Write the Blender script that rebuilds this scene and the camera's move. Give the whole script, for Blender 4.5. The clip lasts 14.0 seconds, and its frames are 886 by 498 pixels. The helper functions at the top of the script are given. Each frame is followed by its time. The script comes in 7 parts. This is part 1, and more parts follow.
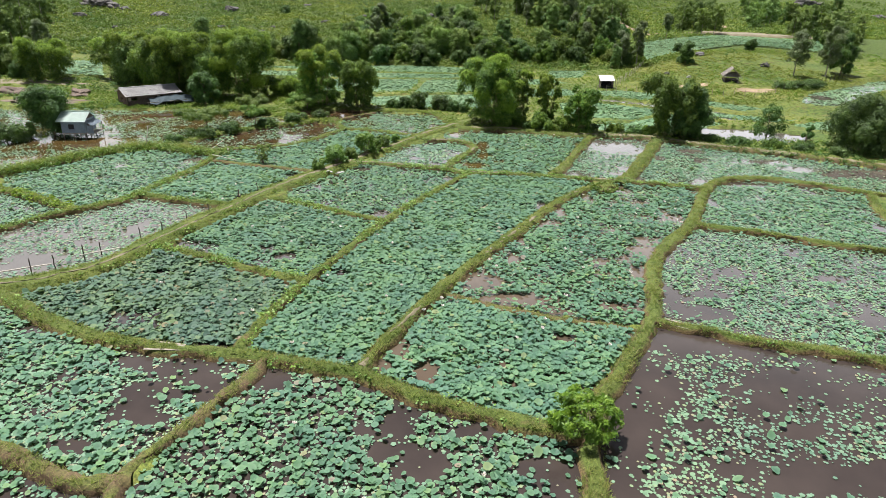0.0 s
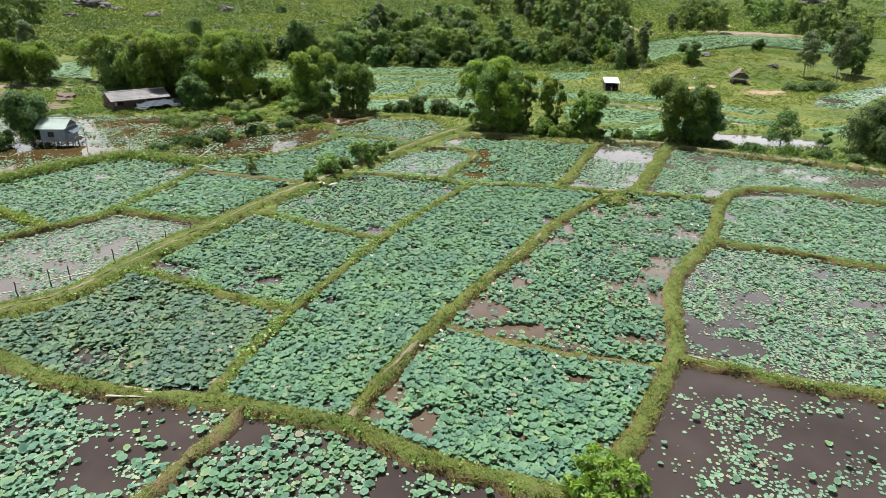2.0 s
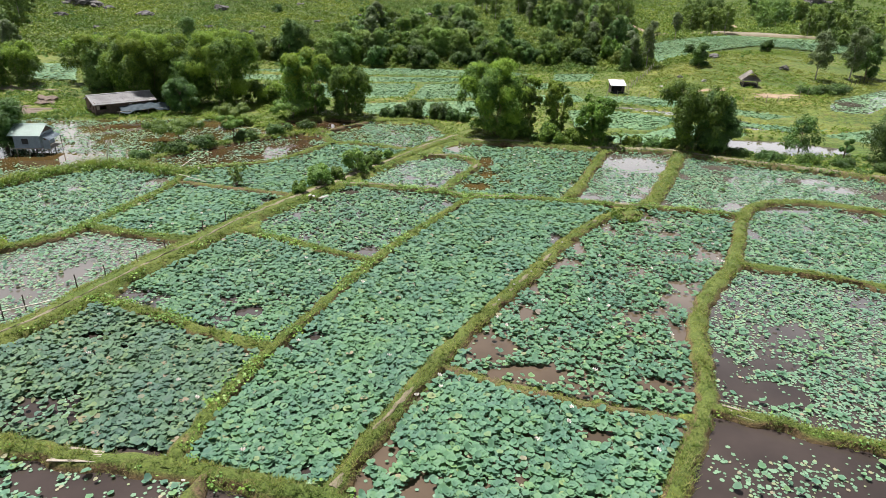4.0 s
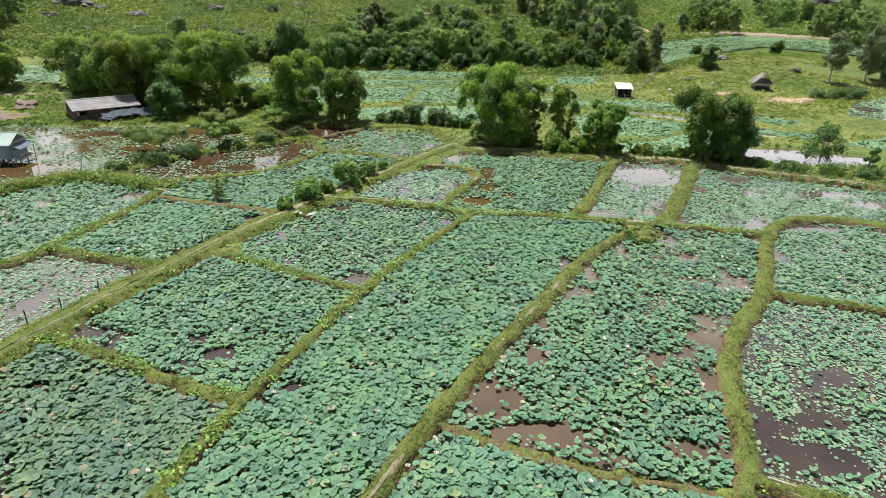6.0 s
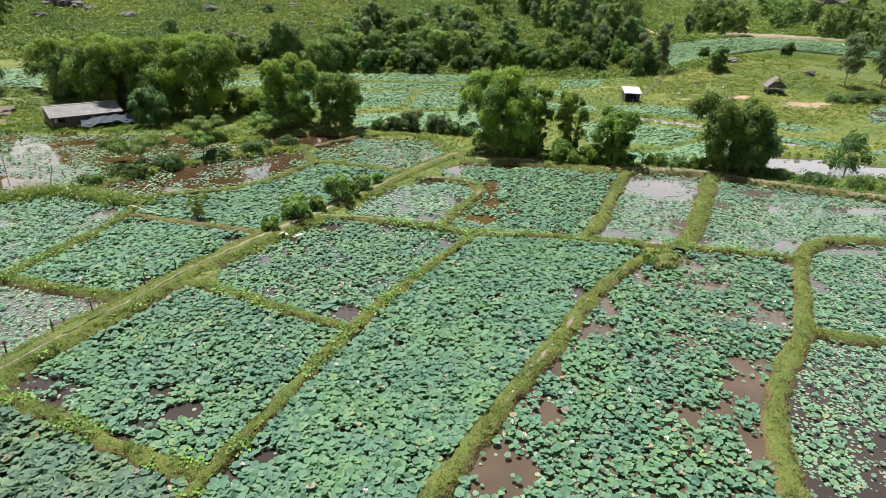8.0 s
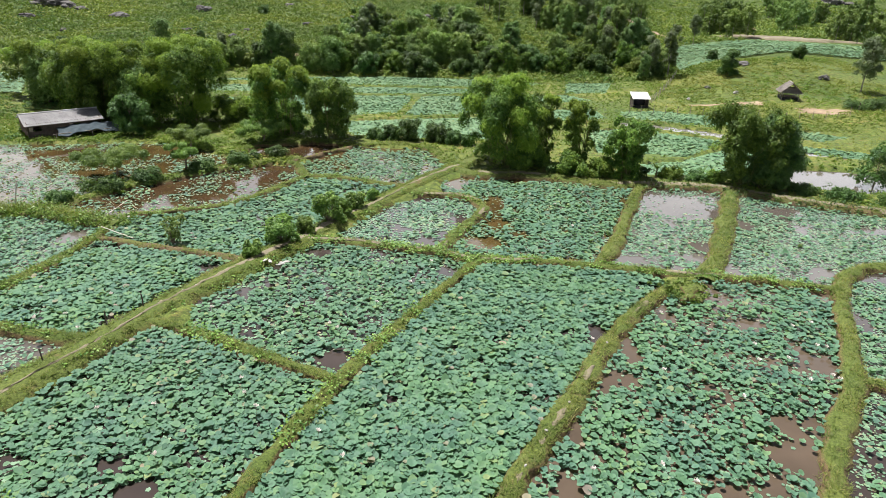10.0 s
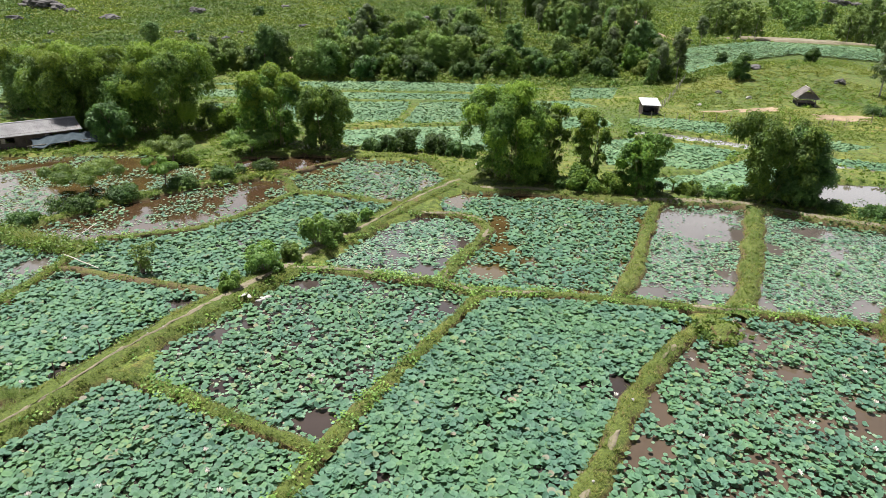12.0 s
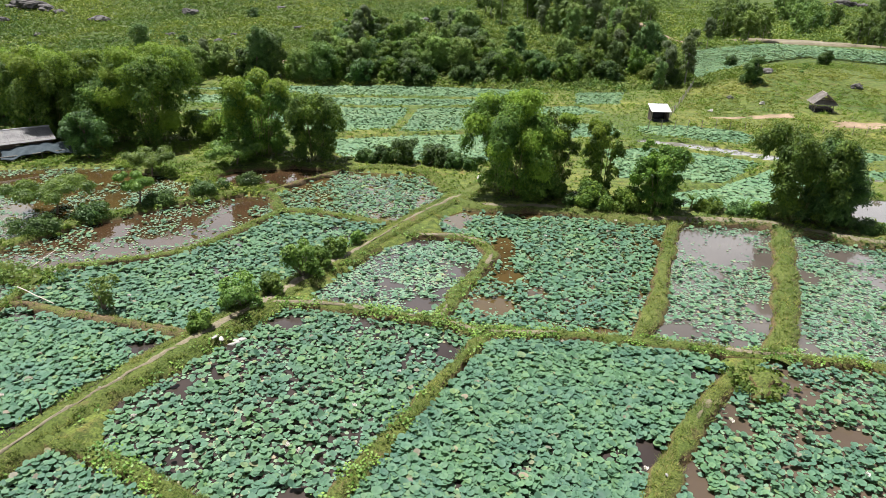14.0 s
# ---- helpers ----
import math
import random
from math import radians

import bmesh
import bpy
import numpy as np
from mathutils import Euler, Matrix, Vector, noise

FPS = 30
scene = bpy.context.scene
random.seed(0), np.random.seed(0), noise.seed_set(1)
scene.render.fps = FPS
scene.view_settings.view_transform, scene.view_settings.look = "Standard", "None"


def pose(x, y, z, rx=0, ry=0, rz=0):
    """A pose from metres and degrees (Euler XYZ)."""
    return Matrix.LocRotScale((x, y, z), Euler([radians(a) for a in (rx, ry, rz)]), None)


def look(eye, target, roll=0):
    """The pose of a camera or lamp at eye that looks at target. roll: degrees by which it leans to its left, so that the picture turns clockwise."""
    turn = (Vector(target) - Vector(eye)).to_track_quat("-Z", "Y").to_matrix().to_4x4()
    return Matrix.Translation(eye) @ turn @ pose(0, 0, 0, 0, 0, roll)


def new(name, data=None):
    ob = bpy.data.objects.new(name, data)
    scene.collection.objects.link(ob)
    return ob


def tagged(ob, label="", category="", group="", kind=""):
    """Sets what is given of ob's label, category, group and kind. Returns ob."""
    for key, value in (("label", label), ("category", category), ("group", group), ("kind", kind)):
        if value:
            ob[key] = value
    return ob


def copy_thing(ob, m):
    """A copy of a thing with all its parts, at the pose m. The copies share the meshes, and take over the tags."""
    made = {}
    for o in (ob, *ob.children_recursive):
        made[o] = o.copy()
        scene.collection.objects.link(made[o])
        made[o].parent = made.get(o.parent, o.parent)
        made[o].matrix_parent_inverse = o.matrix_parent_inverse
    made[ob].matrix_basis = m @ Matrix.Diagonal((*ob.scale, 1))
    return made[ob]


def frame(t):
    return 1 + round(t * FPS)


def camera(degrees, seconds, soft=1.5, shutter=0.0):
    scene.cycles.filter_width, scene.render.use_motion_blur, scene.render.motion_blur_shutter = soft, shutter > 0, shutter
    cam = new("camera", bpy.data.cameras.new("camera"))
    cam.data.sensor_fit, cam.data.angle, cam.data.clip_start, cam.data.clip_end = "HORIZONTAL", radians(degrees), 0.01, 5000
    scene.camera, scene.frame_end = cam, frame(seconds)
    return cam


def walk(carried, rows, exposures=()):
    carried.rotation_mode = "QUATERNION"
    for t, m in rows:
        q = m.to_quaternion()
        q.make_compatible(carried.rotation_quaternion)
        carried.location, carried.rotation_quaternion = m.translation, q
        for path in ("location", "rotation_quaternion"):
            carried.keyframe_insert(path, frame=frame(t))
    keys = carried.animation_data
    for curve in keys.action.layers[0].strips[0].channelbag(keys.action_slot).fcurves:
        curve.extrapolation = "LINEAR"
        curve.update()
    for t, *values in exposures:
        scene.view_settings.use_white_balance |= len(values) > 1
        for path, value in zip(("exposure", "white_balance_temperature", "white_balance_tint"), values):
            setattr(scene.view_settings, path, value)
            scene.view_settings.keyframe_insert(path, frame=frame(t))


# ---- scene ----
cam = camera(70.0, 14.0, soft=0.65)
PATH = [
    (0, (0.04, -0.023, 19.941), (0.034, 1.816, 19.154), 1.4),
    (0.5, (0.061, 1.015, 19.95), (0.054, 2.854, 19.163), 1.3),
    (1, (0.048, 2.077, 19.956), (0.043, 3.915, 19.168), 1.4),
    (1.5, (0.016, 3.183, 19.96), (0.011, 5.021, 19.171), 1.4),
    (2, (0.0, 4.356, 19.949), (-0.005, 6.193, 19.16), 1.3),
    (2.5, (-0.016, 5.573, 19.895), (-0.02, 7.41, 19.105), 1.4),
    (3, (-0.031, 6.815, 19.853), (-0.034, 8.652, 19.063), 1.4),
    (5.5, (0.072, 13.131, 19.621), (0.069, 14.967, 18.829), 1.4),
    (6, (0.114, 14.464, 19.617), (0.11, 16.301, 18.825), 1.4),
    (6.5, (0.089, 15.796, 19.583), (0.086, 17.633, 18.792), 1.3),
    (7, (0.074, 17.107, 19.54), (0.071, 18.944, 18.749), 1.4),
    (7.5, (0.039, 18.425, 19.462), (0.036, 20.262, 18.672), 1.4),
    (8, (0.029, 19.757, 19.439), (0.026, 21.594, 18.648), 1.4),
    (10.5, (-0.104, 26.346, 19.445), (-0.105, 28.183, 18.654), 1.5),
    (11, (-0.121, 27.692, 19.461), (-0.121, 29.529, 18.669), 1.4),
    (11.5, (-0.125, 29.028, 19.441), (-0.126, 30.865, 18.651), 1.4),
    (12, (-0.124, 30.359, 19.427), (-0.126, 32.196, 18.638), 1.4),
    (12.5, (-0.162, 31.719, 19.401), (-0.162, 33.557, 18.612), 1.4),
    (13, (-0.133, 33.024, 19.341), (-0.135, 34.863, 18.553), 1.4),
    (13.5, (-0.126, 34.314, 19.324), (-0.128, 36.152, 18.536), 1.3),
    (14, (-0.128, 35.672, 19.289), (-0.129, 37.511, 18.502), 1.4),
]
walk(cam, [(t, look(eye, target, roll)) for t, eye, target, roll in PATH])

# ---- world, sun, exposure ----
SUN_ELEVATION, SUN_AZIMUTH = radians(70), radians(-40)   # azimuth from +y towards +x
world = bpy.data.worlds.new("daylight")
scene.world = world
world.use_nodes = True
wn, wl = world.node_tree.nodes, world.node_tree.links
wn.clear()
sky = wn.new("ShaderNodeTexSky")
sky.sky_type, sky.sun_disc = "NISHITA", False
sky.sun_elevation, sky.sun_rotation = SUN_ELEVATION, SUN_AZIMUTH
sky.dust_density, sky.air_density = 4.0, 1.2
w_coord = wn.new("ShaderNodeTexCoord")
# a high cloud layer seen in perspective: thicker towards the horizon
w_sep, w_height = wn.new("ShaderNodeSeparateXYZ"), wn.new("ShaderNodeMath")
w_height.operation = "MAXIMUM"
w_height.inputs[1].default_value = 0.09
w_div = wn.new("ShaderNodeVectorMath")
w_div.operation = "DIVIDE"
w_join = wn.new("ShaderNodeCombineXYZ")
w_noise = wn.new("ShaderNodeTexNoise")
w_noise.inputs["Scale"].default_value, w_noise.inputs["Detail"].default_value = 0.55, 8.0
w_ramp = wn.new("ShaderNodeValToRGB")
w_ramp.color_ramp.elements[0].position, w_ramp.color_ramp.elements[1].position = 0.44, 0.64
w_mix = wn.new("ShaderNodeMixRGB")
w_mix.inputs[2].default_value = (8.2, 8.5, 8.9, 1)
w_bg = wn.new("ShaderNodeBackground")
w_bg.inputs["Strength"].default_value = 0.05
w_out = wn.new("ShaderNodeOutputWorld")
wl.new(w_coord.outputs["Generated"], w_sep.inputs["Vector"])
wl.new(w_sep.outputs["Z"], w_height.inputs[0])
for k in range(3):
    wl.new(w_height.outputs["Value"], w_join.inputs[k])
wl.new(w_coord.outputs["Generated"], w_div.inputs[0])
wl.new(w_join.outputs["Vector"], w_div.inputs[1])
wl.new(w_div.outputs["Vector"], w_noise.inputs["Vector"])
wl.new(w_noise.outputs["Fac"], w_ramp.inputs["Fac"])
w_low = wn.new("ShaderNodeMapRange")   # unseen low cloud banks, higher over the hills, added to brighten pond reflections
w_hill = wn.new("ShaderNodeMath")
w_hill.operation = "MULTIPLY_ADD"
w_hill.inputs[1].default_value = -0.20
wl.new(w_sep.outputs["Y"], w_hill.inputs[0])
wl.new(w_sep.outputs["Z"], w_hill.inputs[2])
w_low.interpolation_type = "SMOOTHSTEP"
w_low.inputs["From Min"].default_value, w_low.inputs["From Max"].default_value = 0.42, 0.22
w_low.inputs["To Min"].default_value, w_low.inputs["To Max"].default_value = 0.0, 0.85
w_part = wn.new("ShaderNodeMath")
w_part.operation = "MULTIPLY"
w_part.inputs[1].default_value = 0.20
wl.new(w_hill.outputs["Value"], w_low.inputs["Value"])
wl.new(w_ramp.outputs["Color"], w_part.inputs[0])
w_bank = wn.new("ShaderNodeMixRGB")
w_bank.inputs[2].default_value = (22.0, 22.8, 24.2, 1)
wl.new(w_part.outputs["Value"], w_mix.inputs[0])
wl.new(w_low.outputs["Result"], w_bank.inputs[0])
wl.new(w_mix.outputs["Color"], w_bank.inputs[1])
w_clear = wn.new("ShaderNodeMixRGB")   # a deep clear sky between the clouds
w_clear.blend_type = "MULTIPLY"
w_clear.inputs[0].default_value, w_clear.inputs[2].default_value = 1.0, (0.5, 0.5, 0.5, 1)
wl.new(sky.outputs["Color"], w_clear.inputs[1])
wl.new(w_clear.outputs["Color"], w_mix.inputs[1])
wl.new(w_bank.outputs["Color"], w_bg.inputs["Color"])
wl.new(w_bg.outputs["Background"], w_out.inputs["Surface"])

sun = new("sun", bpy.data.lights.new("sun", "SUN"))
sun.data.energy, sun.data.angle, sun.data.color = 5.0, radians(0.55), (1.0, 0.958, 0.935)
to_sun = Vector((math.sin(SUN_AZIMUTH) * math.cos(SUN_ELEVATION), math.cos(SUN_AZIMUTH) * math.cos(SUN_ELEVATION), math.sin(SUN_ELEVATION)))
sun.matrix_world = look(to_sun * 100, (0, 0, 0))
scene.view_settings.exposure = 0.98

# ---- materials ----
def material(name):
    m = bpy.data.materials.new(name)
    m.use_nodes = True
    n, l = m.node_tree.nodes, m.node_tree.links
    return m, n, l, n["Principled BSDF"]


def ramp(n, stops):
    r = n.new("ShaderNodeValToRGB")
    e = r.color_ramp.elements
    while len(e) < len(stops):
        e.new(0.5)
    for k, (p, c) in enumerate(stops):
        e[k].position, e[k].color = p, (*c, 1)
    return r


def noise_node(n, l, scale, detail=5.0, rough=0.55, coord=None):
    t = n.new("ShaderNodeTexNoise")
    t.inputs["Scale"].default_value, t.inputs["Detail"].default_value, t.inputs["Roughness"].default_value = scale, detail, rough
    if coord is None:
        g = n.new("ShaderNodeNewGeometry")
        coord = g.outputs["Position"]
    l.new(coord, t.inputs["Vector"])
    return t


def bump(n, l, shader, source, strength, distance):
    b = n.new("ShaderNodeBump")
    b.inputs["Strength"].default_value, b.inputs["Distance"].default_value = strength, distance
    l.new(source, b.inputs["Height"])
    l.new(b.outputs["Normal"], shader.inputs["Normal"])


def mix_colour(n, l, fac, a, b, kind="MIX"):
    x = n.new("ShaderNodeMixRGB")
    x.blend_type = kind
    for sock, v in zip(x.inputs, (fac, a, b)):
        if isinstance(v, bpy.types.NodeSocket):
            l.new(v, sock)
        elif isinstance(v, (int, float)):
            sock.default_value = v
        else:
            sock.default_value = (*v, 1)
    return x.outputs["Color"]


def two_scale(name, fine_stops, coarse_stops, fine, coarse, rough=0.85, relief=0.4, depth=0.05, spec=0.3):
    """A surface with a fine grain multiplied over broad patches."""
    m, n, l, s = material(name)
    a = noise_node(n, l, fine, 6)
    b = noise_node(n, l, coarse, 4)
    ra, rb = ramp(n, fine_stops), ramp(n, coarse_stops)
    l.new(a.outputs["Fac"], ra.inputs["Fac"])
    l.new(b.outputs["Fac"], rb.inputs["Fac"])
    l.new(mix_colour(n, l, 1.0, rb.outputs["Color"], ra.outputs["Color"], "MULTIPLY"), s.inputs["Base Color"])
    s.inputs["Roughness"].default_value, s.inputs["Specular IOR Level"].default_value = rough, spec
    bump(n, l, s, a.outputs["Fac"], relief, depth)
    return m


def leaf_material(name, stops, rough=0.5, spec=0.4, through_share=0.25, tint=(0.35, 0.55, 0.06), patch=None, vary=1.0, rim=None):
    """Foliage: colour varies leaf by leaf and plant by plant, with some light let through."""
    m, n, l, s = material(name)
    g = n.new("ShaderNodeNewGeometry")
    r = ramp(n, stops)
    l.new(g.outputs["Random Per Island"], r.inputs["Fac"])
    o = n.new("ShaderNodeObjectInfo")
    hue = n.new("ShaderNodeHueSaturation")
    for sock, low, high in (("Hue", 0.5 - 0.018 * vary, 0.5 + 0.008 * vary), ("Value", 1 - 0.25 * vary, 1 + 0.20 * vary)):
        mr = n.new("ShaderNodeMapRange")
        mr.inputs["To Min"].default_value, mr.inputs["To Max"].default_value = low, high
        l.new(o.outputs["Random"], mr.inputs["Value"])
        l.new(mr.outputs["Result"], hue.inputs[sock])
    l.new(r.outputs["Color"], hue.inputs["Color"])
    colour = hue.outputs["Color"]
    if patch:
        t = noise_node(n, l, patch[0], 4)
        rr = ramp(n, ((0.38, patch[1]), (0.64, patch[2])))
        l.new(t.outputs["Fac"], rr.inputs["Fac"])
        colour = mix_colour(n, l, 1.0, colour, rr.outputs["Color"], "MULTIPLY")
    if rim:   # blade's paler edge, with the cup's shaded hub and lit rim painted in
        at = n.new("ShaderNodeAttribute")
        at.attribute_name = "rim"
        colour = mix_colour(n, l, at.outputs["Fac"], mix_colour(n, l, 1.0, colour, rim[0], "MULTIPLY"), mix_colour(n, l, 1.0, colour, rim[1], "MULTIPLY"))
    l.new(colour, s.inputs["Base Color"])
    s.inputs["Roughness"].default_value, s.inputs["Specular IOR Level"].default_value = rough, spec
    tr = n.new("ShaderNodeBsdfTranslucent")
    l.new(mix_colour(n, l, 0.5, colour, tint), tr.inputs["Color"])
    mx = n.new("ShaderNodeMixShader")
    mx.inputs[0].default_value = through_share
    l.new(s.outputs["BSDF"], mx.inputs[1])
    l.new(tr.outputs["BSDF"], mx.inputs[2])
    l.new(mx.outputs["Shader"], n["Material Output"].inputs["Surface"])
    return m


def water_material(name, mud_a, mud_b, rough=0.035):
    m, n, l, s = material(name)
    a = noise_node(n, l, 0.22, 5)
    r = ramp(n, ((0.3, mud_a), (0.7, mud_b)))
    l.new(a.outputs["Fac"], r.inputs["Fac"])
    l.new(r.outputs["Color"], s.inputs["Base Color"])
    s.inputs["Roughness"].default_value, s.inputs["IOR"].default_value = rough, 1.333
    w = noise_node(n, l, 1.6, 3)
    bump(n, l, s, w.outputs["Fac"], 0.03, 0.03)
    return m


def soil_grass(name, grass_a, grass_b, soil, soil_low=0.45, soil_high=0.6, sides=True):
    """Grass with bare soil in patches and, on banks, on the steep sides."""
    m, n, l, s = material(name)
    fine, mid, broad = noise_node(n, l, 9.0, 6), noise_node(n, l, 0.9, 5), noise_node(n, l, 0.16, 4)
    r = ramp(n, ((0.3, grass_a), (0.7, grass_b)))
    l.new(broad.outputs["Fac"], r.inputs["Fac"])
    rs = ramp(n, ((soil_low, (0, 0, 0)), (soil_high, (1, 1, 1))))
    l.new(mid.outputs["Fac"], rs.inputs["Fac"])
    fac = rs.outputs["Color"]
    if sides:
        g = n.new("ShaderNodeNewGeometry")
        sep = n.new("ShaderNodeSeparateXYZ")
        l.new(g.outputs["Normal"], sep.inputs["Vector"])
        steep = n.new("ShaderNodeMapRange")
        steep.inputs["From Min"].default_value, steep.inputs["From Max"].default_value = 0.86, 0.6
        l.new(sep.outputs["Z"], steep.inputs["Value"])
        fac = mix_colour(n, l, 1.0, fac, steep.outputs["Result"], "LIGHTEN")
    grain = ramp(n, ((0.30, (0.42, 0.45, 0.40)), (0.70, (1.35, 1.32, 1.1))))
    l.new(fine.outputs["Fac"], grain.inputs["Fac"])
    base = mix_colour(n, l, fac, r.outputs["Color"], soil)
    if not sides:   # open meadow: tussocks and trodden swathes
        tuft, swathe = noise_node(n, l, 1.5, 7, 0.7), noise_node(n, l, 0.06, 5)
        rt = ramp(n, ((0.36, (0.36, 0.46, 0.36)), (0.52, (0.95, 0.97, 0.9)), (0.68, (1.45, 1.35, 1.1))))
        rw = ramp(n, ((0.34, (0.62, 0.78, 0.7)), (0.66, (1.25, 1.12, 1.0))))
        l.new(tuft.outputs["Fac"], rt.inputs["Fac"])
        l.new(swathe.outputs["Fac"], rw.inputs["Fac"])
        base = mix_colour(n, l, 1.0, mix_colour(n, l, 1.0, base, rt.outputs["Color"], "MULTIPLY"), rw.outputs["Color"], "MULTIPLY")
    if not sides:   # the hills carry low growth in place of meadow
        gp, sp, up = n.new("ShaderNodeNewGeometry"), n.new("ShaderNodeSeparateXYZ"), n.new("ShaderNodeMapRange")
        l.new(gp.outputs["Position"], sp.inputs["Vector"])
        up.inputs["From Min"].default_value, up.inputs["From Max"].default_value = 158.0, 176.0
        l.new(sp.outputs["Y"], up.inputs["Value"])
        base = mix_colour(n, l, up.outputs["Result"], base, mix_colour(n, l, 1.0, rt.outputs["Color"], (0.064, 0.096, 0.022), "MULTIPLY"))
    l.new(mix_colour(n, l, 1.0, base, grain.outputs["Color"], "MULTIPLY"), s.inputs["Base Color"])
    s.inputs["Roughness"].default_value, s.inputs["Specular IOR Level"].default_value = 0.9, 0.2
    bump(n, l, s, fine.outputs["Fac"], 0.7, 0.08)
    return m


M_GROUND = soil_grass("meadow", (0.090, 0.128, 0.036), (0.150, 0.170, 0.056), (0.15, 0.118, 0.058), 0.52, 0.74, False)
M_BUND = soil_grass("bund_grass", (0.056, 0.090, 0.020), (0.104, 0.124, 0.034), (0.120, 0.085, 0.048), 0.60, 0.76)
M_MUDBUND = soil_grass("muddy_bund", (0.072, 0.100, 0.026), (0.112, 0.118, 0.038), (0.112, 0.078, 0.052), 0.38, 0.60)
M_PATH = two_scale("trodden_earth", ((0.3, (0.7, 0.7, 0.68)), (0.7, (1.1, 1.08, 1.05))), ((0.3, (0.140, 0.120, 0.078)), (0.7, (0.215, 0.190, 0.132))), 8, 0.5)
M_SOIL = two_scale("bare_soil", ((0.3, (0.6, 0.6, 0.6)), (0.7, (1.15, 1.1, 1.05))), ((0.3, (0.21, 0.155, 0.10)), (0.7, (0.36, 0.275, 0.19))), 5, 0.35)
M_WATER = water_material("muddy_water", (0.028, 0.0222, 0.0205), (0.049, 0.0385, 0.034))
# paler body colour: part of the sky's reflection painted in
M_SKYWATER = water_material("sky_tinted_water", (0.058, 0.049, 0.042), (0.090, 0.078, 0.066))
M_BROWNWATER = water_material("brown_water", (0.056, 0.042, 0.030), (0.094, 0.070, 0.050))
# pale base stands in for the sky's reflection on open shallows
M_PALEWATER = water_material("sky_pale_water", (0.11, 0.105, 0.095), (0.165, 0.155, 0.14))
M_RUST = water_material("rust_water", (0.033, 0.0195, 0.0105), (0.056, 0.033, 0.017))
M_TEA = water_material("tea_brown_water", (0.042, 0.028, 0.011), (0.075, 0.050, 0.018))
LOTUS = ((0.0, (0.059, 0.130, 0.078)), (0.30, (0.079, 0.166, 0.096)), (0.62, (0.095, 0.192, 0.108)), (0.88, (0.110, 0.209, 0.108)), (0.968, (0.134, 0.226, 0.098)), (0.988, (0.180, 0.230, 0.102)), (1.0, (0.24, 0.19, 0.14)))
OLD_LOTUS = ((0.0, (0.044, 0.094, 0.062)), (0.35, (0.061, 0.126, 0.081)), (0.80, (0.081, 0.158, 0.094)), (0.955, (0.112, 0.184, 0.090)), (0.988, (0.17, 0.16, 0.10)), (1.0, (0.23, 0.18, 0.13)))
M_LOTUS = leaf_material("lotus_leaf", LOTUS, 0.62, 0.28, 0.22, (0.30, 0.42, 0.08), (0.30, (0.84, 0.90, 1.06), (1.08, 1.08, 0.96)), 0.2, ((0.78, 0.82, 0.82), (1.12, 1.12, 1.12)))
M_OLDLOTUS = leaf_material("older_lotus_leaf", OLD_LOTUS, 0.62, 0.28, 0.18, (0.24, 0.36, 0.08), (0.30, (0.86, 0.89, 1.02), (1.20, 1.08, 0.90)), 0.2, ((0.80, 0.82, 0.82), (1.14, 1.12, 1.10)))
FLOAT = ((0.0, (0.092, 0.170, 0.106)), (0.5, (0.132, 0.226, 0.146)), (0.82, (0.160, 0.254, 0.164)), (0.92, (0.180, 0.228, 0.120)), (1.0, (0.24, 0.19, 0.14)))
M_FLOAT = leaf_material("floating_leaf", FLOAT, 0.55, 0.28, 0.03, (0.30, 0.42, 0.06), (0.14, (0.85, 0.9, 0.95), (1.12, 1.1, 1.0)), 0.2)
FIELD_LEAF = ((0.0, (0.100, 0.190, 0.098)), (0.5, (0.120, 0.220, 0.114)), (0.85, (0.142, 0.242, 0.126)), (1.0, (0.17, 0.24, 0.11)))
M_FIELD = leaf_material("field_lotus_leaf", FIELD_LEAF, 0.6, 0.2, 0.05, (0.30, 0.42, 0.06), (0.08, (0.82, 0.9, 0.9), (1.12, 1.08, 1.0)), 0.2)
M_PETAL = two_scale("lotus_petal", ((0.3, (0.9, 0.9, 0.9)), (0.7, (1, 1, 1))), ((0.3, (0.78, 0.72, 0.68)), (0.7, (0.85, 0.80, 0.74))), 30, 3, 0.6)
M_BLADE = leaf_material("grass_blade", ((0.0, (0.080, 0.116, 0.026)), (0.5, (0.122, 0.158, 0.040)), (0.85, (0.168, 0.194, 0.058)), (1.0, (0.24, 0.20, 0.11))), 0.6, 0.2, 0.3, patch=(0.5, (0.66, 0.74, 0.72), (1.30, 1.12, 1.05)))
M_BAMBOO = leaf_material("bamboo_leaf", ((0.0, (0.043, 0.096, 0.016)), (0.5, (0.070, 0.142, 0.022)), (0.9, (0.120, 0.206, 0.030)), (1.0, (0.15, 0.19, 0.04))), 0.6, 0.2, 0.12, patch=(0.40, (0.62, 0.70, 0.76), (1.55, 1.44, 1.10)))
M_BROAD = leaf_material("broad_leaf", ((0.0, (0.028, 0.074, 0.017)), (0.6, (0.048, 0.108, 0.024)), (1.0, (0.082, 0.156, 0.034))), 0.55, 0.25, 0.10, patch=(0.6, (0.66, 0.72, 0.76), (1.45, 1.36, 1.15)))
M_BRIGHT = leaf_material("bright_leaf", ((0.0, (0.118, 0.205, 0.018)), (0.6, (0.155, 0.245, 0.024)), (1.0, (0.205, 0.285, 0.034))), 0.6, 0.2, 0.25)
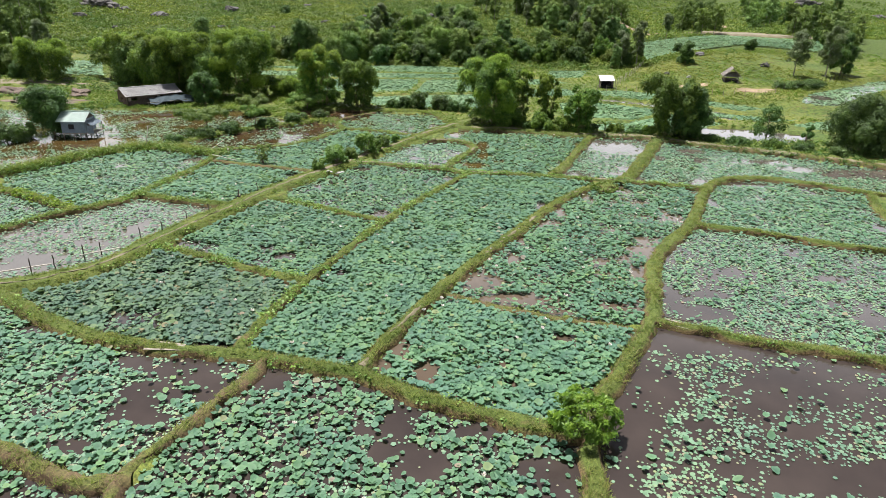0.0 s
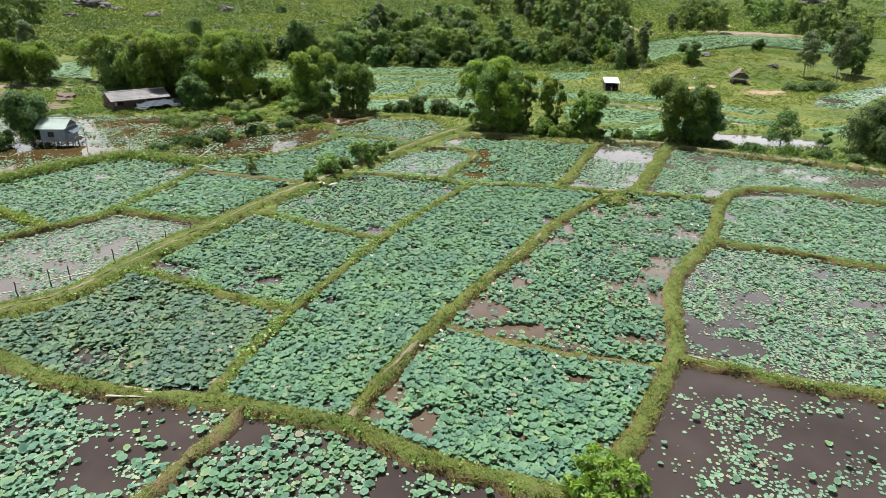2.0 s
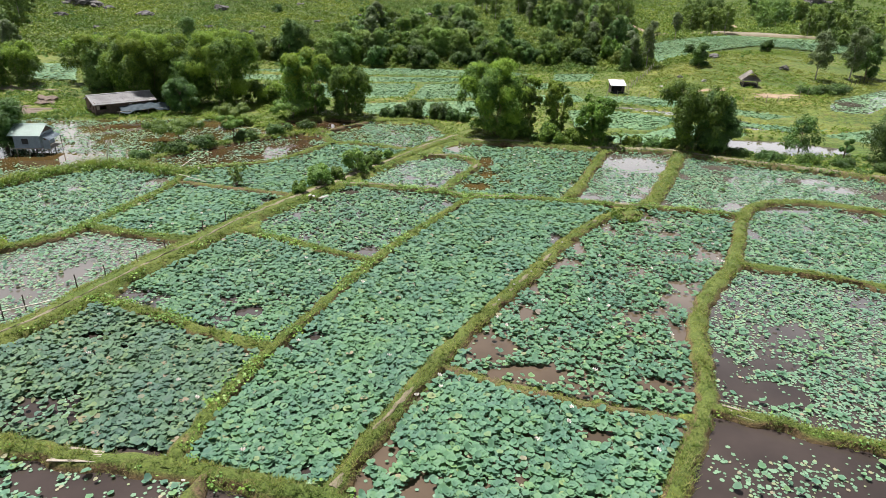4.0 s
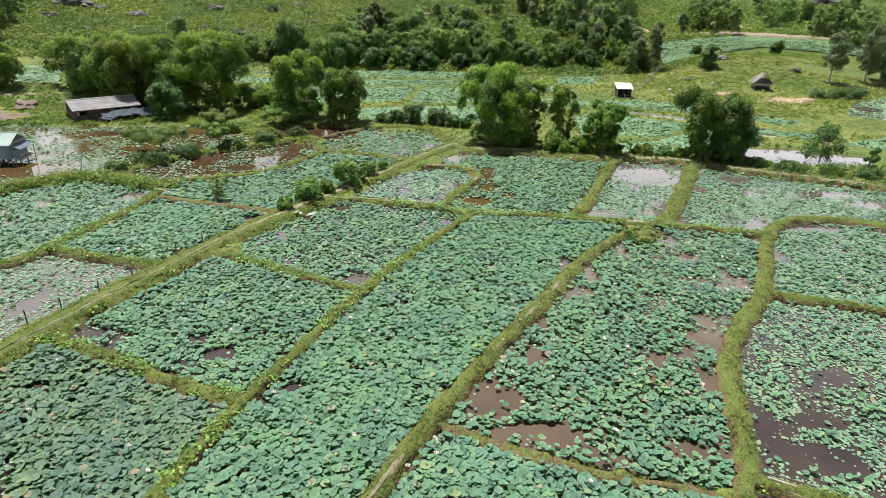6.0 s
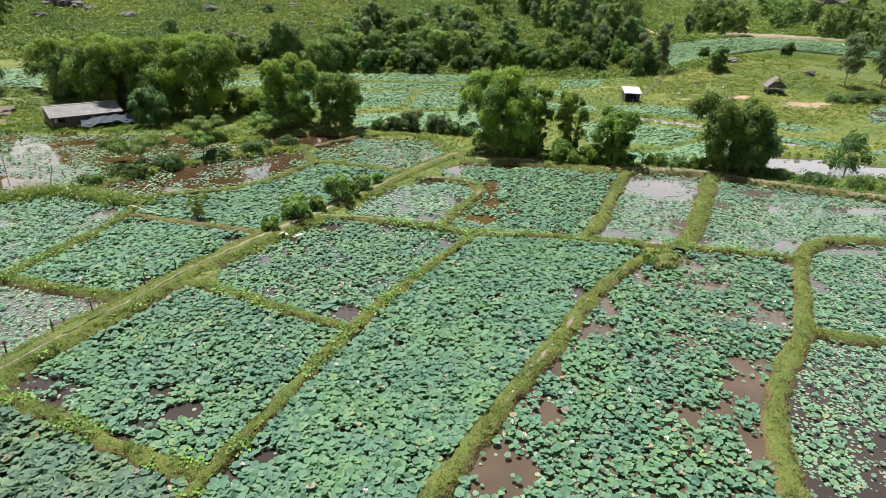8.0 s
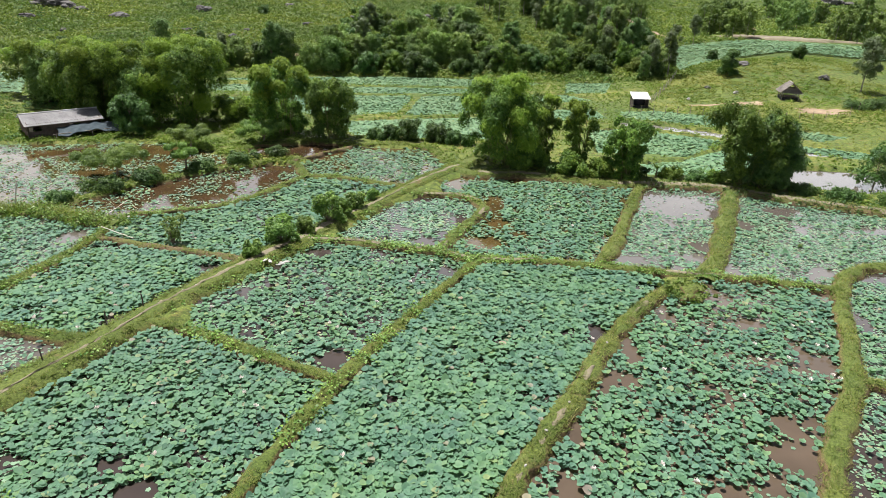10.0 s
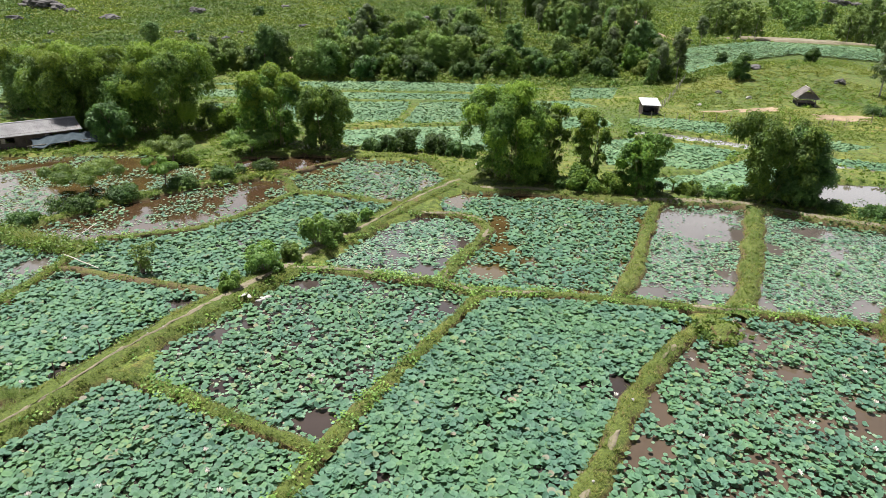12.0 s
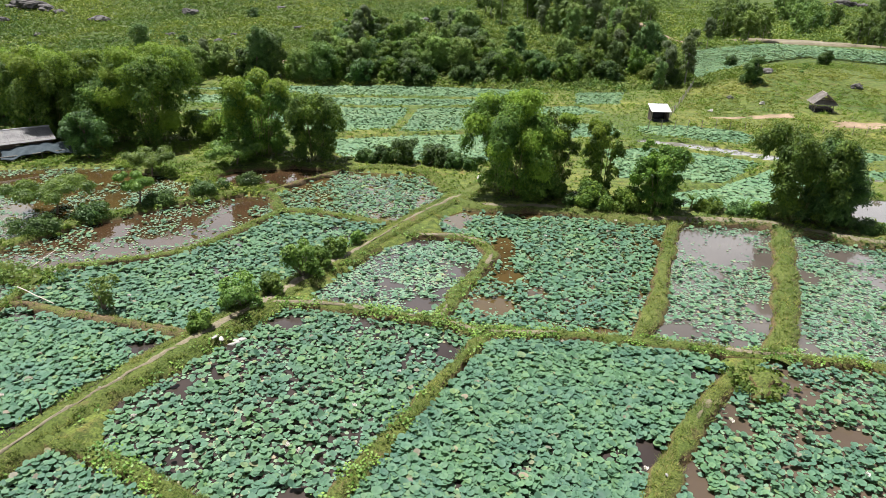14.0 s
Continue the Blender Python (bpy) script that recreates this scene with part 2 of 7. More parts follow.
M_MEADOW = leaf_material("meadow_tuft", ((0.0, (0.120, 0.160, 0.040)), (0.5, (0.165, 0.200, 0.052)), (0.9, (0.200, 0.220, 0.050)), (1.0, (0.24, 0.21, 0.08))), 0.7, 0.15, 0.22, patch=(0.07, (0.72, 0.84, 0.8), (1.18, 1.08, 1.0)))
M_FOREST = leaf_material("forest_leaf", ((0.0, (0.078, 0.146, 0.040)), (0.6, (0.122, 0.206, 0.054)), (1.0, (0.176, 0.264, 0.072))), 0.6, 0.2, 0.14, patch=(0.10, (0.66, 0.74, 0.84), (1.50, 1.38, 1.15)))
M_SCRUB = leaf_material("scrub_leaf", ((0.0, (0.072, 0.124, 0.020)), (0.5, (0.124, 0.182, 0.030)), (0.9, (0.182, 0.236, 0.044)), (1.0, (0.22, 0.21, 0.08))), 0.6, 0.2, 0.16, patch=(0.06, (0.56, 0.70, 0.76), (1.25, 1.15, 1.0)))
M_LUSH = leaf_material("lush_grass", ((0.0, (0.070, 0.130, 0.018)), (0.5, (0.108, 0.180, 0.024)), (0.9, (0.150, 0.225, 0.032)), (1.0, (0.19, 0.19, 0.06))), 0.6, 0.2, 0.2, patch=(0.12, (0.72, 0.82, 0.8), (1.22, 1.12, 1.0)))
M_SPRAY = leaf_material("spray_leaf", ((0.0, (0.082, 0.160, 0.028)), (0.6, (0.118, 0.206, 0.036)), (1.0, (0.160, 0.250, 0.050))), 0.5, 0.3, 0.15, patch=(0.9, (0.6, 0.7, 0.7), (1.3, 1.25, 1.1)))
M_EUCALYPT = leaf_material("eucalypt_leaf", ((0.0, (0.065, 0.100, 0.044)), (0.6, (0.100, 0.140, 0.062)), (1.0, (0.140, 0.170, 0.080))), 0.5, 0.3, 0.2)
M_BARK = two_scale("bark", ((0.3, (0.6, 0.6, 0.6)), (0.7, (1.2, 1.2, 1.2))), ((0.3, (0.13, 0.10, 0.07)), (0.7, (0.22, 0.18, 0.13))), 14, 2)
M_PALEBARK = two_scale("pale_bark", ((0.3, (0.7, 0.7, 0.7)), (0.7, (1.15, 1.15, 1.15))), ((0.3, (0.22, 0.20, 0.17)), (0.7, (0.36, 0.33, 0.29))), 10, 1.5)
M_CULM = two_scale("bamboo_culm", ((0.3, (0.7, 0.7, 0.7)), (0.7, (1.1, 1.1, 1.1))), ((0.3, (0.14, 0.16, 0.05)), (0.7, (0.24, 0.22, 0.09))), 12, 2, 0.5)
M_ROCK = two_scale("granite", ((0.3, (0.6, 0.6, 0.62)), (0.7, (1.2, 1.2, 1.2))), ((0.3, (0.060, 0.056, 0.054)), (0.7, (0.165, 0.155, 0.150))), 3, 0.6, 0.9, 0.8, 0.15)
M_WOOD = two_scale("weathered_wood", ((0.3, (0.65, 0.65, 0.65)), (0.7, (1.15, 1.15, 1.15))), ((0.3, (0.24, 0.20, 0.16)), (0.7, (0.36, 0.32, 0.27))), 20, 1.5)
M_DARKWOOD = two_scale("dark_wood", ((0.3, (0.6, 0.6, 0.6)), (0.7, (1.2, 1.2, 1.2))), ((0.3, (0.06, 0.045, 0.038)), (0.7, (0.11, 0.085, 0.07))), 18, 1.5)
M_BLUEWALL = two_scale("blue_grey_sheet", ((0.3, (0.80, 0.80, 0.80)), (0.7, (1.08, 1.08, 1.08))), ((0.3, (0.15, 0.19, 0.24)), (0.7, (0.22, 0.27, 0.32))), 9, 0.9, 0.6)
M_GREENROOF = two_scale("pale_green_sheet", ((0.3, (0.88, 0.88, 0.88)), (0.7, (1.05, 1.05, 1.05))), ((0.3, (0.36, 0.47, 0.42)), (0.7, (0.45, 0.56, 0.51))), 7, 0.6, 0.5)
M_GREYROOF = two_scale("cement_sheet", ((0.3, (0.75, 0.75, 0.75)), (0.7, (1.1, 1.1, 1.1))), ((0.3, (0.33, 0.325, 0.325)), (0.7, (0.46, 0.455, 0.455))), 6, 0.8, 0.8)
M_WHITEROOF = two_scale("white_sheet", ((0.3, (0.93, 0.93, 0.93)), (0.7, (1.0, 1.0, 1.0))), ((0.3, (0.74, 0.75, 0.77)), (0.7, (0.82, 0.83, 0.84))), 6, 0.8, 0.5)
M_THATCH = two_scale("old_thatch", ((0.3, (0.6, 0.6, 0.6)), (0.7, (1.2, 1.2, 1.2))), ((0.3, (0.24, 0.215, 0.195)), (0.7, (0.38, 0.345, 0.32))), 16, 1.2)
M_TARP = two_scale("grey_blue_tarpaulin", ((0.3, (0.85, 0.85, 0.85)), (0.7, (1.1, 1.1, 1.1))), ((0.3, (0.045, 0.062, 0.072)), (0.7, (0.080, 0.100, 0.112))), 5, 1.0, 0.8, 0.4, 0.05, 0.04)
M_BRICK = two_scale("red_board", ((0.3, (0.7, 0.7, 0.7)), (0.7, (1.1, 1.1, 1.1))), ((0.3, (0.11, 0.066, 0.052)), (0.7, (0.17, 0.11, 0.09))), 10, 1.5)
# near-black stands for shade inside and under the buildings, put into the colour
M_DARK = two_scale("shade_black", ((0.3, (0.8, 0.8, 0.8)), (0.7, (1.1, 1.1, 1.1))), ((0.3, (0.02, 0.02, 0.022)), (0.7, (0.035, 0.035, 0.04))), 6, 1)
M_SACK = two_scale("white_sacking", ((0.3, (0.8, 0.8, 0.8)), (0.7, (1.0, 1.0, 1.0))), ((0.3, (0.26, 0.25, 0.23)), (0.7, (0.46, 0.44, 0.41))), 14, 2, 0.8)
M_PIPE = two_scale("pale_pole", ((0.3, (0.8, 0.8, 0.8)), (0.7, (1.0, 1.0, 1.0))), ((0.3, (0.42, 0.38, 0.32)), (0.7, (0.56, 0.52, 0.46))), 14, 2, 0.7)
M_STRAW = two_scale("dry_brush", ((0.3, (0.55, 0.55, 0.55)), (0.7, (1.2, 1.15, 1.1))), ((0.3, (0.085, 0.064, 0.052)), (0.7, (0.17, 0.135, 0.11))), 10, 0.8)


# ---- building tools ----
RNG = np.random.default_rng(7)


def smooth(a, b, v):
    t = np.clip((v - a) / (b - a), 0, 1)
    return t * t * (3 - 2 * t)


LATTICE = np.random.default_rng(3).random((256, 256))


def vnoise(x, y, scale, shift=0.0):
    """Smooth value noise in 0..1 over the plan."""
    u, v = np.asarray(x) * scale + 37.3 + shift, np.asarray(y) * scale + 91.7 - shift * 0.7
    i, j = np.floor(u).astype(int), np.floor(v).astype(int)
    fu, fv = u - i, v - j
    fu, fv = fu * fu * (3 - 2 * fu), fv * fv * (3 - 2 * fv)
    g = lambda a, b: LATTICE[a % 256, b % 256]
    return (g(i, j) * (1 - fu) + g(i + 1, j) * fu) * (1 - fv) + (g(i, j + 1) * (1 - fu) + g(i + 1, j + 1) * fu) * fv


def fractal(x, y, scale, shift=0.0):
    return (vnoise(x, y, scale, shift) * 0.55 + vnoise(x, y, scale * 2.3, shift + 5) * 0.3 + vnoise(x, y, scale * 5.1, shift + 11) * 0.15)


def mesh_of(name, verts, faces, mat, smooth_shade=True):
    me = bpy.data.meshes.new(name)
    verts = np.asarray(verts, dtype=np.float32).reshape(-1, 3)
    faces = np.asarray(faces, dtype=np.int32)
    k = faces.shape[1]
    me.vertices.add(len(verts))
    me.vertices.foreach_set("co", verts.ravel())
    me.loops.add(faces.size)
    me.loops.foreach_set("vertex_index", faces.ravel())
    me.polygons.add(len(faces))
    me.polygons.foreach_set("loop_start", np.arange(0, faces.size, k, dtype=np.int32))
    me.polygons.foreach_set("use_smooth", np.full(len(faces), smooth_shade))
    me.update(calc_edges=True)
    me.validate()
    me.materials.append(mat)
    return me


def part(name, bm, mat, parent, label=""):
    me = bpy.data.meshes.new(name)
    bm.to_mesh(me)
    bm.free()
    me.materials.append(mat)
    return part_mesh(name, me, parent, label)


def part_mesh(name, me, parent, label=""):
    ob = new(name, me)
    ob.parent = parent
    if label:
        ob["label"] = label
    return ob


def box(bm, x0, x1, y0, y1, z0, z1, bevel=0.0, turn=None):
    m = Matrix.Translation(((x0 + x1) / 2, (y0 + y1) / 2, (z0 + z1) / 2)) @ Matrix.Diagonal((x1 - x0, y1 - y0, z1 - z0, 1))
    r = bmesh.ops.create_cube(bm, size=1, matrix=(turn @ m) if turn else m)
    if bevel:
        es = list({e for v in r["verts"] for e in v.link_edges})
        bmesh.ops.bevel(bm, geom=es, offset=bevel, segments=1, affect="EDGES")
    return bm


def rod(bm, a, b, r0, r1=None, sides=7, wobble=0.0, steps=1):
    """A tapered, slightly crooked pole between two points."""
    a, b = Vector(a), Vector(b)
    r1 = r0 if r1 is None else r1
    q = (b - a).to_track_quat("Z", "Y")
    rings = []
    for s in range(steps + 1):
        f = s / steps
        c = a.lerp(b, f)
        if 0 < s < steps:
            c = c + Vector((random.uniform(-wobble, wobble), random.uniform(-wobble, wobble), 0))
        r = r0 + (r1 - r0) * f
        rings.append([bm.verts.new(c + q @ Vector((r * math.cos(2 * math.pi * k / sides), r * math.sin(2 * math.pi * k / sides), 0))) for k in range(sides)])
    for p, q2 in zip(rings, rings[1:]):
        for k in range(sides):
            bm.faces.new((p[k], p[(k + 1) % sides], q2[(k + 1) % sides], q2[k]))
    bm.faces.new(rings[0][::-1])
    bm.faces.new(rings[-1])
    return bm


def empty(name, m=Matrix()):
    ob = new(name)
    ob.matrix_world = m
    return ob


def inside(px, py, poly):
    res = np.zeros(px.shape, bool)
    n = len(poly)
    for k in range(n):
        (x0, y0), (x1, y1) = poly[k], poly[(k + 1) % n]
        if y0 == y1:
            continue
        c = ((y0 > py) != (y1 > py)) & (px < (x1 - x0) * (py - y0) / (y1 - y0) + x0)
        res ^= c
    return res


def seg_distance(px, py, pts):
    d = np.full(px.shape, 1e9)
    for (x0, y0), (x1, y1) in zip(pts, pts[1:]):
        dx, dy = x1 - x0, y1 - y0
        t = np.clip(((px - x0) * dx + (py - y0) * dy) / (dx * dx + dy * dy + 1e-9), 0, 1)
        d = np.minimum(d, np.hypot(px - x0 - t * dx, py - y0 - t * dy))
    return d


def curve(pts, step):
    """Rounds a polyline and divides it evenly."""
    p = np.array(pts, float)
    if len(p) > 2:
        e = np.vstack([2 * p[0] - p[1], p, 2 * p[-1] - p[-2]])
        out = []
        for k in range(1, len(e) - 2):
            for f in np.linspace(0, 1, 12, endpoint=False):
                a, b, c, d = e[k - 1:k + 3]
                out.append(0.5 * (2 * b + (c - a) * f + (2 * a - 5 * b + 4 * c - d) * f * f + (3 * b - a - 3 * c + d) * f ** 3))
        p = np.vstack([out, p[-1:]])
    s = np.concatenate([[0], np.cumsum(np.hypot(*np.diff(p, axis=0).T))])
    n = max(2, int(s[-1] / step) + 1)
    q = np.linspace(0, s[-1], n)
    return np.column_stack([np.interp(q, s, p[:, 0]), np.interp(q, s, p[:, 1])])

# ---- plan: bunds between the ponds (metres), as (points, width, height, muddy) ----
TRACK = [(-70, 33), (-48, 34.5), (-36, 36), (-30.1, 38.1), (-27.1, 39.5), (-24.6, 42.3), (-22.7, 48.1), (-20.0, 54.4), (-16.6, 62.0), (-12.5, 69.2), (-10.4, 73.2), (-6.8, 79.6), (-1.6, 89.0), (1.4, 93.4), (4.0, 97.5)]
BUNDS = {
    "track": (TRACK, 2.7, 0.30, False),
    "front": ([(-29.5, 37.3), (-28.5, 36.5), (-25.7, 34.6), (-21.2, 32.3), (-17.0, 31.2), (-14.3, 30.8), (-11.7, 30.7), (-9.6, 30.2), (-6.9, 29.5), (-4.6, 29.0), (-0.6, 26.8), (3.4, 25.3), (6.0, 24.6), (7.2, 24.2)], 1.15, 0.22, False),
    "front_south": ([(7.2, 24.2), (7.0, 22.5), (6.7, 20.4), (6.3, 16), (6.0, 8)], 1.15, 0.2, False),
    "corner": ([(-9.9, 29.9), (-10.7, 27.5), (-11.8, 24.9), (-12.9, 22.5), (-13.6, 20.7), (-13.3, 18.5), (-12.5, 8)], 0.72, 0.2, True),
    "corner_west": ([(-13.6, 20.7), (-15.1, 20.3), (-17.6, 21.4), (-19.6, 22.2), (-28, 25), (-44, 30)], 1.0, 0.2, True),
    "long_west": ([(-11.7, 30.9), (-11.4, 33.0), (-10.6, 36.8), (-9.7, 40.0), (-8.1, 44.6), (-6.9, 48.2), (-5.3, 52.3), (-3.3, 56.9), (-1.0, 61.4), (2.5, 68.0)], 0.8, 0.2, False),
    "long_east": ([(-4.4, 29.4), (-3.4, 32.3), (-2.2, 34.8), (-0.2, 39.4), (1.7, 42.8), (4.0, 46.9), (6.5, 51.1), (9.6, 56.7), (13.1, 61.6), (16.0, 64.8)], 1.05, 0.24, False),
    "east": ([(7.2, 24.2), (8.2, 27.1), (9.8, 29.5), (11.9, 33.1), (13.5, 35.7), (14.4, 38.6), (15.3, 41.6), (16.4, 45.0), (18.7, 49.0), (20.9, 51.8), (22.5, 54.1), (25.0, 59.3), (27.8, 64.9), (30.8, 68.1), (34.6, 69.0), (38.3, 68.2), (42.0, 66.0), (46.0, 63.6), (60, 57)], 1.05, 0.24, False),
    "east_cross": ([(13.5, 35.6), (15.0, 35.2), (17.5, 34.2), (19.8, 33.3), (22.6, 32.7), (25.8, 31.5), (45, 24)], 0.85, 0.2, False),
    "east_upper": ([(22.3, 53.6), (25.3, 52.8), (28.3, 51.7), (31.8, 50.0), (36.5, 48.5), (54, 42)], 0.8, 0.2, False),
    "east_end": ([(44.8, 64.3), (42.0, 57.5), (40.5, 47)], 0.8, 0.2, False),
    "low_ridge": ([(0.2, 38.9), (3.6, 37.3), (6.1, 36.3), (8.9, 35.5), (11.7, 34.9), (12.9, 34.9)], 0.55, -0.02, True),
    "cross": ([(-11.5, 71.0), (-9.1, 71.3), (-6.0, 70.9), (-2.1, 69.8), (0.4, 69.1), (2.6, 68.2), (6.5, 68.2), (10.3, 67.8), (14.0, 67.2), (17.5, 66.5), (19.2, 66.4), (22.7, 65.8), (27.7, 64.7)], 1.0, 0.22, False),
    "mirror_east": ([(18.8, 66.2), (21.4, 70.5), (25.1, 78.2), (28.2, 85.0), (29.4, 88.0)], 1.6, 0.24, False),
    "mirror_west": ([(11.7, 68.0), (13.8, 72.3), (16.3, 78.7), (19.2, 85.7), (20.2, 88.2)], 1.1, 0.22, False),
    "small_pond": ([(-0.2, 69.7), (0.9, 73.3), (2.6, 76.9), (3.5, 80.0), (2.6, 82.3), (0.4, 83.3), (-2.4, 83.4), (-4.6, 83.8)], 1.0, 0.22, False),
    "far_bank": ([(1.0, 92.0), (2.6, 90.9), (5.7, 90.6), (8.8, 90.7), (12.7, 89.6), (16.3, 88.2), (20.2, 88.2)], 1.9, 0.34, False),
    "far_bank_east": ([(20.2, 88.2), (24.7, 88.4), (28.8, 87.6), (31.6, 85.8), (35.3, 83.9), (43.8, 80.3), (52.8, 75.6), (70, 67)], 1.9, 0.34, True),
    "west_cross": ([(-22.6, 45.4), (-21.4, 45.1), (-17.3, 43.4), (-13.3, 41.5), (-9.9, 40.2)], 0.85, 0.2, False),
    "west_cross_upper": ([(-17.4, 58.0), (-14.6, 57.0), (-11.6, 55.5), (-8.2, 53.8), (-5.3, 52.2)], 0.75, 0.2, False),
    "outer_cross": ([(-20.0, 55.9), (-24.0, 56.4), (-27.5, 57.4), (-29.9, 58.2)], 0.8, 0.2, False),
    "outer_diagonal": ([(-47, 38.5), (-40, 44.5), (-36.9, 48.5), (-35.2, 51.0), (-33.0, 53.6), (-30.6, 56.2), (-29.6, 59.2), (-28.8, 62.5), (-28.0, 65.6), (-27.4, 69.6), (-27.4, 73.2)], 0.95, 0.22, False),
    "yellow_bund": ([(-56, 63), (-43.6, 58.6), (-38.9, 56.4), (-33.5, 53.4)], 1.0, 0.25, False),
    "hedge_bund": ([(-70, 50), (-52, 60), (-46.6, 64.0), (-44.6, 67.4), (-42.2, 70.6), (-39.6, 74.0), (-36.4, 76.2), (-33.0, 75.2), (-30.0, 74.3), (-27.4, 73.6)], 1.7, 0.35, False),
    "outer_upper": ([(-27.6, 70.3), (-25.5, 70.2), (-22.9, 69.3), (-19.8, 68.6), (-14.4, 67.2)], 0.7, 0.2, True),
    "rust_south": ([(-27.5, 73.6), (-27.0, 75.6), (-23.8, 76.8), (-20.4, 78.5), (-18.3, 80.8), (-16.6, 84.0), (-14.5, 88.1), (-11.4, 88.1), (-7.2, 86.6), (-4.2, 85.9)], 0.95, 0.22, False),
    "rust_end": ([(-14.5, 88.1), (-16.6, 92.6), (-19.0, 93.5)], 0.9, 0.22, False),
    "rust_north": ([(-17.4, 93.6), (-14.4, 97.6), (-11.5, 101.3)], 0.7, 0.18, True),
    "shrub_bund": ([(-36.0, 75.6), (-33.4, 79.0), (-30.3, 84.4), (-25.7, 89.0), (-21.6, 92.0), (-17.3, 95.0)], 1.5, 0.3, False),
    "south": ([(-28, 25), (-28.5, 15), (-28, 8), (-12.5, 7.6), (6, 7.6), (40, 8), (45, 24), (55, 42), (60, 57), (66, 68)], 1.4, 0.24, False),
    "west": ([(-44, 30), (-43, 34.5)], 1.2, 0.24, False),
    "far_west": ([(-58, 50), (-56, 63)], 1.2, 0.24, False),
    "field_bank": ([(1.4, 93.4), (-0.4, 97), (-2.2, 101.2), (-5.6, 102.8), (-11.6, 102.3), (-16.7, 103.0), (-22.4, 101.5), (-24.5, 97.5)], 1.5, 0.26, False),
}

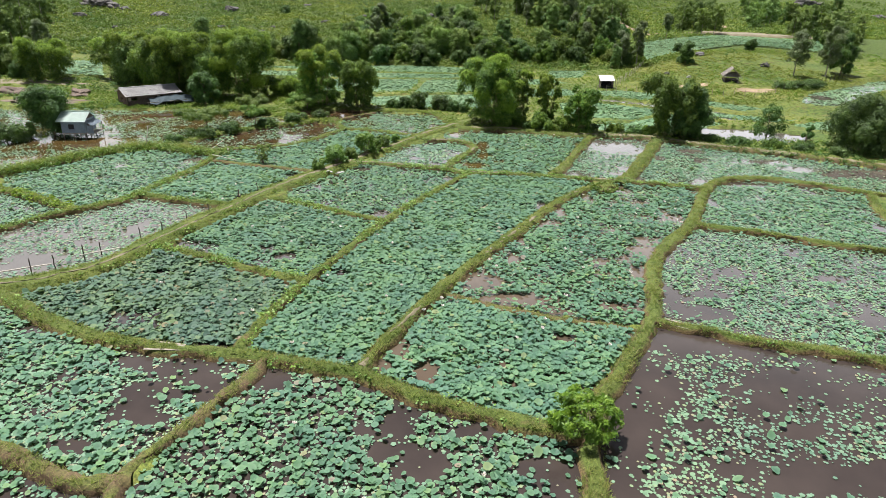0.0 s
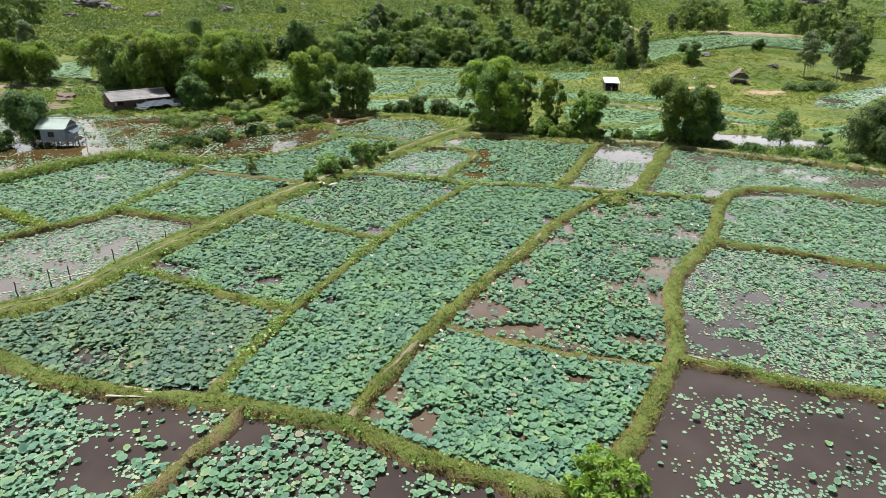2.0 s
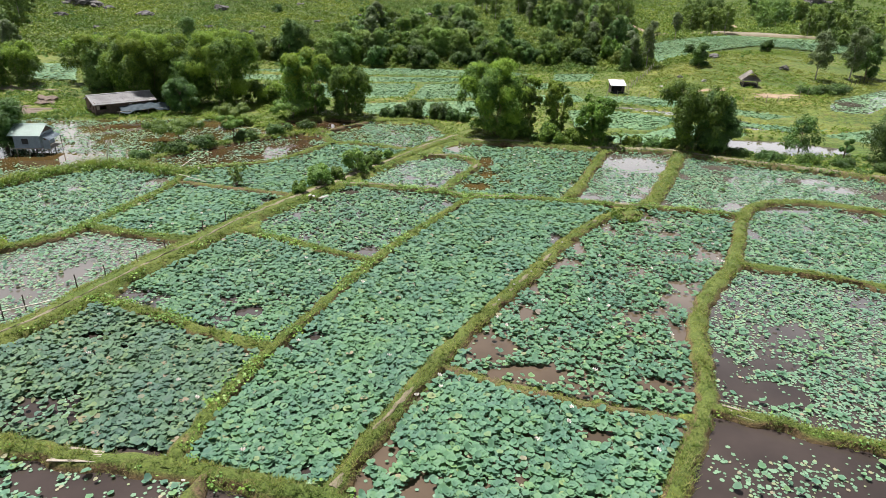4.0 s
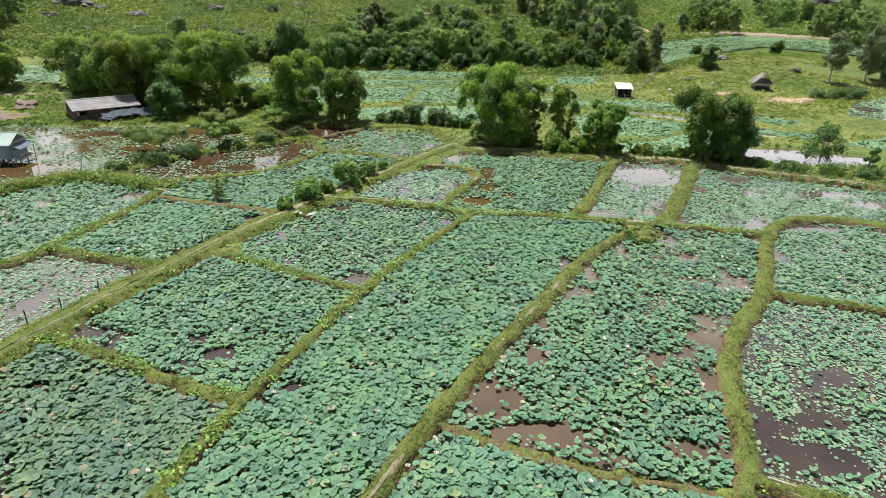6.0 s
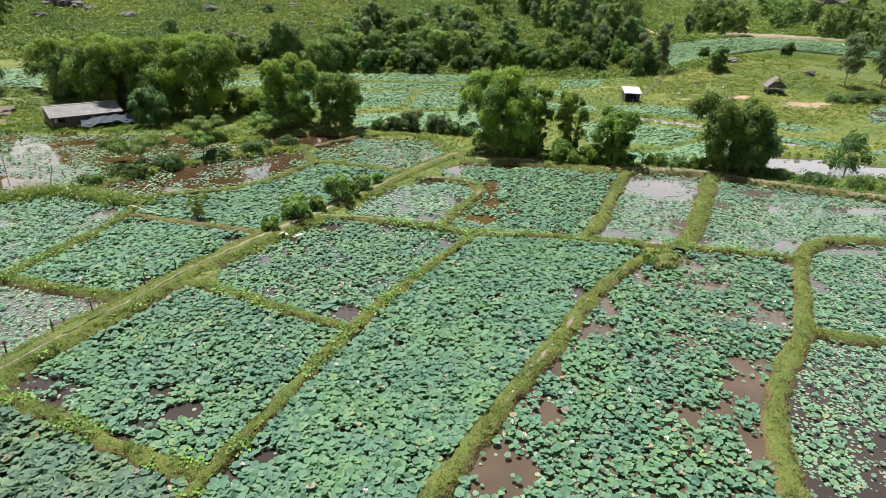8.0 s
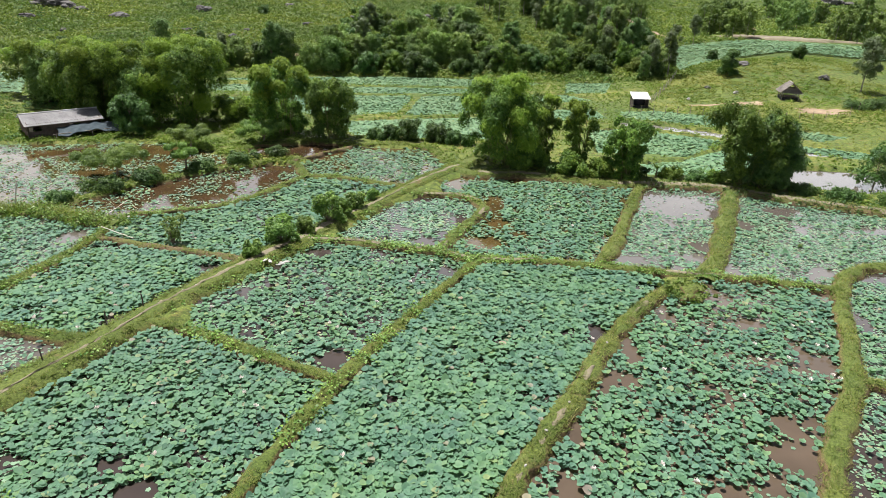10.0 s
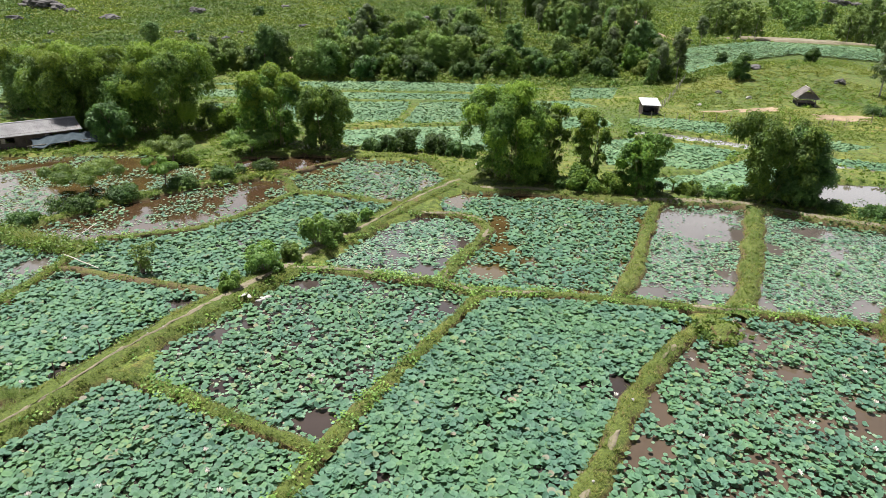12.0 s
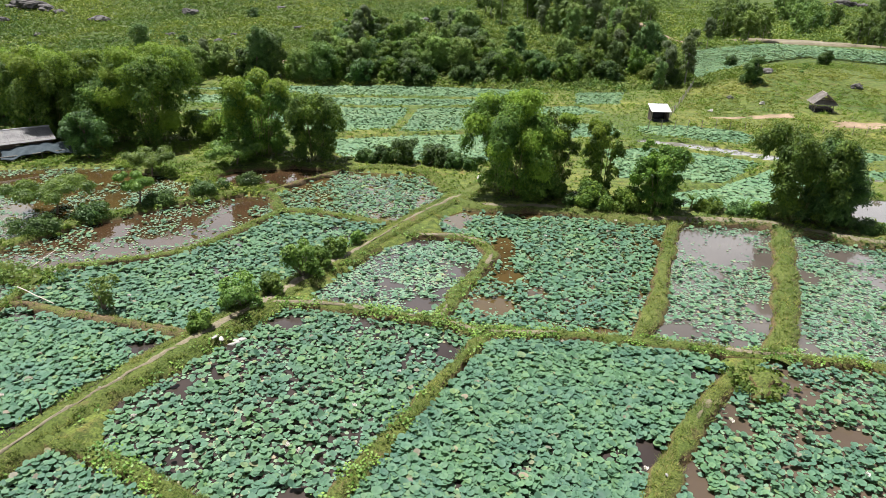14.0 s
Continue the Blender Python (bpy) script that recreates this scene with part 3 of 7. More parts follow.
# ---- plan: ponds as (outline, leaves a square metre, share raised, bare patches (x, y, rx, ry), rusty) ----
PONDS = {
    "a": ([(-28.5, 36.5), (-21.2, 32.3), (-16.7, 31.2), (-9.9, 29.9), (-11.8, 24.9), (-13.6, 20.7), (-17.6, 21.4), (-19.6, 22.2), (-28, 25), (-44, 30), (-42, 36)], 12.4, 0.26, [(-13.6, 29.0, 3.2, 1.8), (-15.0, 27.0, 2.2, 1.4), (-12.0, 27.6, 1.6, 1.4), (-17.2, 29.8, 1.8, 0.9), (-14.4, 25.1, 1.9, 0.9), (-17.0, 22.9, 1.2, 0.7), (-24.5, 33.0, 1.6, 0.8)], False),
    "b": ([(-13.6, 20.7), (-17.6, 21.4), (-28, 25), (-28, 8), (-12.5, 8)], 7, 0.3, [(-15.5, 19.0, 1.8, 0.8)], False),
    "c": ([(-9.9, 29.9), (-4.6, 29.0), (3.4, 25.3), (7.2, 24.2), (6.7, 20.4), (6, 8), (-12.5, 8), (-13.4, 19.7)], 10.2, 0.46, [(-9.2, 28.4, 1.6, 1.3), (-3.2, 28.0, 1.8, 0.6), (4.6, 22.2, 1.7, 0.8), (-0.8, 22.4, 1.6, 1.5), (5.6, 21.2, 0.8, 1.8), (-2.2, 24.6, 1.1, 0.7), (1.6, 24.6, 1.3, 0.6), (-2.6, 23.0, 0.9, 0.8)], False),
    "d": ([(7.2, 24.2), (8.2, 27.1), (13.5, 35.6), (25.8, 31.5), (45, 24), (40, 8), (6, 8)], 6.9, 0.07, [(11.2, 29.4, 2.7, 3.4), (14.2, 33.4, 3.8, 2.0), (9.4, 25.6, 1.9, 2.8), (20.2, 29.2, 2.6, 2.2), (19.6, 33.0, 3.6, 1.3), (17.6, 22.2, 2.6, 1.3), (8.2, 20.5, 0.9, 2.0), (24, 31.5, 3.0, 1.6), (17.8, 25.3, 1.4, 0.7), (13.0, 25.6, 1.2, 0.6)], False),
    "e": ([(-28.5, 36.7), (-24.2, 42.2), (-22.4, 45.4), (-17.3, 43.4), (-10, 40.3), (-11.7, 31.2), (-16.7, 31.4), (-21.2, 32.5), (-25.7, 34.8)], 14, 0.9, [(-13.5, 31.6, 1.4, 0.4), (-22.6, 44.0, 0.5, 0.7)], False),
    "f": ([(-22.4, 45.5), (-10, 40.3), (-5.3, 52.3), (-14.6, 57.0), (-18.4, 58.0), (-20.1, 54.3), (-22.7, 48.1)], 11.2, 0.82, [(-20.7, 46.2, 1.7, 1.3), (-12.4, 44.4, 1.2, 0.7), (-19.0, 45.0, 0.9, 0.5), (-14.0, 46.0, 0.8, 0.6)], False),
    "g": ([(-14.6, 57.0), (-5.3, 52.3), (2.5, 68), (-2.1, 69.8), (-9.1, 71.3), (-11.5, 71.0), (-16.7, 61.8)], 9.8, 0.66, [(-5.8, 54.6, 0.9, 1.3), (0.2, 66.4, 1.2, 1.2), (-9.6, 69.2, 1.5, 0.9), (-12.0, 66.3, 0.5, 0.9)], False),
    "h": ([(-11.7, 30.9), (-4.6, 29.0), (-0.2, 39.4), (6.5, 51.1), (13.1, 61.6), (16, 65), (14, 67.2), (2.5, 68), (-5.3, 52.3), (-9.8, 40)], 15.5, 0.9, [(9.3, 58.0, 0.7, 1.6), (14.4, 64.6, 1.5, 0.6), (-5.7, 30.6, 0.5, 0.4)], False),
    "i": ([(-4.4, 29.2), (3.4, 25.3), (7.3, 24.3), (9.8, 29.5), (12.7, 34.6), (8.9, 35.5), (3.6, 37.3), (0.0, 39)], 12.5, 0.85, [(-0.7, 29.4, 1.1, 1.4), (-2.6, 31.8, 1.0, 1.5), (7.4, 33.4, 1.0, 0.7), (11.8, 34.0, 0.8, 0.5), (-3.2, 30.0, 0.7, 0.8)], False),
    "j": ([(0, 39), (3.6, 37.4), (12.9, 34.9), (13.5, 35.6), (15.3, 41.6), (16.4, 45), (22.5, 54.1), (27.7, 64.7), (22.7, 65.8), (19.2, 66.4), (16.0, 64.8), (13.1, 61.6), (6.5, 51.1)], 7.6, 0.85, [(2.9, 41.0, 1.7, 2.2), (4.6, 38.6, 3.2, 0.9), (5.4, 45.2, 0.8, 1.5), (9.6, 53.2, 1.5, 1.0), (19.2, 59.8, 1.6, 1.0), (14.2, 60.4, 0.9, 0.8), (11.6, 37.6, 1.8, 0.8), (15.6, 47.6, 1.0, 1.3), (16.9, 49.0, 0.9, 1.5), (14.0, 62.0, 0.8, 0.8),  (18.3, 63.6, 1.4, 1.5), (10.8, 57.0, 0.6, 2.4), (16.6, 46.5, 0.7, 1.8), (14.6, 43.0, 0.7, 1.6), (18.2, 49.5, 0.8, 1.3), (8.0, 36.9, 1.2, 0.5), (6.2, 49.5, 0.6, 1.6)], False),
    "k": ([(13.5, 35.6), (25.8, 31.5), (45, 24), (55, 42), (36.5, 48.5), (22.3, 53.6), (16.4, 45.0), (15.2, 41.4)], 8.2, 0.12, [(15.9, 39.2, 1.1, 2.8), (17.4, 37.2, 2.4, 1.3), (29.5, 43.2, 1.8, 0.7), (18.8, 40.0, 1.8, 0.7), (28.5, 36.8, 1.3, 1.4)], False),
    "l": ([(22.3, 53.6), (36.5, 48.5), (41, 47), (42, 57.5), (45, 64.3), (38.3, 68.2), (34.6, 69.0), (30.8, 68.1), (27.7, 64.7)], 12, 0.15, [(32.4, 67.2, 4.6, 1.1), (26.4, 60.5, 1.0, 2.2), (39.8, 54.5, 0.8, 1.6)], False),
    "m": ([(19, 66.3), (22.7, 65.8), (27.7, 64.7), (30.8, 68.1), (34.6, 69.0), (38.3, 68.2), (46, 63.6), (60, 57), (66, 68), (52.8, 74.8), (43.8, 79.5), (34.4, 84.2), (29.3, 87.2), (25, 78.2), (21.4, 70.5)], 10, 0.10, [(42.5, 74.0, 3.2, 1.5), (45.0, 71.5, 1.6, 1.3), (50, 73, 6, 2.0), (39.3, 77.0, 4.5, 1.4), (21.4, 68.3, 1.0, 1.6), (32.0, 81.5, 2.2, 1.7), (28.3, 68.0, 1.2, 1.1), (26.6, 77.8, 0.8, 1.8)], False),
    "n": ([(11.7, 68), (19, 66.3), (21.4, 70.5), (25, 78.2), (29, 87), (20.2, 87.6), (16.3, 78.7)], 9, 0.12, [(22.0, 82.4, 4.4, 4.6), (14.2, 69.4, 1.6, 1.2), (20.8, 72.5, 1.1, 1.6), (24.6, 79.0, 0.8, 3.5), (17.5, 68.0, 0.9, 0.7), (20.0, 78.0, 0.6, 1.4)], False),
    "o": ([(0.2, 69.5), (11.7, 68), (16.3, 78.7), (20.2, 87.6), (12.7, 89.6), (2.6, 90.9), (0.5, 89.5), (-0.6, 86.5), (0.4, 83.5), (2.8, 82.2), (3.6, 80), (2.6, 76.9), (0.9, 73.3)], 13.5, 0.7, [(1.0, 87.6, 1.7, 3.0), (4.6, 81.0, 1.1, 4.2), (3.2, 72.0, 1.9, 1.6), (4.6, 76.2, 1.4, 1.3), (3.4, 89.6, 2.2, 1.2), (6.2, 74.0, 0.8, 0.8), (17.2, 83.2, 0.5, 2.0), (9.5, 69.0, 1.1, 0.5), (8.0, 89.2, 3.0, 0.8)], True),
    "p": ([(-9.3, 71.2), (0, 69.6), (0.9, 73.3), (2.6, 76.9), (3.5, 80), (2.6, 82.3), (0.4, 83.3), (-2.4, 83.4), (-6, 79.5)], 12, 0.15, [(-1.6, 71.9, 1.8, 1.2), (-2.6, 82.2, 2.0, 0.8), (1.0, 77.0, 1.0, 1.8), (-3.6, 74.5, 1.4, 0.5), (0.2, 73.6, 1.2, 1.0)], False),
    "q": ([(-20.6, 55.9), (-24, 56.3), (-29.9, 58.2), (-33, 53.6), (-36.9, 48.5), (-47, 38.5), (-36, 36.4), (-30, 38.6), (-25, 42.8), (-23, 48)], 7.6, 0.12, [(-30.8, 42.6, 2.6, 2.0), (-26.2, 50.0, 0.9, 2.4), (-34.0, 40.5, 3, 1.8), (-28.3, 46.5, 1.6, 1.0)], False),
    "r": ([(-29.7, 58.4), (-28.8, 62.5), (-27.5, 70.2), (-22.9, 69.3), (-14.6, 67.4), (-16.9, 61.8), (-20.1, 55.9), (-24, 56.4)], 12, 0.88, [(-19.9, 58.2, 1.1, 1.2), (-16.9, 65.9, 1.4, 0.9), (-25.7, 69.0, 1.3, 0.6)], False),
    "s": ([(-33.5, 53.4), (-30.6, 56.2), (-28.8, 62.5), (-27.4, 73), (-33.0, 74.8), (-36.4, 75.6), (-42.2, 69.8), (-46.4, 63.6), (-43.6, 58.6), (-38.9, 56.4)], 12, 0.25, [(-29.5, 71.0, 1.4, 2.0)], False),
    "t": ([(-36.9, 48.5), (-33.5, 53.3), (-38.9, 56.4), (-43.6, 58.6), (-56, 63), (-58, 50), (-47, 38.5)], 10, 0.15, [(-42, 47, 2.5, 1.5)], False),
    "u": ([(-27.6, 70.3), (-27.0, 75.4), (-23.8, 76.6), (-20.4, 78.3), (-18.3, 80.6), (-16.6, 83.8), (-14.4, 88), (-11.4, 87.9), (-7.2, 86.4), (-4.6, 85.2), (-8, 77.6), (-10.9, 73), (-14.6, 67.6), (-19.8, 68.7)], 13, 0.92, [(-9.2, 84.6, 1.0, 0.8)], False),
    "v": ([(-14.5, 88.3), (-16.6, 92.7), (-14.4, 97.6), (-11.5, 101.5), (-5.6, 102), (-1.8, 100.2), (-0.5, 96), (-0.3, 93), (-4.2, 86.2), (-7.2, 86.7), (-11.4, 88.3)], 9, 0.5, [(-8.0, 101.0, 4.0, 1.0), (-13.2, 98.2, 1.5, 1.8), (-2.3, 93.4, 0.6, 1.6)], True),
    "w": ([(-30, 74.2), (-27.2, 75.8), (-20.4, 78.7), (-16.6, 84.2), (-14.7, 88.3), (-16.6, 92.4), (-20, 92.8), (-25.7, 89.0), (-30.3, 84.4), (-33.4, 79.0), (-35.6, 75.8)], 5, 0.3, [(-21.6, 81.5, 2.6, 1.3), (-25.0, 79.2, 1.5, 1.2), (-28.4, 76.2, 1.4, 0.8), (-18.3, 88.8, 1.0, 1.8)], True),
    "x": ([(-17.4, 93.8), (-14.4, 97.8), (-11.8, 101.6), (-16.7, 102.6), (-22.4, 101.2), (-24, 97.5)], 0.5, 0.1, [], True),
    "y": ([(-36, 76.3), (-33.5, 79.2), (-30.3, 84.6), (-25.7, 89.2), (-21.6, 92.4), (-22.5, 94.8), (-25.2, 95.5), (-31.7, 99.8), (-37.1, 101), (-46.4, 99.3), (-70, 97), (-84, 80), (-62, 62), (-47.5, 64.8), (-42.6, 71), (-39.6, 74.4)], 6.4, 0.20, [(-29.8, 94.6, 1.6, 1.5), (-36.5, 88.0, 2.6, 1.5), (-33.0, 97.6, 5.0, 2.2), (-47.2, 77.6, 4.0, 1.6), (-44, 95, 5, 2)], True),
}
FIELDS = {   # the lotus fields beyond the bank
    "a": ([(-50, 151), (-31.5, 157), (-10.4, 161), (11.8, 160), (21, 155), (7, 149.5), (-22, 148.5)], 5, 0.8),
    "b": ([(-46, 146), (-22, 146.8), (7, 147.8), (14, 146), (6.6, 141.8), (-5.0, 140.2), (-21.4, 138.6), (-42, 138)], 5, 0.8),
    "c": ([(-40, 132), (-21.2, 136.9), (-6.0, 138.6), (-7.8, 122.6), (-16.2, 119.4), (-30, 122)], 5, 0.8),
    "d": ([(-4.6, 138.2), (6.4, 141), (10, 130), (5.6, 123.8), (-6.6, 121.2)], 5.5, 0.85),
    "e": ([(-15.5, 115.9), (-6.8, 118.8), (5, 121.5), (9, 115), (4.6, 106), (-12.6, 107.8)], 4.2, 0.4),
    "f": ([(27.9, 128.4), (34.5, 130.0), (41.0, 127.5), (45.5, 121.6), (40.4, 118.2), (33.5, 121.0), (27.1, 123.8)], 6.5, 0.85),
    "g": ([(19.8, 114), (26.5, 115.6), (32.6, 112.6), (37.4, 109.4), (29.6, 100.6), (18.8, 102)], 6, 0.8),
    "h": ([(22.6, 97), (27.9, 98.7), (37.2, 106.6), (44, 100), (34.0, 92.6), (22.5, 92.6)], 3.6, 0.2),
    "i": ([(24.2, 157.5), (34, 160), (29.6, 146), (21.5, 144.5)], 5, 0.8),
    "k": ([(40.5, 120), (46, 121.5), (57, 113.5), (51, 110.5)], 5, 0.7),
    "l": ([(40.2, 107.8), (45, 109), (57, 103.6), (52, 101.4)], 4.4, 0.5),
    "m": ([(54, 100), (66, 106), (74, 99), (60, 94)], 4.0, 0.5),
    "n": ([(12, 142), (22, 143.5), (26, 138), (18, 134), (11, 135)], 5, 0.7),
    "o": ([(14, 128), (24, 130.5), (25, 122.5), (15, 119)], 5, 0.6),
}
OPEN_WATER = {   # shallow water without leaves beyond the bank
    "a": [(24.5, 121.2), (27.5, 120.4), (33.0, 118.6), (40.4, 113.8), (47.5, 109.6), (46.4, 107.6), (38.8, 111.0), (33.0, 115.0), (26.5, 117.8)],
    "b": [(36, 90.4), (38.4, 96.6), (46.6, 96), (53, 92.8), (52, 88.6), (44, 87.2)],
    "d": [(43.5, 107.0), (40.2, 105.6), (49.5, 101.4), (52, 102.6)],
}


def terrain(x, y):
    """Height of the land: a flat valley floor, a grassy knoll, a raised field and hills behind."""
    x, y = np.asarray(x, float), np.asarray(y, float)
    z = 0.10 + 0.12 * (fractal(x, y, 0.12) - 0.5)
    z = z + 4.0 * smooth(42, 85, x) * smooth(128, 200, y)
    z = z + 1.0 * np.maximum(smooth(44, 58, x) * smooth(121, 134, y), smooth(58, 64, x) * smooth(106, 114, y))
    z = z + 2.6 * np.exp(-((x - 66) / 19) ** 2 - ((y - 160) / 13) ** 2)
    z = z + 1.0 * smooth(-50, -75, x) * smooth(96, 120, y)
    foot = 160 + 132 * smooth(38, 92, x) + 8 * (vnoise(x, y, 0.02, 3) - 0.5)
    d = np.maximum(y - foot, 0)
    hill = 32 * np.tanh(0.135 * d / 32)
    side = 0.16 * np.maximum(-x - 95 - 0.15 * (y - 100), 0) * smooth(60, 140, y)
    lumps = (fractal(x, y, 0.035, 9) - 0.5) * 5 * smooth(0, 40, d)
    return z + hill + lumps + np.minimum(side, 25)


WATER_LEVEL = -0.20
UPLAND_POND, UPLAND_LEVEL = [(63.0, 113.5), (64.5, 118), (70.3, 126), (81.7, 134.6), (95.2, 146), (104, 150), (103, 140), (94, 136), (82.3, 126.4), (67.5, 112)], 0.85
ALL_WATER = [v[0] for v in PONDS.values()] + [v[0] for v in FIELDS.values()] + list(OPEN_WATER.values())


# ---- ground ----
def build_ground():
    xs = np.concatenate([[-3000, -1800, -1000, -600, -400, -300], np.arange(-240, -144, 6), np.arange(-144, -96, 2.0), np.arange(-96, 112, 1.0), np.arange(112, 250, 6), [300, 400, 600, 1000, 1800, 3000]])
    ys = np.concatenate([[-3000, -1500, -700, -300, -120, -50, -20], np.arange(0, 172, 1.0), np.arange(172, 264, 2.0), np.arange(264, 330, 3.0), np.arange(330, 600, 20), [700, 900, 1300, 2000, 3000]])
    gx, gy = np.meshgrid(xs, ys)
    z = terrain(gx, gy)
    wet = np.zeros(gx.shape, bool)
    for poly in ALL_WATER:
        x0, y0 = np.min(poly, axis=0)
        x1, y1 = np.max(poly, axis=0)
        sel = (gx >= x0) & (gx <= x1) & (gy >= y0) & (gy <= y1)
        wet[sel] |= inside(gx[sel], gy[sel], poly)
    z = np.where(wet, np.minimum(z, -0.55), z)
    z = np.where(inside(gx, gy, UPLAND_POND), UPLAND_LEVEL - 0.3, z)
    nx, ny = len(xs), len(ys)
    i = np.arange(nx * ny).reshape(ny, nx)
    faces = np.stack([i[:-1, :-1], i[:-1, 1:], i[1:, 1:], i[1:, :-1]], -1).reshape(-1, 4)
    me = mesh_of("ground", np.stack([gx, gy, z], -1).reshape(-1, 3), faces, M_GROUND)
    return tagged(new("ground", me), "grassy valley floor rising into scrub-covered hills", "ground", kind="structure")


build_ground()


def water_sheet(name, poly, mat, label, level=WATER_LEVEL):
    bm = bmesh.new()
    vs = [bm.verts.new((x, y, level)) for x, y in poly]
    f = bm.faces.new(vs)
    bmesh.ops.triangulate(bm, faces=[f])
    bm.normal_update()
    for f in bm.faces:
        if f.normal.z < 0:
            f.normal_flip()
    ob = part(name, bm, mat, None)
    return tagged(ob, label, "pond", kind="structure")


for key, (poly, dens, raised, bare, rusty) in PONDS.items():
    water_sheet("pond_water", poly, (M_RUST if -35 < poly[0][0] < -15 else M_TEA) if rusty else M_SKYWATER if key in "mnqs" else M_BROWNWATER if key in "ij" else M_WATER, "still rust-brown pond water between grassy bunds" if rusty else "still muddy grey-brown pond water between grassy bunds")
for key, (poly, dens, raised) in FIELDS.items():
    water_sheet("pond_water", poly, M_BROWNWATER if key == "e" else M_WATER, "shallow muddy water under a far lotus field")
for key, poly in OPEN_WATER.items():
    water_sheet("pond_water", poly, M_SKYWATER if key == "b" else M_PALEWATER, "open shallow water reflecting the pale sky")


water_sheet("pond_water", UPLAND_POND, M_SKYWATER, "open upland pond water reflecting the pale sky", UPLAND_LEVEL)


BUND_TOE = 0.19   # how far the sides run out under the water


def bund_top(x, y, h):
    return h + 0.16 * (fractal(x, y, 0.9, 2) - 0.5) + 0.10 * (vnoise(x, y, 3.1, 8) - 0.5)


def build_bund(pts, width, height, muddy):
    p = np.array(pts, float)
    a, b = p[0] - p[1], p[-1] - p[-2]
    c = curve(np.vstack([p[:1] + 0.55 * a / np.hypot(*a), p, p[-1:] + 0.55 * b / np.hypot(*b)]), 0.4)
    t = np.gradient(c, axis=0)
    t /= np.linalg.norm(t, axis=1)[:, None] + 1e-9
    side = np.column_stack([t[:, 1], -t[:, 0]])
    n = len(c)
    w = width * (0.82 + 0.45 * vnoise(c[:, 0], c[:, 1], 0.35, 4))
    us = np.array([-1.0, -0.86, -0.62, -0.32, 0.0, 0.32, 0.62, 0.86, 1.0])
    rows = []
    for u in us:
        ragged = 0.5 * (vnoise(c[:, 0] + 9 * np.sign(u), c[:, 1], 1.3, 6 + u) - 0.5) * (abs(u) > 0.5)
        off = u * (w / 2 + BUND_TOE) + ragged * np.sign(u)
        x, y = c[:, 0] + side[:, 0] * off, c[:, 1] + side[:, 1] * off
        fall = 1 - abs(u) ** 3.2
        z = -0.5 + (bund_top(x, y, height) + 0.5) * fall
        rows.append(np.stack([x, y, z], -1))
    v = np.stack(rows, 1).reshape(-1, 3)
    i = np.arange(n * len(us)).reshape(n, len(us))
    f = np.stack([i[:-1, :-1], i[:-1, 1:], i[1:, 1:], i[1:, :-1]], -1).reshape(-1, 4)
    me = mesh_of("bund", v, f, M_MUDBUND if muddy else M_BUND)
    return tagged(new("bund", me), "low muddy earth bund with thin grass between ponds" if muddy else "low grass-covered earth bund between lotus ponds", "bund", kind="structure")


for pts, width, height, muddy in BUNDS.values():
    build_bund(pts, width, height, muddy)


def earth_strip(line, bund_width, height, widths, label):
    """A trodden strip on top of a bund; widths gives its width along the line."""
    c = curve(line, 0.4)
    t = np.gradient(c, axis=0)
    t /= np.linalg.norm(t, axis=1)[:, None]
    side = np.column_stack([t[:, 1], -t[:, 0]])
    w = widths(c)
    drift = 0.2 * bund_width * (vnoise(c[:, 0], c[:, 1], 0.18, 5) - 0.4)
    rows = []
    for u in (-0.5, -0.2, 0.2, 0.5):
        jag = 0.22 * (vnoise(c[:, 0], c[:, 1], 2.1, u * 9) - 0.5)
        off = u * w + drift + jag
        x, y = c[:, 0] + side[:, 0] * off, c[:, 1] + side[:, 1] * off
        q = np.abs(off / (bund_width / 2 + BUND_TOE))
        z = -0.5 + (bund_top(x, y, height) + 0.5) * (1 - np.minimum(q, 1) ** 3.2) + (0.045 if abs(u) < 0.4 else -0.01) - 0.10 * (w < 0.14) * (bund_width < 2)
        rows.append(np.stack([x, y, z], -1))
    v = np.stack(rows, 1).reshape(-1, 3)
    i = np.arange(len(c) * 4).reshape(len(c), 4)
    f = np.stack([i[:-1, :-1], i[:-1, 1:], i[1:, 1:], i[1:, :-1]], -1).reshape(-1, 4)
    return tagged(new("path", mesh_of("path", v, f, M_PATH)), label, "path", kind="structure")


def patchy(c, width, shift, low=0.40):
    return 0.03 + width * smooth(low, low + 0.2, fractal(c[:, 0], c[:, 1], 0.30, shift))


earth_strip(TRACK[:-1], 2.7, 0.30, lambda c: 0.02 + 0.50 * smooth(60, 72, c[:, 1]) * smooth(84, 74, c[:, 1]) + 0.26 * vnoise(c[:, 0], c[:, 1], 0.4, 1) + 0.25 * smooth(86, 92, c[:, 1]), "narrow trodden earth footpath along the wide bund")
earth_strip(BUNDS["far_bank"][0], 1.9, 0.34, lambda c: patchy(c, 0.9, 3, 0.36), "bare sandy earth along the top of the far bank")
earth_strip(BUNDS["far_bank_east"][0], 1.9, 0.34, lambda c: patchy(c, 1.3, 6, 0.34), "bare sandy earth along the top of the far bank")
earth_strip(BUNDS["cross"][0], 1.0, 0.22, lambda c: patchy(c, 0.35, 9, 0.42), "worn earth along a narrow bund")
earth_strip(BUNDS["small_pond"][0], 1.0, 0.22, lambda c: patchy(c, 0.40, 12, 0.42), "worn earth along a narrow bund")
earth_strip(BUNDS["long_east"][0], 1.05, 0.24, lambda c: patchy(c, 0.40, 15, 0.46), "worn earth along a narrow bund")


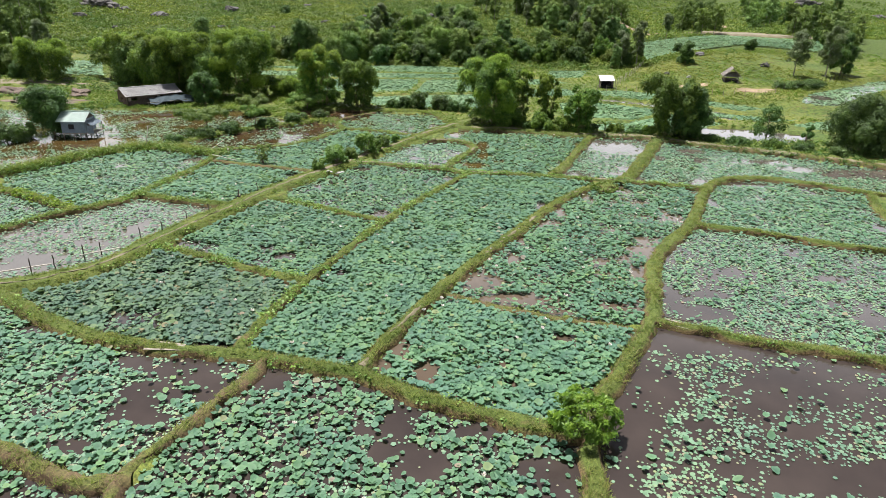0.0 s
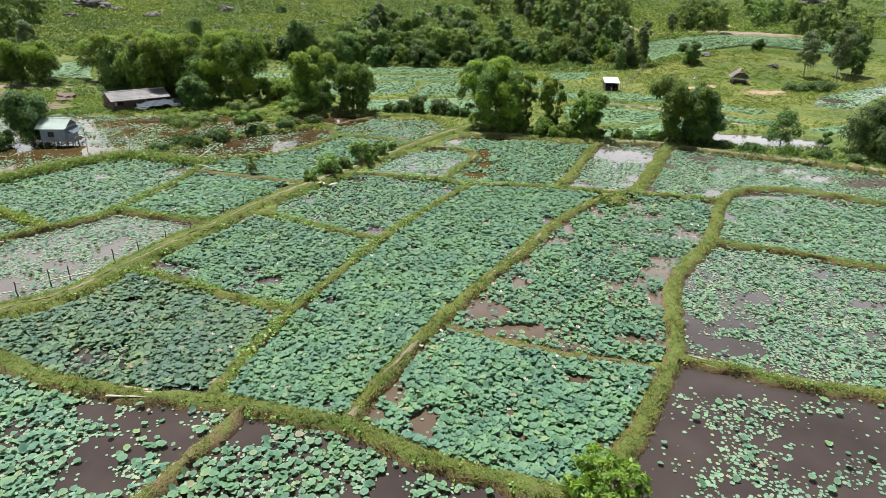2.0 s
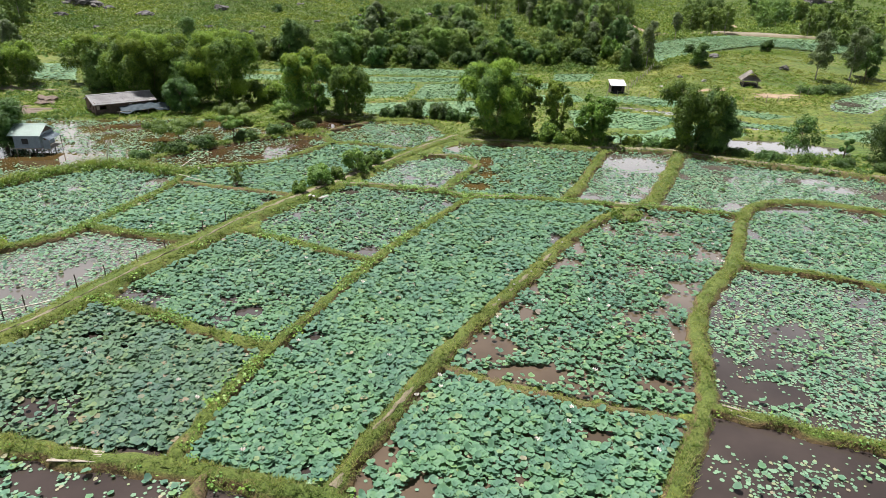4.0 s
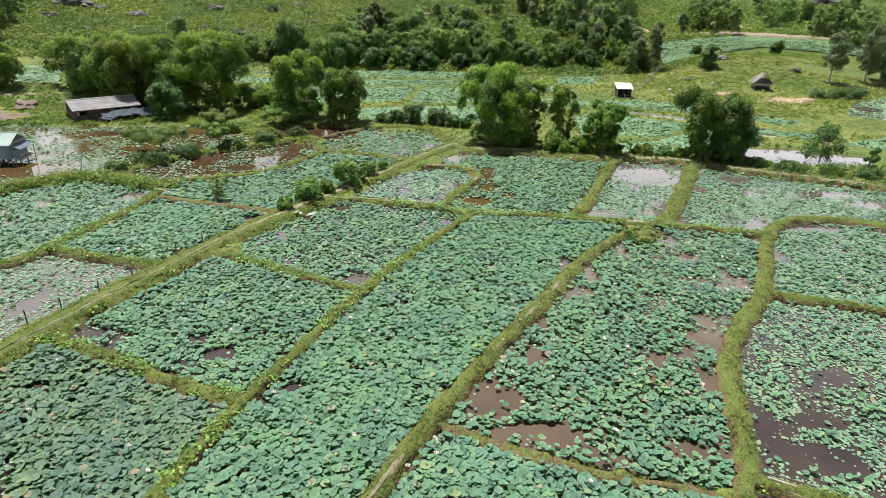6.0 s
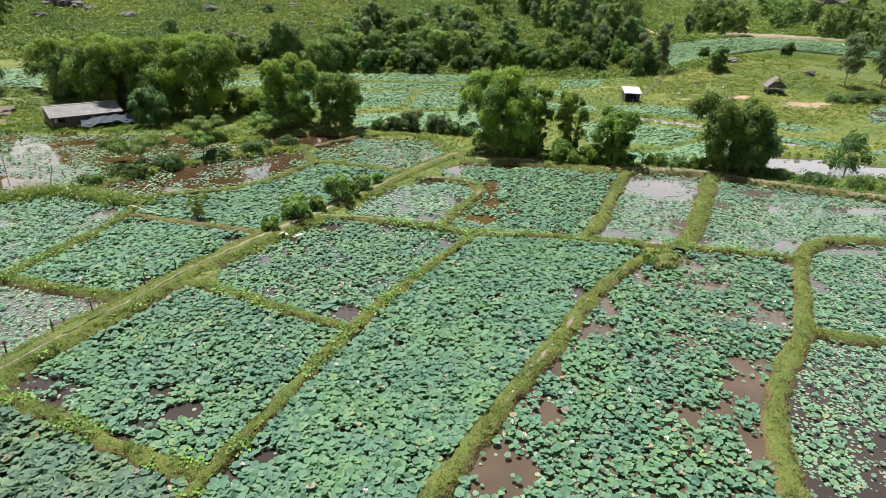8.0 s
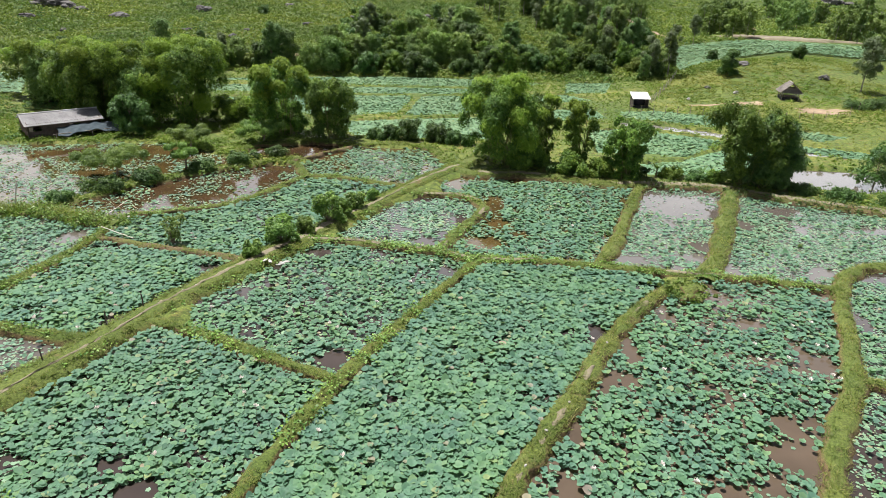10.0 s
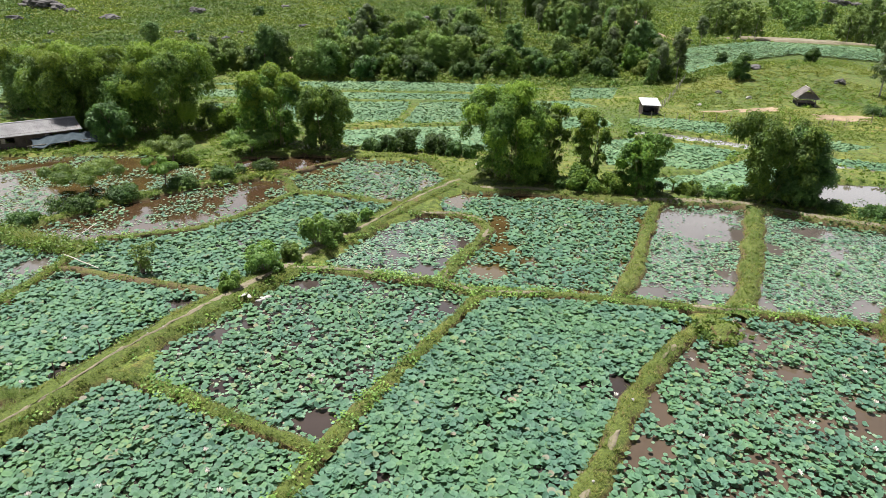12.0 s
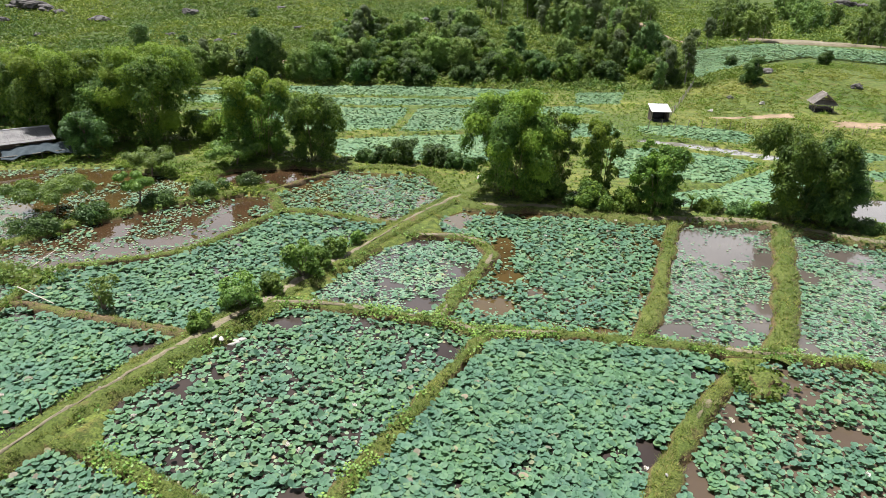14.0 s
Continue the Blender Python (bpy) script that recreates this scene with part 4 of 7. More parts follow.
def soil_patch(name, cx, cy, rx, ry, label, mat, turn=0.0, lift=0.06, rim=0.6):
    """A ragged bare patch that follows the land."""
    na, nr = 40, 6
    vs, fs = [], []
    ca, sa = math.cos(turn), math.sin(turn)
    for r in range(nr + 1):
        for k in range(na):
            a = 2 * math.pi * k / na
            e = 1 + rim * (float(vnoise(cx + 3 * math.cos(a), cy + 3 * math.sin(a), 1.1)) - 0.5) * 2
            q = r / nr * e
            dx, dy = rx * q * math.cos(a), ry * q * math.sin(a)
            x, y = cx + dx * ca - dy * sa, cy + dx * sa + dy * ca
            vs.append((x, y, float(terrain(x, y)) + (lift if r < nr else -0.05) + 0.12 * (float(vnoise(x, y, 0.8)) - 0.5)))
    for r in range(nr):
        for k in range(na):
            fs.append((r * na + k, r * na + (k + 1) % na, (r + 1) * na + (k + 1) % na, (r + 1) * na + k))
    return tagged(new(name, mesh_of(name, vs, fs, mat)), label, "bare soil", kind="structure")


# ---- lotus ----
def leaf_mesh(name, pos, rad, tilt, az, cup, mat, n_rim):
    """Round leaves: a hub and a wavy rim each, tilted and slightly cupped."""
    n = len(pos)
    spin = RNG.random(n) * 6.28
    rr = rad[:, None] * (1 + (0.09 if n_rim > 6 else 0.15) * (RNG.random((n, n_rim)) - 0.5) * 2)
    ang = spin[:, None] + np.arange(n_rim)[None] * 2 * np.pi / n_rim
    lx, ly = rr * np.cos(ang), rr * np.sin(ang)
    fold = RNG.normal(0, 0.12, n) * (cup > 0.03)
    lz = rad[:, None] * (cup[:, None] * (1 + 1.3 * (RNG.random((n, n_rim)) - 0.5)) + fold[:, None] * np.cos(2 * ang + spin[:, None] * 3))
    tx, ty = np.tan(tilt) * np.cos(az), np.tan(tilt) * np.sin(az)
    wx, wy = pos[:, 0:1] + lx, pos[:, 1:2] + ly
    wz = pos[:, 2:3] + lz + lx * tx[:, None] + ly * ty[:, None]
    v = np.empty((n, n_rim + 1, 3))
    v[:, 0] = pos
    v[:, 1:, 0], v[:, 1:, 1], v[:, 1:, 2] = wx, wy, wz
    if mat is M_FLOAT or (mat is M_FIELD and n_rim < 5):   # flat pads need no hub
        return mesh_of(name, v[:, 1:].reshape(-1, 3), np.arange(n * n_rim).reshape(n, n_rim), mat)
    base = (np.arange(n) * (n_rim + 1))[:, None]
    k = np.arange(n_rim)[None]
    f = np.stack([np.broadcast_to(base, (n, n_rim)), base + 1 + k, base + 1 + (k + 1) % n_rim], -1).reshape(-1, 3)
    me = mesh_of(name, v.reshape(-1, 3), f, mat)
    me.attributes.new("rim", "FLOAT", "POINT").data.foreach_set("value", np.tile(np.r_[0.0, np.ones(n_rim)], n).astype(np.float32))
    return me


BUND_LINES = [(curve(p, 1.2), w) for p, w, h, m in BUNDS.values()]


def scatter(poly, dens, bare, margin=0.12, cluster=0.5, seed_shift=0.0):
    """Leaf places in a pond, thinner in bare patches, none on bunds."""
    x0, y0 = np.min(poly, axis=0)
    x1, y1 = np.max(poly, axis=0)
    n = int((x1 - x0) * (y1 - y0) * dens * 3.6)
    x, y = RNG.uniform(x0, x1, n), RNG.uniform(y0, y1, n)
    keep = inside(x, y, poly)
    x, y = x[keep], y[keep]
    away = np.full(x.shape, 1e9)
    for line, w in BUND_LINES:
        if line[:, 0].max() < x0 - 3 or line[:, 0].min() > x1 + 3 or line[:, 1].max() < y0 - 3 or line[:, 1].min() > y1 + 3:
            continue
        away = np.minimum(away, seg_distance(x, y, [tuple(q) for q in line]) - w / 2)
    p = np.clip(smooth(cluster - 0.22, cluster + 0.14, fractal(x, y, 0.42, seed_shift)), 0.0, 1)
    for bx, by, rx, ry in bare:
        q = np.hypot((x - bx) / rx, (y - by) / ry) + 0.55 * (fractal(x, y, 0.9, 4) - 0.5)
        p = p * (0.03 + 0.97 * smooth(0.55, 1.15, q + 0.25 * (vnoise(x, y, 2.6, 3) - 0.5)))
    keep = (away > margin) & (RNG.random(x.shape) < p)
    return x[keep], y[keep], away[keep]


def lotus_bed(poly, dens, raised, bare, size=1.0, n_rim=8, cluster=0.36, tall=0.55, singles=None, label="", distant=False, old=False, level=WATER_LEVEL):
    x, y, away = scatter(poly, dens, bare, 0.10, cluster, seed_shift=len(bare) * 1.7 + raised)
    n = len(x)
    up = RNG.random(n) < raised * 0.70
    rad = np.where(up, RNG.normal(0.158, 0.040, n) * (1.12 if raised > 0.86 else 1.0), RNG.normal(0.125 if distant else 0.115 if raised > 0.6 else 0.082, 0.030, n)).clip(0.04, 0.34) * size
    lift = np.where(up, tall * (0.25 + 0.75 * RNG.random(n)) * (0.55 + 0.9 * fractal(x, y, 0.25, 7)), 0.012 + 0.03 * RNG.random(n))
    tilt = np.where(up, np.abs(RNG.normal(0, 0.26, n)).clip(0, 0.8), np.abs(RNG.normal(0, 0.03, n)))
    az = RNG.random(n) * 6.28
    cup = np.where(up, RNG.normal(0.24, 0.10, n).clip(0.05, 0.55), 0.02)
    pos = np.column_stack([x, y, level + lift])
    pick = np.zeros(n, bool)
    if singles:
        sx0, sx1, sy0, sy1, most = singles
        idx = np.flatnonzero((x > sx0) & (x < sx1) & (y > sy0) & (y < sy1))[:most]
        pick[idx] = True
    top = empty("lotus_bed", Matrix.Translation((*np.mean(poly, axis=0), level)))
    tagged(top, label, "lotus plants", kind="stuff")
    back = Matrix.Translation((*(-np.mean(poly, axis=0)), -level))
    for name, sel, mat in (("raised_leaves", up & ~pick, M_FIELD if distant else M_OLDLOTUS if old else M_LOTUS), ("floating_leaves", ~up & ~pick, M_FIELD if distant else M_FLOAT)):
        if sel.sum() < 3:
            continue
        ob = part_mesh(name, leaf_mesh(name, pos[sel], rad[sel], tilt[sel], az[sel], cup[sel], mat, n_rim if name == "raised_leaves" else 4 if distant or n_rim < 6 else 5), top)
        ob["kind"] = "stuff"
        ob.matrix_parent_inverse = back
    for k in np.flatnonzero(pick):
        ob = new("leaf", (RAISED_LEAF if up[k] else FLOATING_LEAF)[k % 4])
        ob.parent = top
        ob.matrix_parent_inverse = back
        ob.matrix_basis = Matrix.Translation(pos[k]) @ Euler((tilt[k] * math.cos(az[k]), tilt[k] * math.sin(az[k]), az[k] * 3)).to_matrix().to_4x4() @ Matrix.Diagonal((rad[k], rad[k], rad[k], 1))
    return top


def unit_leaf(cup, mat):
    one = np.ones(1)
    return leaf_mesh("leaf", np.zeros((1, 3)), one, 0 * one, 0 * one, one * cup, mat, 12)


RAISED_LEAF = [unit_leaf(c, M_LOTUS) for c in (0.05, 0.12, 0.18, 0.24)]
FLOATING_LEAF = [unit_leaf(0.02, M_FLOAT) for c in range(4)]
for key, (poly, dens, raised, bare, rusty) in PONDS.items():
    far, big = min(q[1] for q in poly) > 64, key in "abcdi"   # the leaves nearest the camera are the largest
    lotus_bed(poly, dens * (1.08 if far else 1.22 if big else 1.36) * (1.14 if raised > 0.8 else 1.0) * (1.5 if raised < 0.3 and dens > 8 else 1.0), raised * (0.76 if far else 1.0), bare, 1.02 if far else 0.92 if big else 0.86, 5 if far else 9, 0.30 if dens > 11 else 0.36 if dens > 7 else 0.50,
              0.29 if raised > 0.8 else 0.24, (7, 20, 18, 32, 260) if key == "d" else None,
              "dense lotus leaves standing above muddy pond water" if raised > 0.8 else "scattered lotus leaves floating on muddy pond water" if raised < 0.5 else "mixed standing and floating lotus leaves on a pond", old=key == "e")
lotus_bed(UPLAND_POND, 3.2, 0.1, [(100, 144, 4, 4), (70, 121, 3, 3)], 1.5, 5, 0.40, 0.05, None, "pale leaves and weeds floating on an upland pond", True, level=UPLAND_LEVEL)
for poly, dens, raised in FIELDS.values():
    lotus_bed(poly, dens * 3.6, raised * 0.50, [], 1.28, 5, 0.05, 0.08, None, "pale green lotus leaves covering a far field", True)

# ---- plants ----
def unit(a):
    return a / (np.linalg.norm(a, axis=1)[:, None] + 1e-9)


def foliage(blobs, n, size, aspect=1.6, droop=0.0, shell=0.5, seed=0, up=0.5, per=15):
    """Leaf sprays over a set of clumps (x, y, z, rx, ry, rz): each spray a small drooping pad of pointed leaves, gaps between."""
    rng = np.random.default_rng(seed)
    b = np.array(blobs, float)
    wgt = b[:, 3] * b[:, 4] + b[:, 3] * b[:, 5]
    ns = max(4, n // per)
    k = rng.choice(len(b), ns, p=wgt / wgt.sum())
    d = unit(rng.normal(size=(ns, 3)) + np.array([0, 0, 0.35]))
    inner = rng.random(ns) < 0.16
    r = np.where(inner, 0.25 + 0.35 * rng.random(ns), 0.45 + 0.5 * shell + 0.32 * rng.random(ns) + 0.25 * rng.random(ns) ** 5)
    centre = b[k, :3] + d * b[k, 3:6] * r[:, None]
    sn = unit(d * 1.0 + np.array([0, 0, up]) + rng.normal(size=(ns, 3)) * 0.20)
    sr = np.minimum(size * rng.uniform(1.3, 3.0, ns), 0.55 * b[k, 3]) * np.where(inner, 1.4, 1.0)
    j = np.repeat(np.arange(ns), per)
    m = ns * per
    a = unit(np.cross(sn, rng.normal(size=(ns, 3))))
    c = np.cross(sn, a)
    th, q = rng.random(m) * 6.283, np.sqrt(rng.random(m))
    out = a[j] * np.cos(th)[:, None] + c[j] * np.sin(th)[:, None]
    pos = centre[j] + out * (q * sr[j])[:, None] + sn[j] * (rng.normal(size=m) * 0.16 * sr[j])[:, None]
    pos[:, 2] -= (0.30 + 0.5 * droop) * sr[j] * q * q
    nor = unit(sn[j] + out * 0.45 * q[:, None] + rng.normal(size=(m, 3)) * 0.42)
    t = out + rng.normal(size=(m, 3)) * 0.5 + np.array([0, 0, -droop])
    t = unit(t - nor * (t * nor).sum(1)[:, None])
    w = np.cross(nor, t)
    s = size * (0.6 + 0.8 * rng.random(m))[:, None] * np.where(inner[j], 2.2, 1.0)[:, None]
    v = np.stack([pos - t * s * 0.45 + w * s * 0.5 / aspect, pos + t * s * 0.55, pos - t * s * 0.45 - w * s * 0.5 / aspect], 1)
    return v.reshape(-1, 3), np.arange(3 * m).reshape(m, 3)


def crown_part(blobs, n, size, mat, parent, aspect=1.6, droop=0.0, shell=0.5, seed=0, label="", name="crown"):
    v, f = foliage(blobs, int(n * (8.5 if size < 0.6 else 5.0)), size * (0.44 if size < 0.6 else 0.52), aspect, droop, shell, seed)
    return part_mesh(name, mesh_of(name, v, f, mat, False), parent, label)


def ring_blobs(rng, h, w, count, low=0.25, jag=0.2, top_heavy=0.0):
    """Clumps packed into an uneven egg of height h and width w."""
    out = []
    for k in range(count):
        f = (k + 0.5) / count
        z = h * (low + (0.97 - low) * f)
        spread = w / 2 * math.sin(math.pi * min(1, 0.16 + 0.78 * f ** (1 + top_heavy))) ** 0.7
        a = k * 2.4 + rng.uniform(-0.5, 0.5)
        q = spread * rng.uniform(0.30, 0.85)
        r = w * rng.uniform(0.11, 0.27)
        out.append((q * math.cos(a) + rng.uniform(-jag, jag) * w * 0.3, q * math.sin(a) + rng.uniform(-jag, jag) * w * 0.3, min(z, h - r * 0.7), r, r, r * rng.uniform(0.65, 0.95)))
    return out


def trunk_bm(blobs, h, r, rng, limbs=7, lean=0.0):
    bm = bmesh.new()
    top = Vector((lean * h, rng.uniform(-0.04, 0.04) * h, h * 0.62))
    random.seed(int(rng.integers(1e6)))
    rod(bm, (0, 0, -0.3), top, r, r * 0.35, 7, r * 0.5, 3)
    for b in list(rng.permutation(np.array(blobs)))[:limbs]:
        f = rng.uniform(0.4, 0.95)
        rod(bm, Vector((0, 0, 0)).lerp(top, f), Vector(b[:3]), r * 0.35, r * 0.08, 4, r * 0.6, 2)
    return bm


def broad_tree(h, w, seed, mat, n=2600, size=0.42, blobs=16, low=0.22, label="", category="tree", trunk=0.16, lean=0.0, top_heavy=0.0):
    rng = np.random.default_rng(seed)
    top = empty("tree")
    bl = ring_blobs(rng, h, w, blobs, low, 0.25, top_heavy)
    part("trunk", trunk_bm(bl, h, trunk, rng, 8, lean), M_PALEBARK if mat is M_EUCALYPT else M_BARK, top)
    crown_part(bl, n, size, mat, top, 1.35, 0.3, 0.5, seed)
    return tagged(top, label, category)


def bamboo(h, w, seed, culms=15, n=4200, label="", light_tips=True, size=0.50, bright=()):
    rng = np.random.default_rng(seed)
    random.seed(seed)
    top = empty("bamboo_clump")
    blobs, tips = [], []
    for k in range(culms):
        bm = bmesh.new()
        a = k * 2.399 + rng.uniform(-0.3, 0.3)
        base = Vector((math.cos(a), math.sin(a), 0)) * rng.uniform(0.1, 0.14) * w
        hh = h * rng.uniform(0.66, 0.98)
        reach = w * rng.uniform(0.12, 0.46)
        mid = base + Vector((math.cos(a) * reach * 0.35, math.sin(a) * reach * 0.35, hh * 0.6))
        tip = base + Vector((math.cos(a) * reach, math.sin(a) * reach, hh))
        rod(bm, base - Vector((0, 0, 0.3)), mid, 0.05, 0.04, 5, 0.05, 3)
        rod(bm, mid, tip, 0.04, 0.012, 5, 0.06, 3)
        part("culm", bm, M_CULM, top)
        r = w * rng.uniform(0.11, 0.21)
        blobs.append((tip.x, tip.y, tip.z - r * 0.8, r, r, r * 0.95))
        q = mid.lerp(tip, 0.55)
        side = rng.uniform(-1.2, 1.2, 2) * r
        blobs.append((q.x + side[0], q.y + side[1], q.z, r * 0.95, r * 0.95, r * 0.8))
        droop = tip + Vector((math.cos(a), math.sin(a), 0)) * r * 0.9
        blobs.append((droop.x, droop.y, tip.z - r * rng.uniform(1.6, 2.6), r * 0.75, r * 0.75, r * 0.9))
        for low in (0.35, 0.8) if w > 4 else (0.2, 0.45, 0.7, 0.95):
            q = base.lerp(mid, low + rng.uniform(-0.12, 0.12))
            out = r * rng.uniform(0.2, 1.6)
            blobs.append((q.x + math.cos(a) * out, q.y + math.sin(a) * out, max(q.z, r * 0.6), r * 0.75, r * 0.75, r * 0.6))
        # yellow-green tops: young foliage, and sun on the heads put into the colour
        if rng.random() < 0.62:
            tips.append((tip.x, tip.y, tip.z - r * 0.45, r * 1.08, r * 1.08, r * 0.75))
    tips += [(x, y, z, r, r, r * 0.75) for x, y, z, r in bright]
    crown_part(blobs, n, size, M_BAMBOO, top, 2.0, 0.7, 0.5, seed)
    if light_tips and tips:
        shoots = crown_part(tips, int(n * 0.05 * len(tips)), size, M_BRIGHT, top, 2.0, 0.7, 0.5, seed + 1, "yellow-green shoots, tinted lighter as sunlit tops", "shoot_foliage")
        shoots["kind"] = "stuff"
    return tagged(top, label or "tall bamboo clump with arching leafy tops", "bamboo")


def bush(h, w, seed, mat, n=700, size=0.26, label="leafy green bush on a grassy bund", category="bush"):
    rng = np.random.default_rng(seed)
    random.seed(seed)
    top = empty("bush")
    bl = ring_blobs(rng, h, w, 15, 0.10, 0.55)
    bm = bmesh.new()
    for b in bl:
        rod(bm, (rng.uniform(-0.1, 0.1), rng.uniform(-0.1, 0.1), -0.2), Vector(b[:3]), 0.03, 0.01, 5, 0.04, 2)
    part("stems", bm, M_BARK, top)
    crown_part(bl, n, size, mat, top, 1.6, 0.2, 0.35, seed)
    return tagged(top, label, category)


def flat_tree(h, w, seed, label):
    """A low tree with layered spreading sprays, its trunk leaning over the water."""
    rng = np.random.default_rng(seed)
    random.seed(seed)
    top = empty("tree")
    bl = []
    for k in range(13):
        a, q = k * 2.4, w * 0.5 * math.sqrt((k + 0.5) / 13)
        r = w * rng.uniform(0.11, 0.17)
        bl.append((q * math.cos(a), q * math.sin(a) * 0.8, h * rng.uniform(0.62, 0.95), r, r, r * 0.5))
    part("trunk", trunk_bm(bl, h, 0.11, rng, 11, 0.15), M_BARK, top)
    crown_part(bl, 2600, 0.30, M_SPRAY, top, 2.0, 0.2, 0.25, seed)
    return tagged(top, label, "tree")


M_BRIGHT_SOFT = leaf_material("soft_leaf", ((0.0, (0.080, 0.145, 0.028)), (0.6, (0.120, 0.195, 0.040)), (1.0, (0.165, 0.235, 0.055))), 0.5, 0.3, 0.2)


M_SAPLING = leaf_material("sapling_leaf", ((0.0, (0.082, 0.180, 0.018)), (0.6, (0.118, 0.232, 0.026)), (1.0, (0.170, 0.282, 0.040))), 0.5, 0.3, 0.25, patch=(1.6, (0.6, 0.7, 0.7), (1.35, 1.25, 1.1)))


def airy_tree(h, w, seed, label):
    """A young tree of many small separate sprays on thin forking branches."""
    rng = np.random.default_rng(seed)
    random.seed(seed)
    top = empty("tree")
    bl = []
    for k in range(46):
        a, q = k * 2.4, w * 0.5 * math.sqrt(rng.random())
        r = w * rng.uniform(0.05, 0.11)
        z = h * (0.20 + 0.62 * rng.random() * (1 - 0.55 * (q / (w * 0.5)) ** 2))
        bl.append((q * math.cos(a), q * math.sin(a), z, r * 1.2, r * 1.2, r * 0.6))
    part("trunk", trunk_bm(bl, h, 0.06, rng, 30, 0.05), M_BARK, top)
    crown_part(bl, 900, 0.27, M_SAPLING, top, 1.6, 0.2, 0.2, seed)
    return tagged(top, label, "tree")


def put(ob, x, y, turn=0.0, scale=1.0, sink=0.05):
    ob.matrix_world = Matrix.Translation((x, y, float(terrain(x, y)) - sink)) @ Euler((0, 0, turn)).to_matrix().to_4x4() @ Matrix.Diagonal((scale, scale, scale, 1))
    return ob


# along the far bank
put(bamboo(9.8, 7.2, 11, 15, 4600, "tall bamboo clump with arching leafy tops beside the far bank", bright=((-1.2, -3.0, 5.0, 1.1), (2.8, -2.8, 3.4, 1.3), (1.4, -1.0, 9.2, 1.4))), 6.0, 95.2)
put(bamboo(8.2, 3.6, 12, 9, 1500, "slender bamboo clump with pale yellow-green shoots"), 10.6, 95.6, 1.0)
put(bush(3.0, 4.0, 133, M_BAMBOO, 1500, 0.4, "leafy low bamboo growth beside a tall clump", "bamboo"), 9.2, 93.6)
put(bamboo(7.8, 3.0, 13, 9, 1500, "thin open bamboo clump beside the far bank"), 14.6, 93.4, 2.0)
put(bush(2.6, 3.6, 131, M_BAMBOO, 900, 0.4, "leafy low bamboo growth under a thin clump", "bamboo"), 13.4, 91.2)
put(bush(2.2, 3.0, 132, M_BAMBOO, 800, 0.4, "leafy low bamboo growth on the far bank", "bamboo"), 16.3, 90.6)
put(bamboo(6.6, 3.4, 14, 12, 2600, "compact dark bamboo clump on the far bank", False), 19.0, 90.4, 0.5)
put(broad_tree(7.2, 5.2, 15, M_BROAD, 4600, 0.40, 26, 0.06, "large dark-green tree on the far bank", trunk=0.26), 33.9, 89.0)
put(bush(3.4, 4.8, 152, M_BROAD, 1500, 0.34, "dense dark shrub under a large tree", "bush"), 33.0, 88.4)
put(bamboo(8.8, 5.4, 151, 13, 3200, "bamboo growing beside a large dark tree", False), 31.2, 89.4, 0.4)
put(broad_tree(7.4, 8.6, 16, M_BROAD, 4200, 0.40, 20, 0.08, "wide dark-green tree beside open water", trunk=0.22), 54.5, 82.8)
put(broad_tree(6.6, 8.0, 161, M_BROAD, 3200, 0.40, 18, 0.08, "wide dark-green tree beside a pond bank", trunk=0.2), 60.5, 79.2)
put(broad_tree(4.6, 4.8, 17, M_BROAD, 620, 0.34, 16, 0.12, "thin open dark-green tree by open water", trunk=0.09), 45.6, 90.2)
put(broad_tree(2.5, 1.5, 18, M_BROAD, 500, 0.28, 6, 0.3, "small dark stunted tree by open water", trunk=0.14), 49.4, 86.6)
# behind the field bank, west
put(bamboo(8.0, 4.8, 21, 13, 3600, "upright dark bamboo clump at a pond edge", False), -14.6, 105.2)
put(bamboo(9.4, 6.4, 22, 14, 3400, "loose bamboo clump with light green tops"), -21.0, 106.4, 0.7)
put(bamboo(3.4, 4.2, 221, 10, 1300, "low bamboo clump near a field", True), -24.5, 112.5, 0.3)
put(bamboo(12.0, 8.2, 23, 20, 5600, "very tall bamboo clump with drooping bright tops", bright=((-2.6, -3.6, 6.2, 1.5), (0.4, -3.8, 6.4, 1.4), (3.4, -2.4, 3.4, 1.5))), -35.6, 111.5)
put(bamboo(11.0, 7.6, 24, 18, 5000, "very tall bamboo clump behind the long house"), -44.4, 113.0, 1.4)
put(bamboo(8.8, 7.4, 25, 16, 4400, "tall bamboo clump behind the long house"), -51.0, 114.5, 2.2)
put(bamboo(10.4, 6.6, 255, 15, 4200, "tall dark bamboo clump behind the long house"), -47.6, 111.6, 0.9)
put(bamboo(10.6, 6.4, 256, 15, 4200, "tall bamboo clump with bright rounded tops"), -40.2, 111.8, 2.4)
put(bamboo(8.0, 7.4, 258, 14, 3400, "bamboo clump beside cleared land"), -74.0, 119.5, 2.0)
put(bamboo(9.6, 8.0, 252, 15, 3800, "tall bamboo clump at the foot of the hill"), -58.5, 122, 2.9)
put(bamboo(9.2, 8.0, 253, 15, 3800, "tall bamboo clump at the foot of the hill"), -62.5, 127, 0.4)
put(bamboo(3.6, 5.0, 254, 11, 1500, "low bamboo clump at the foot of the hill"), -29.4, 114.0, 1.1)
put(broad_tree(5.2, 4.6, 26, M_BROAD, 1900, 0.36, 13, 0.1, "small bushy tree beside the long house", trunk=0.12), -39.6, 103.6)
put(broad_tree(5.9, 6.8, 27, M_BROAD, 3200, 0.38, 18, 0.08, "spreading dark-green tree beside the stilt hut", trunk=0.2), -52.0, 82.2)
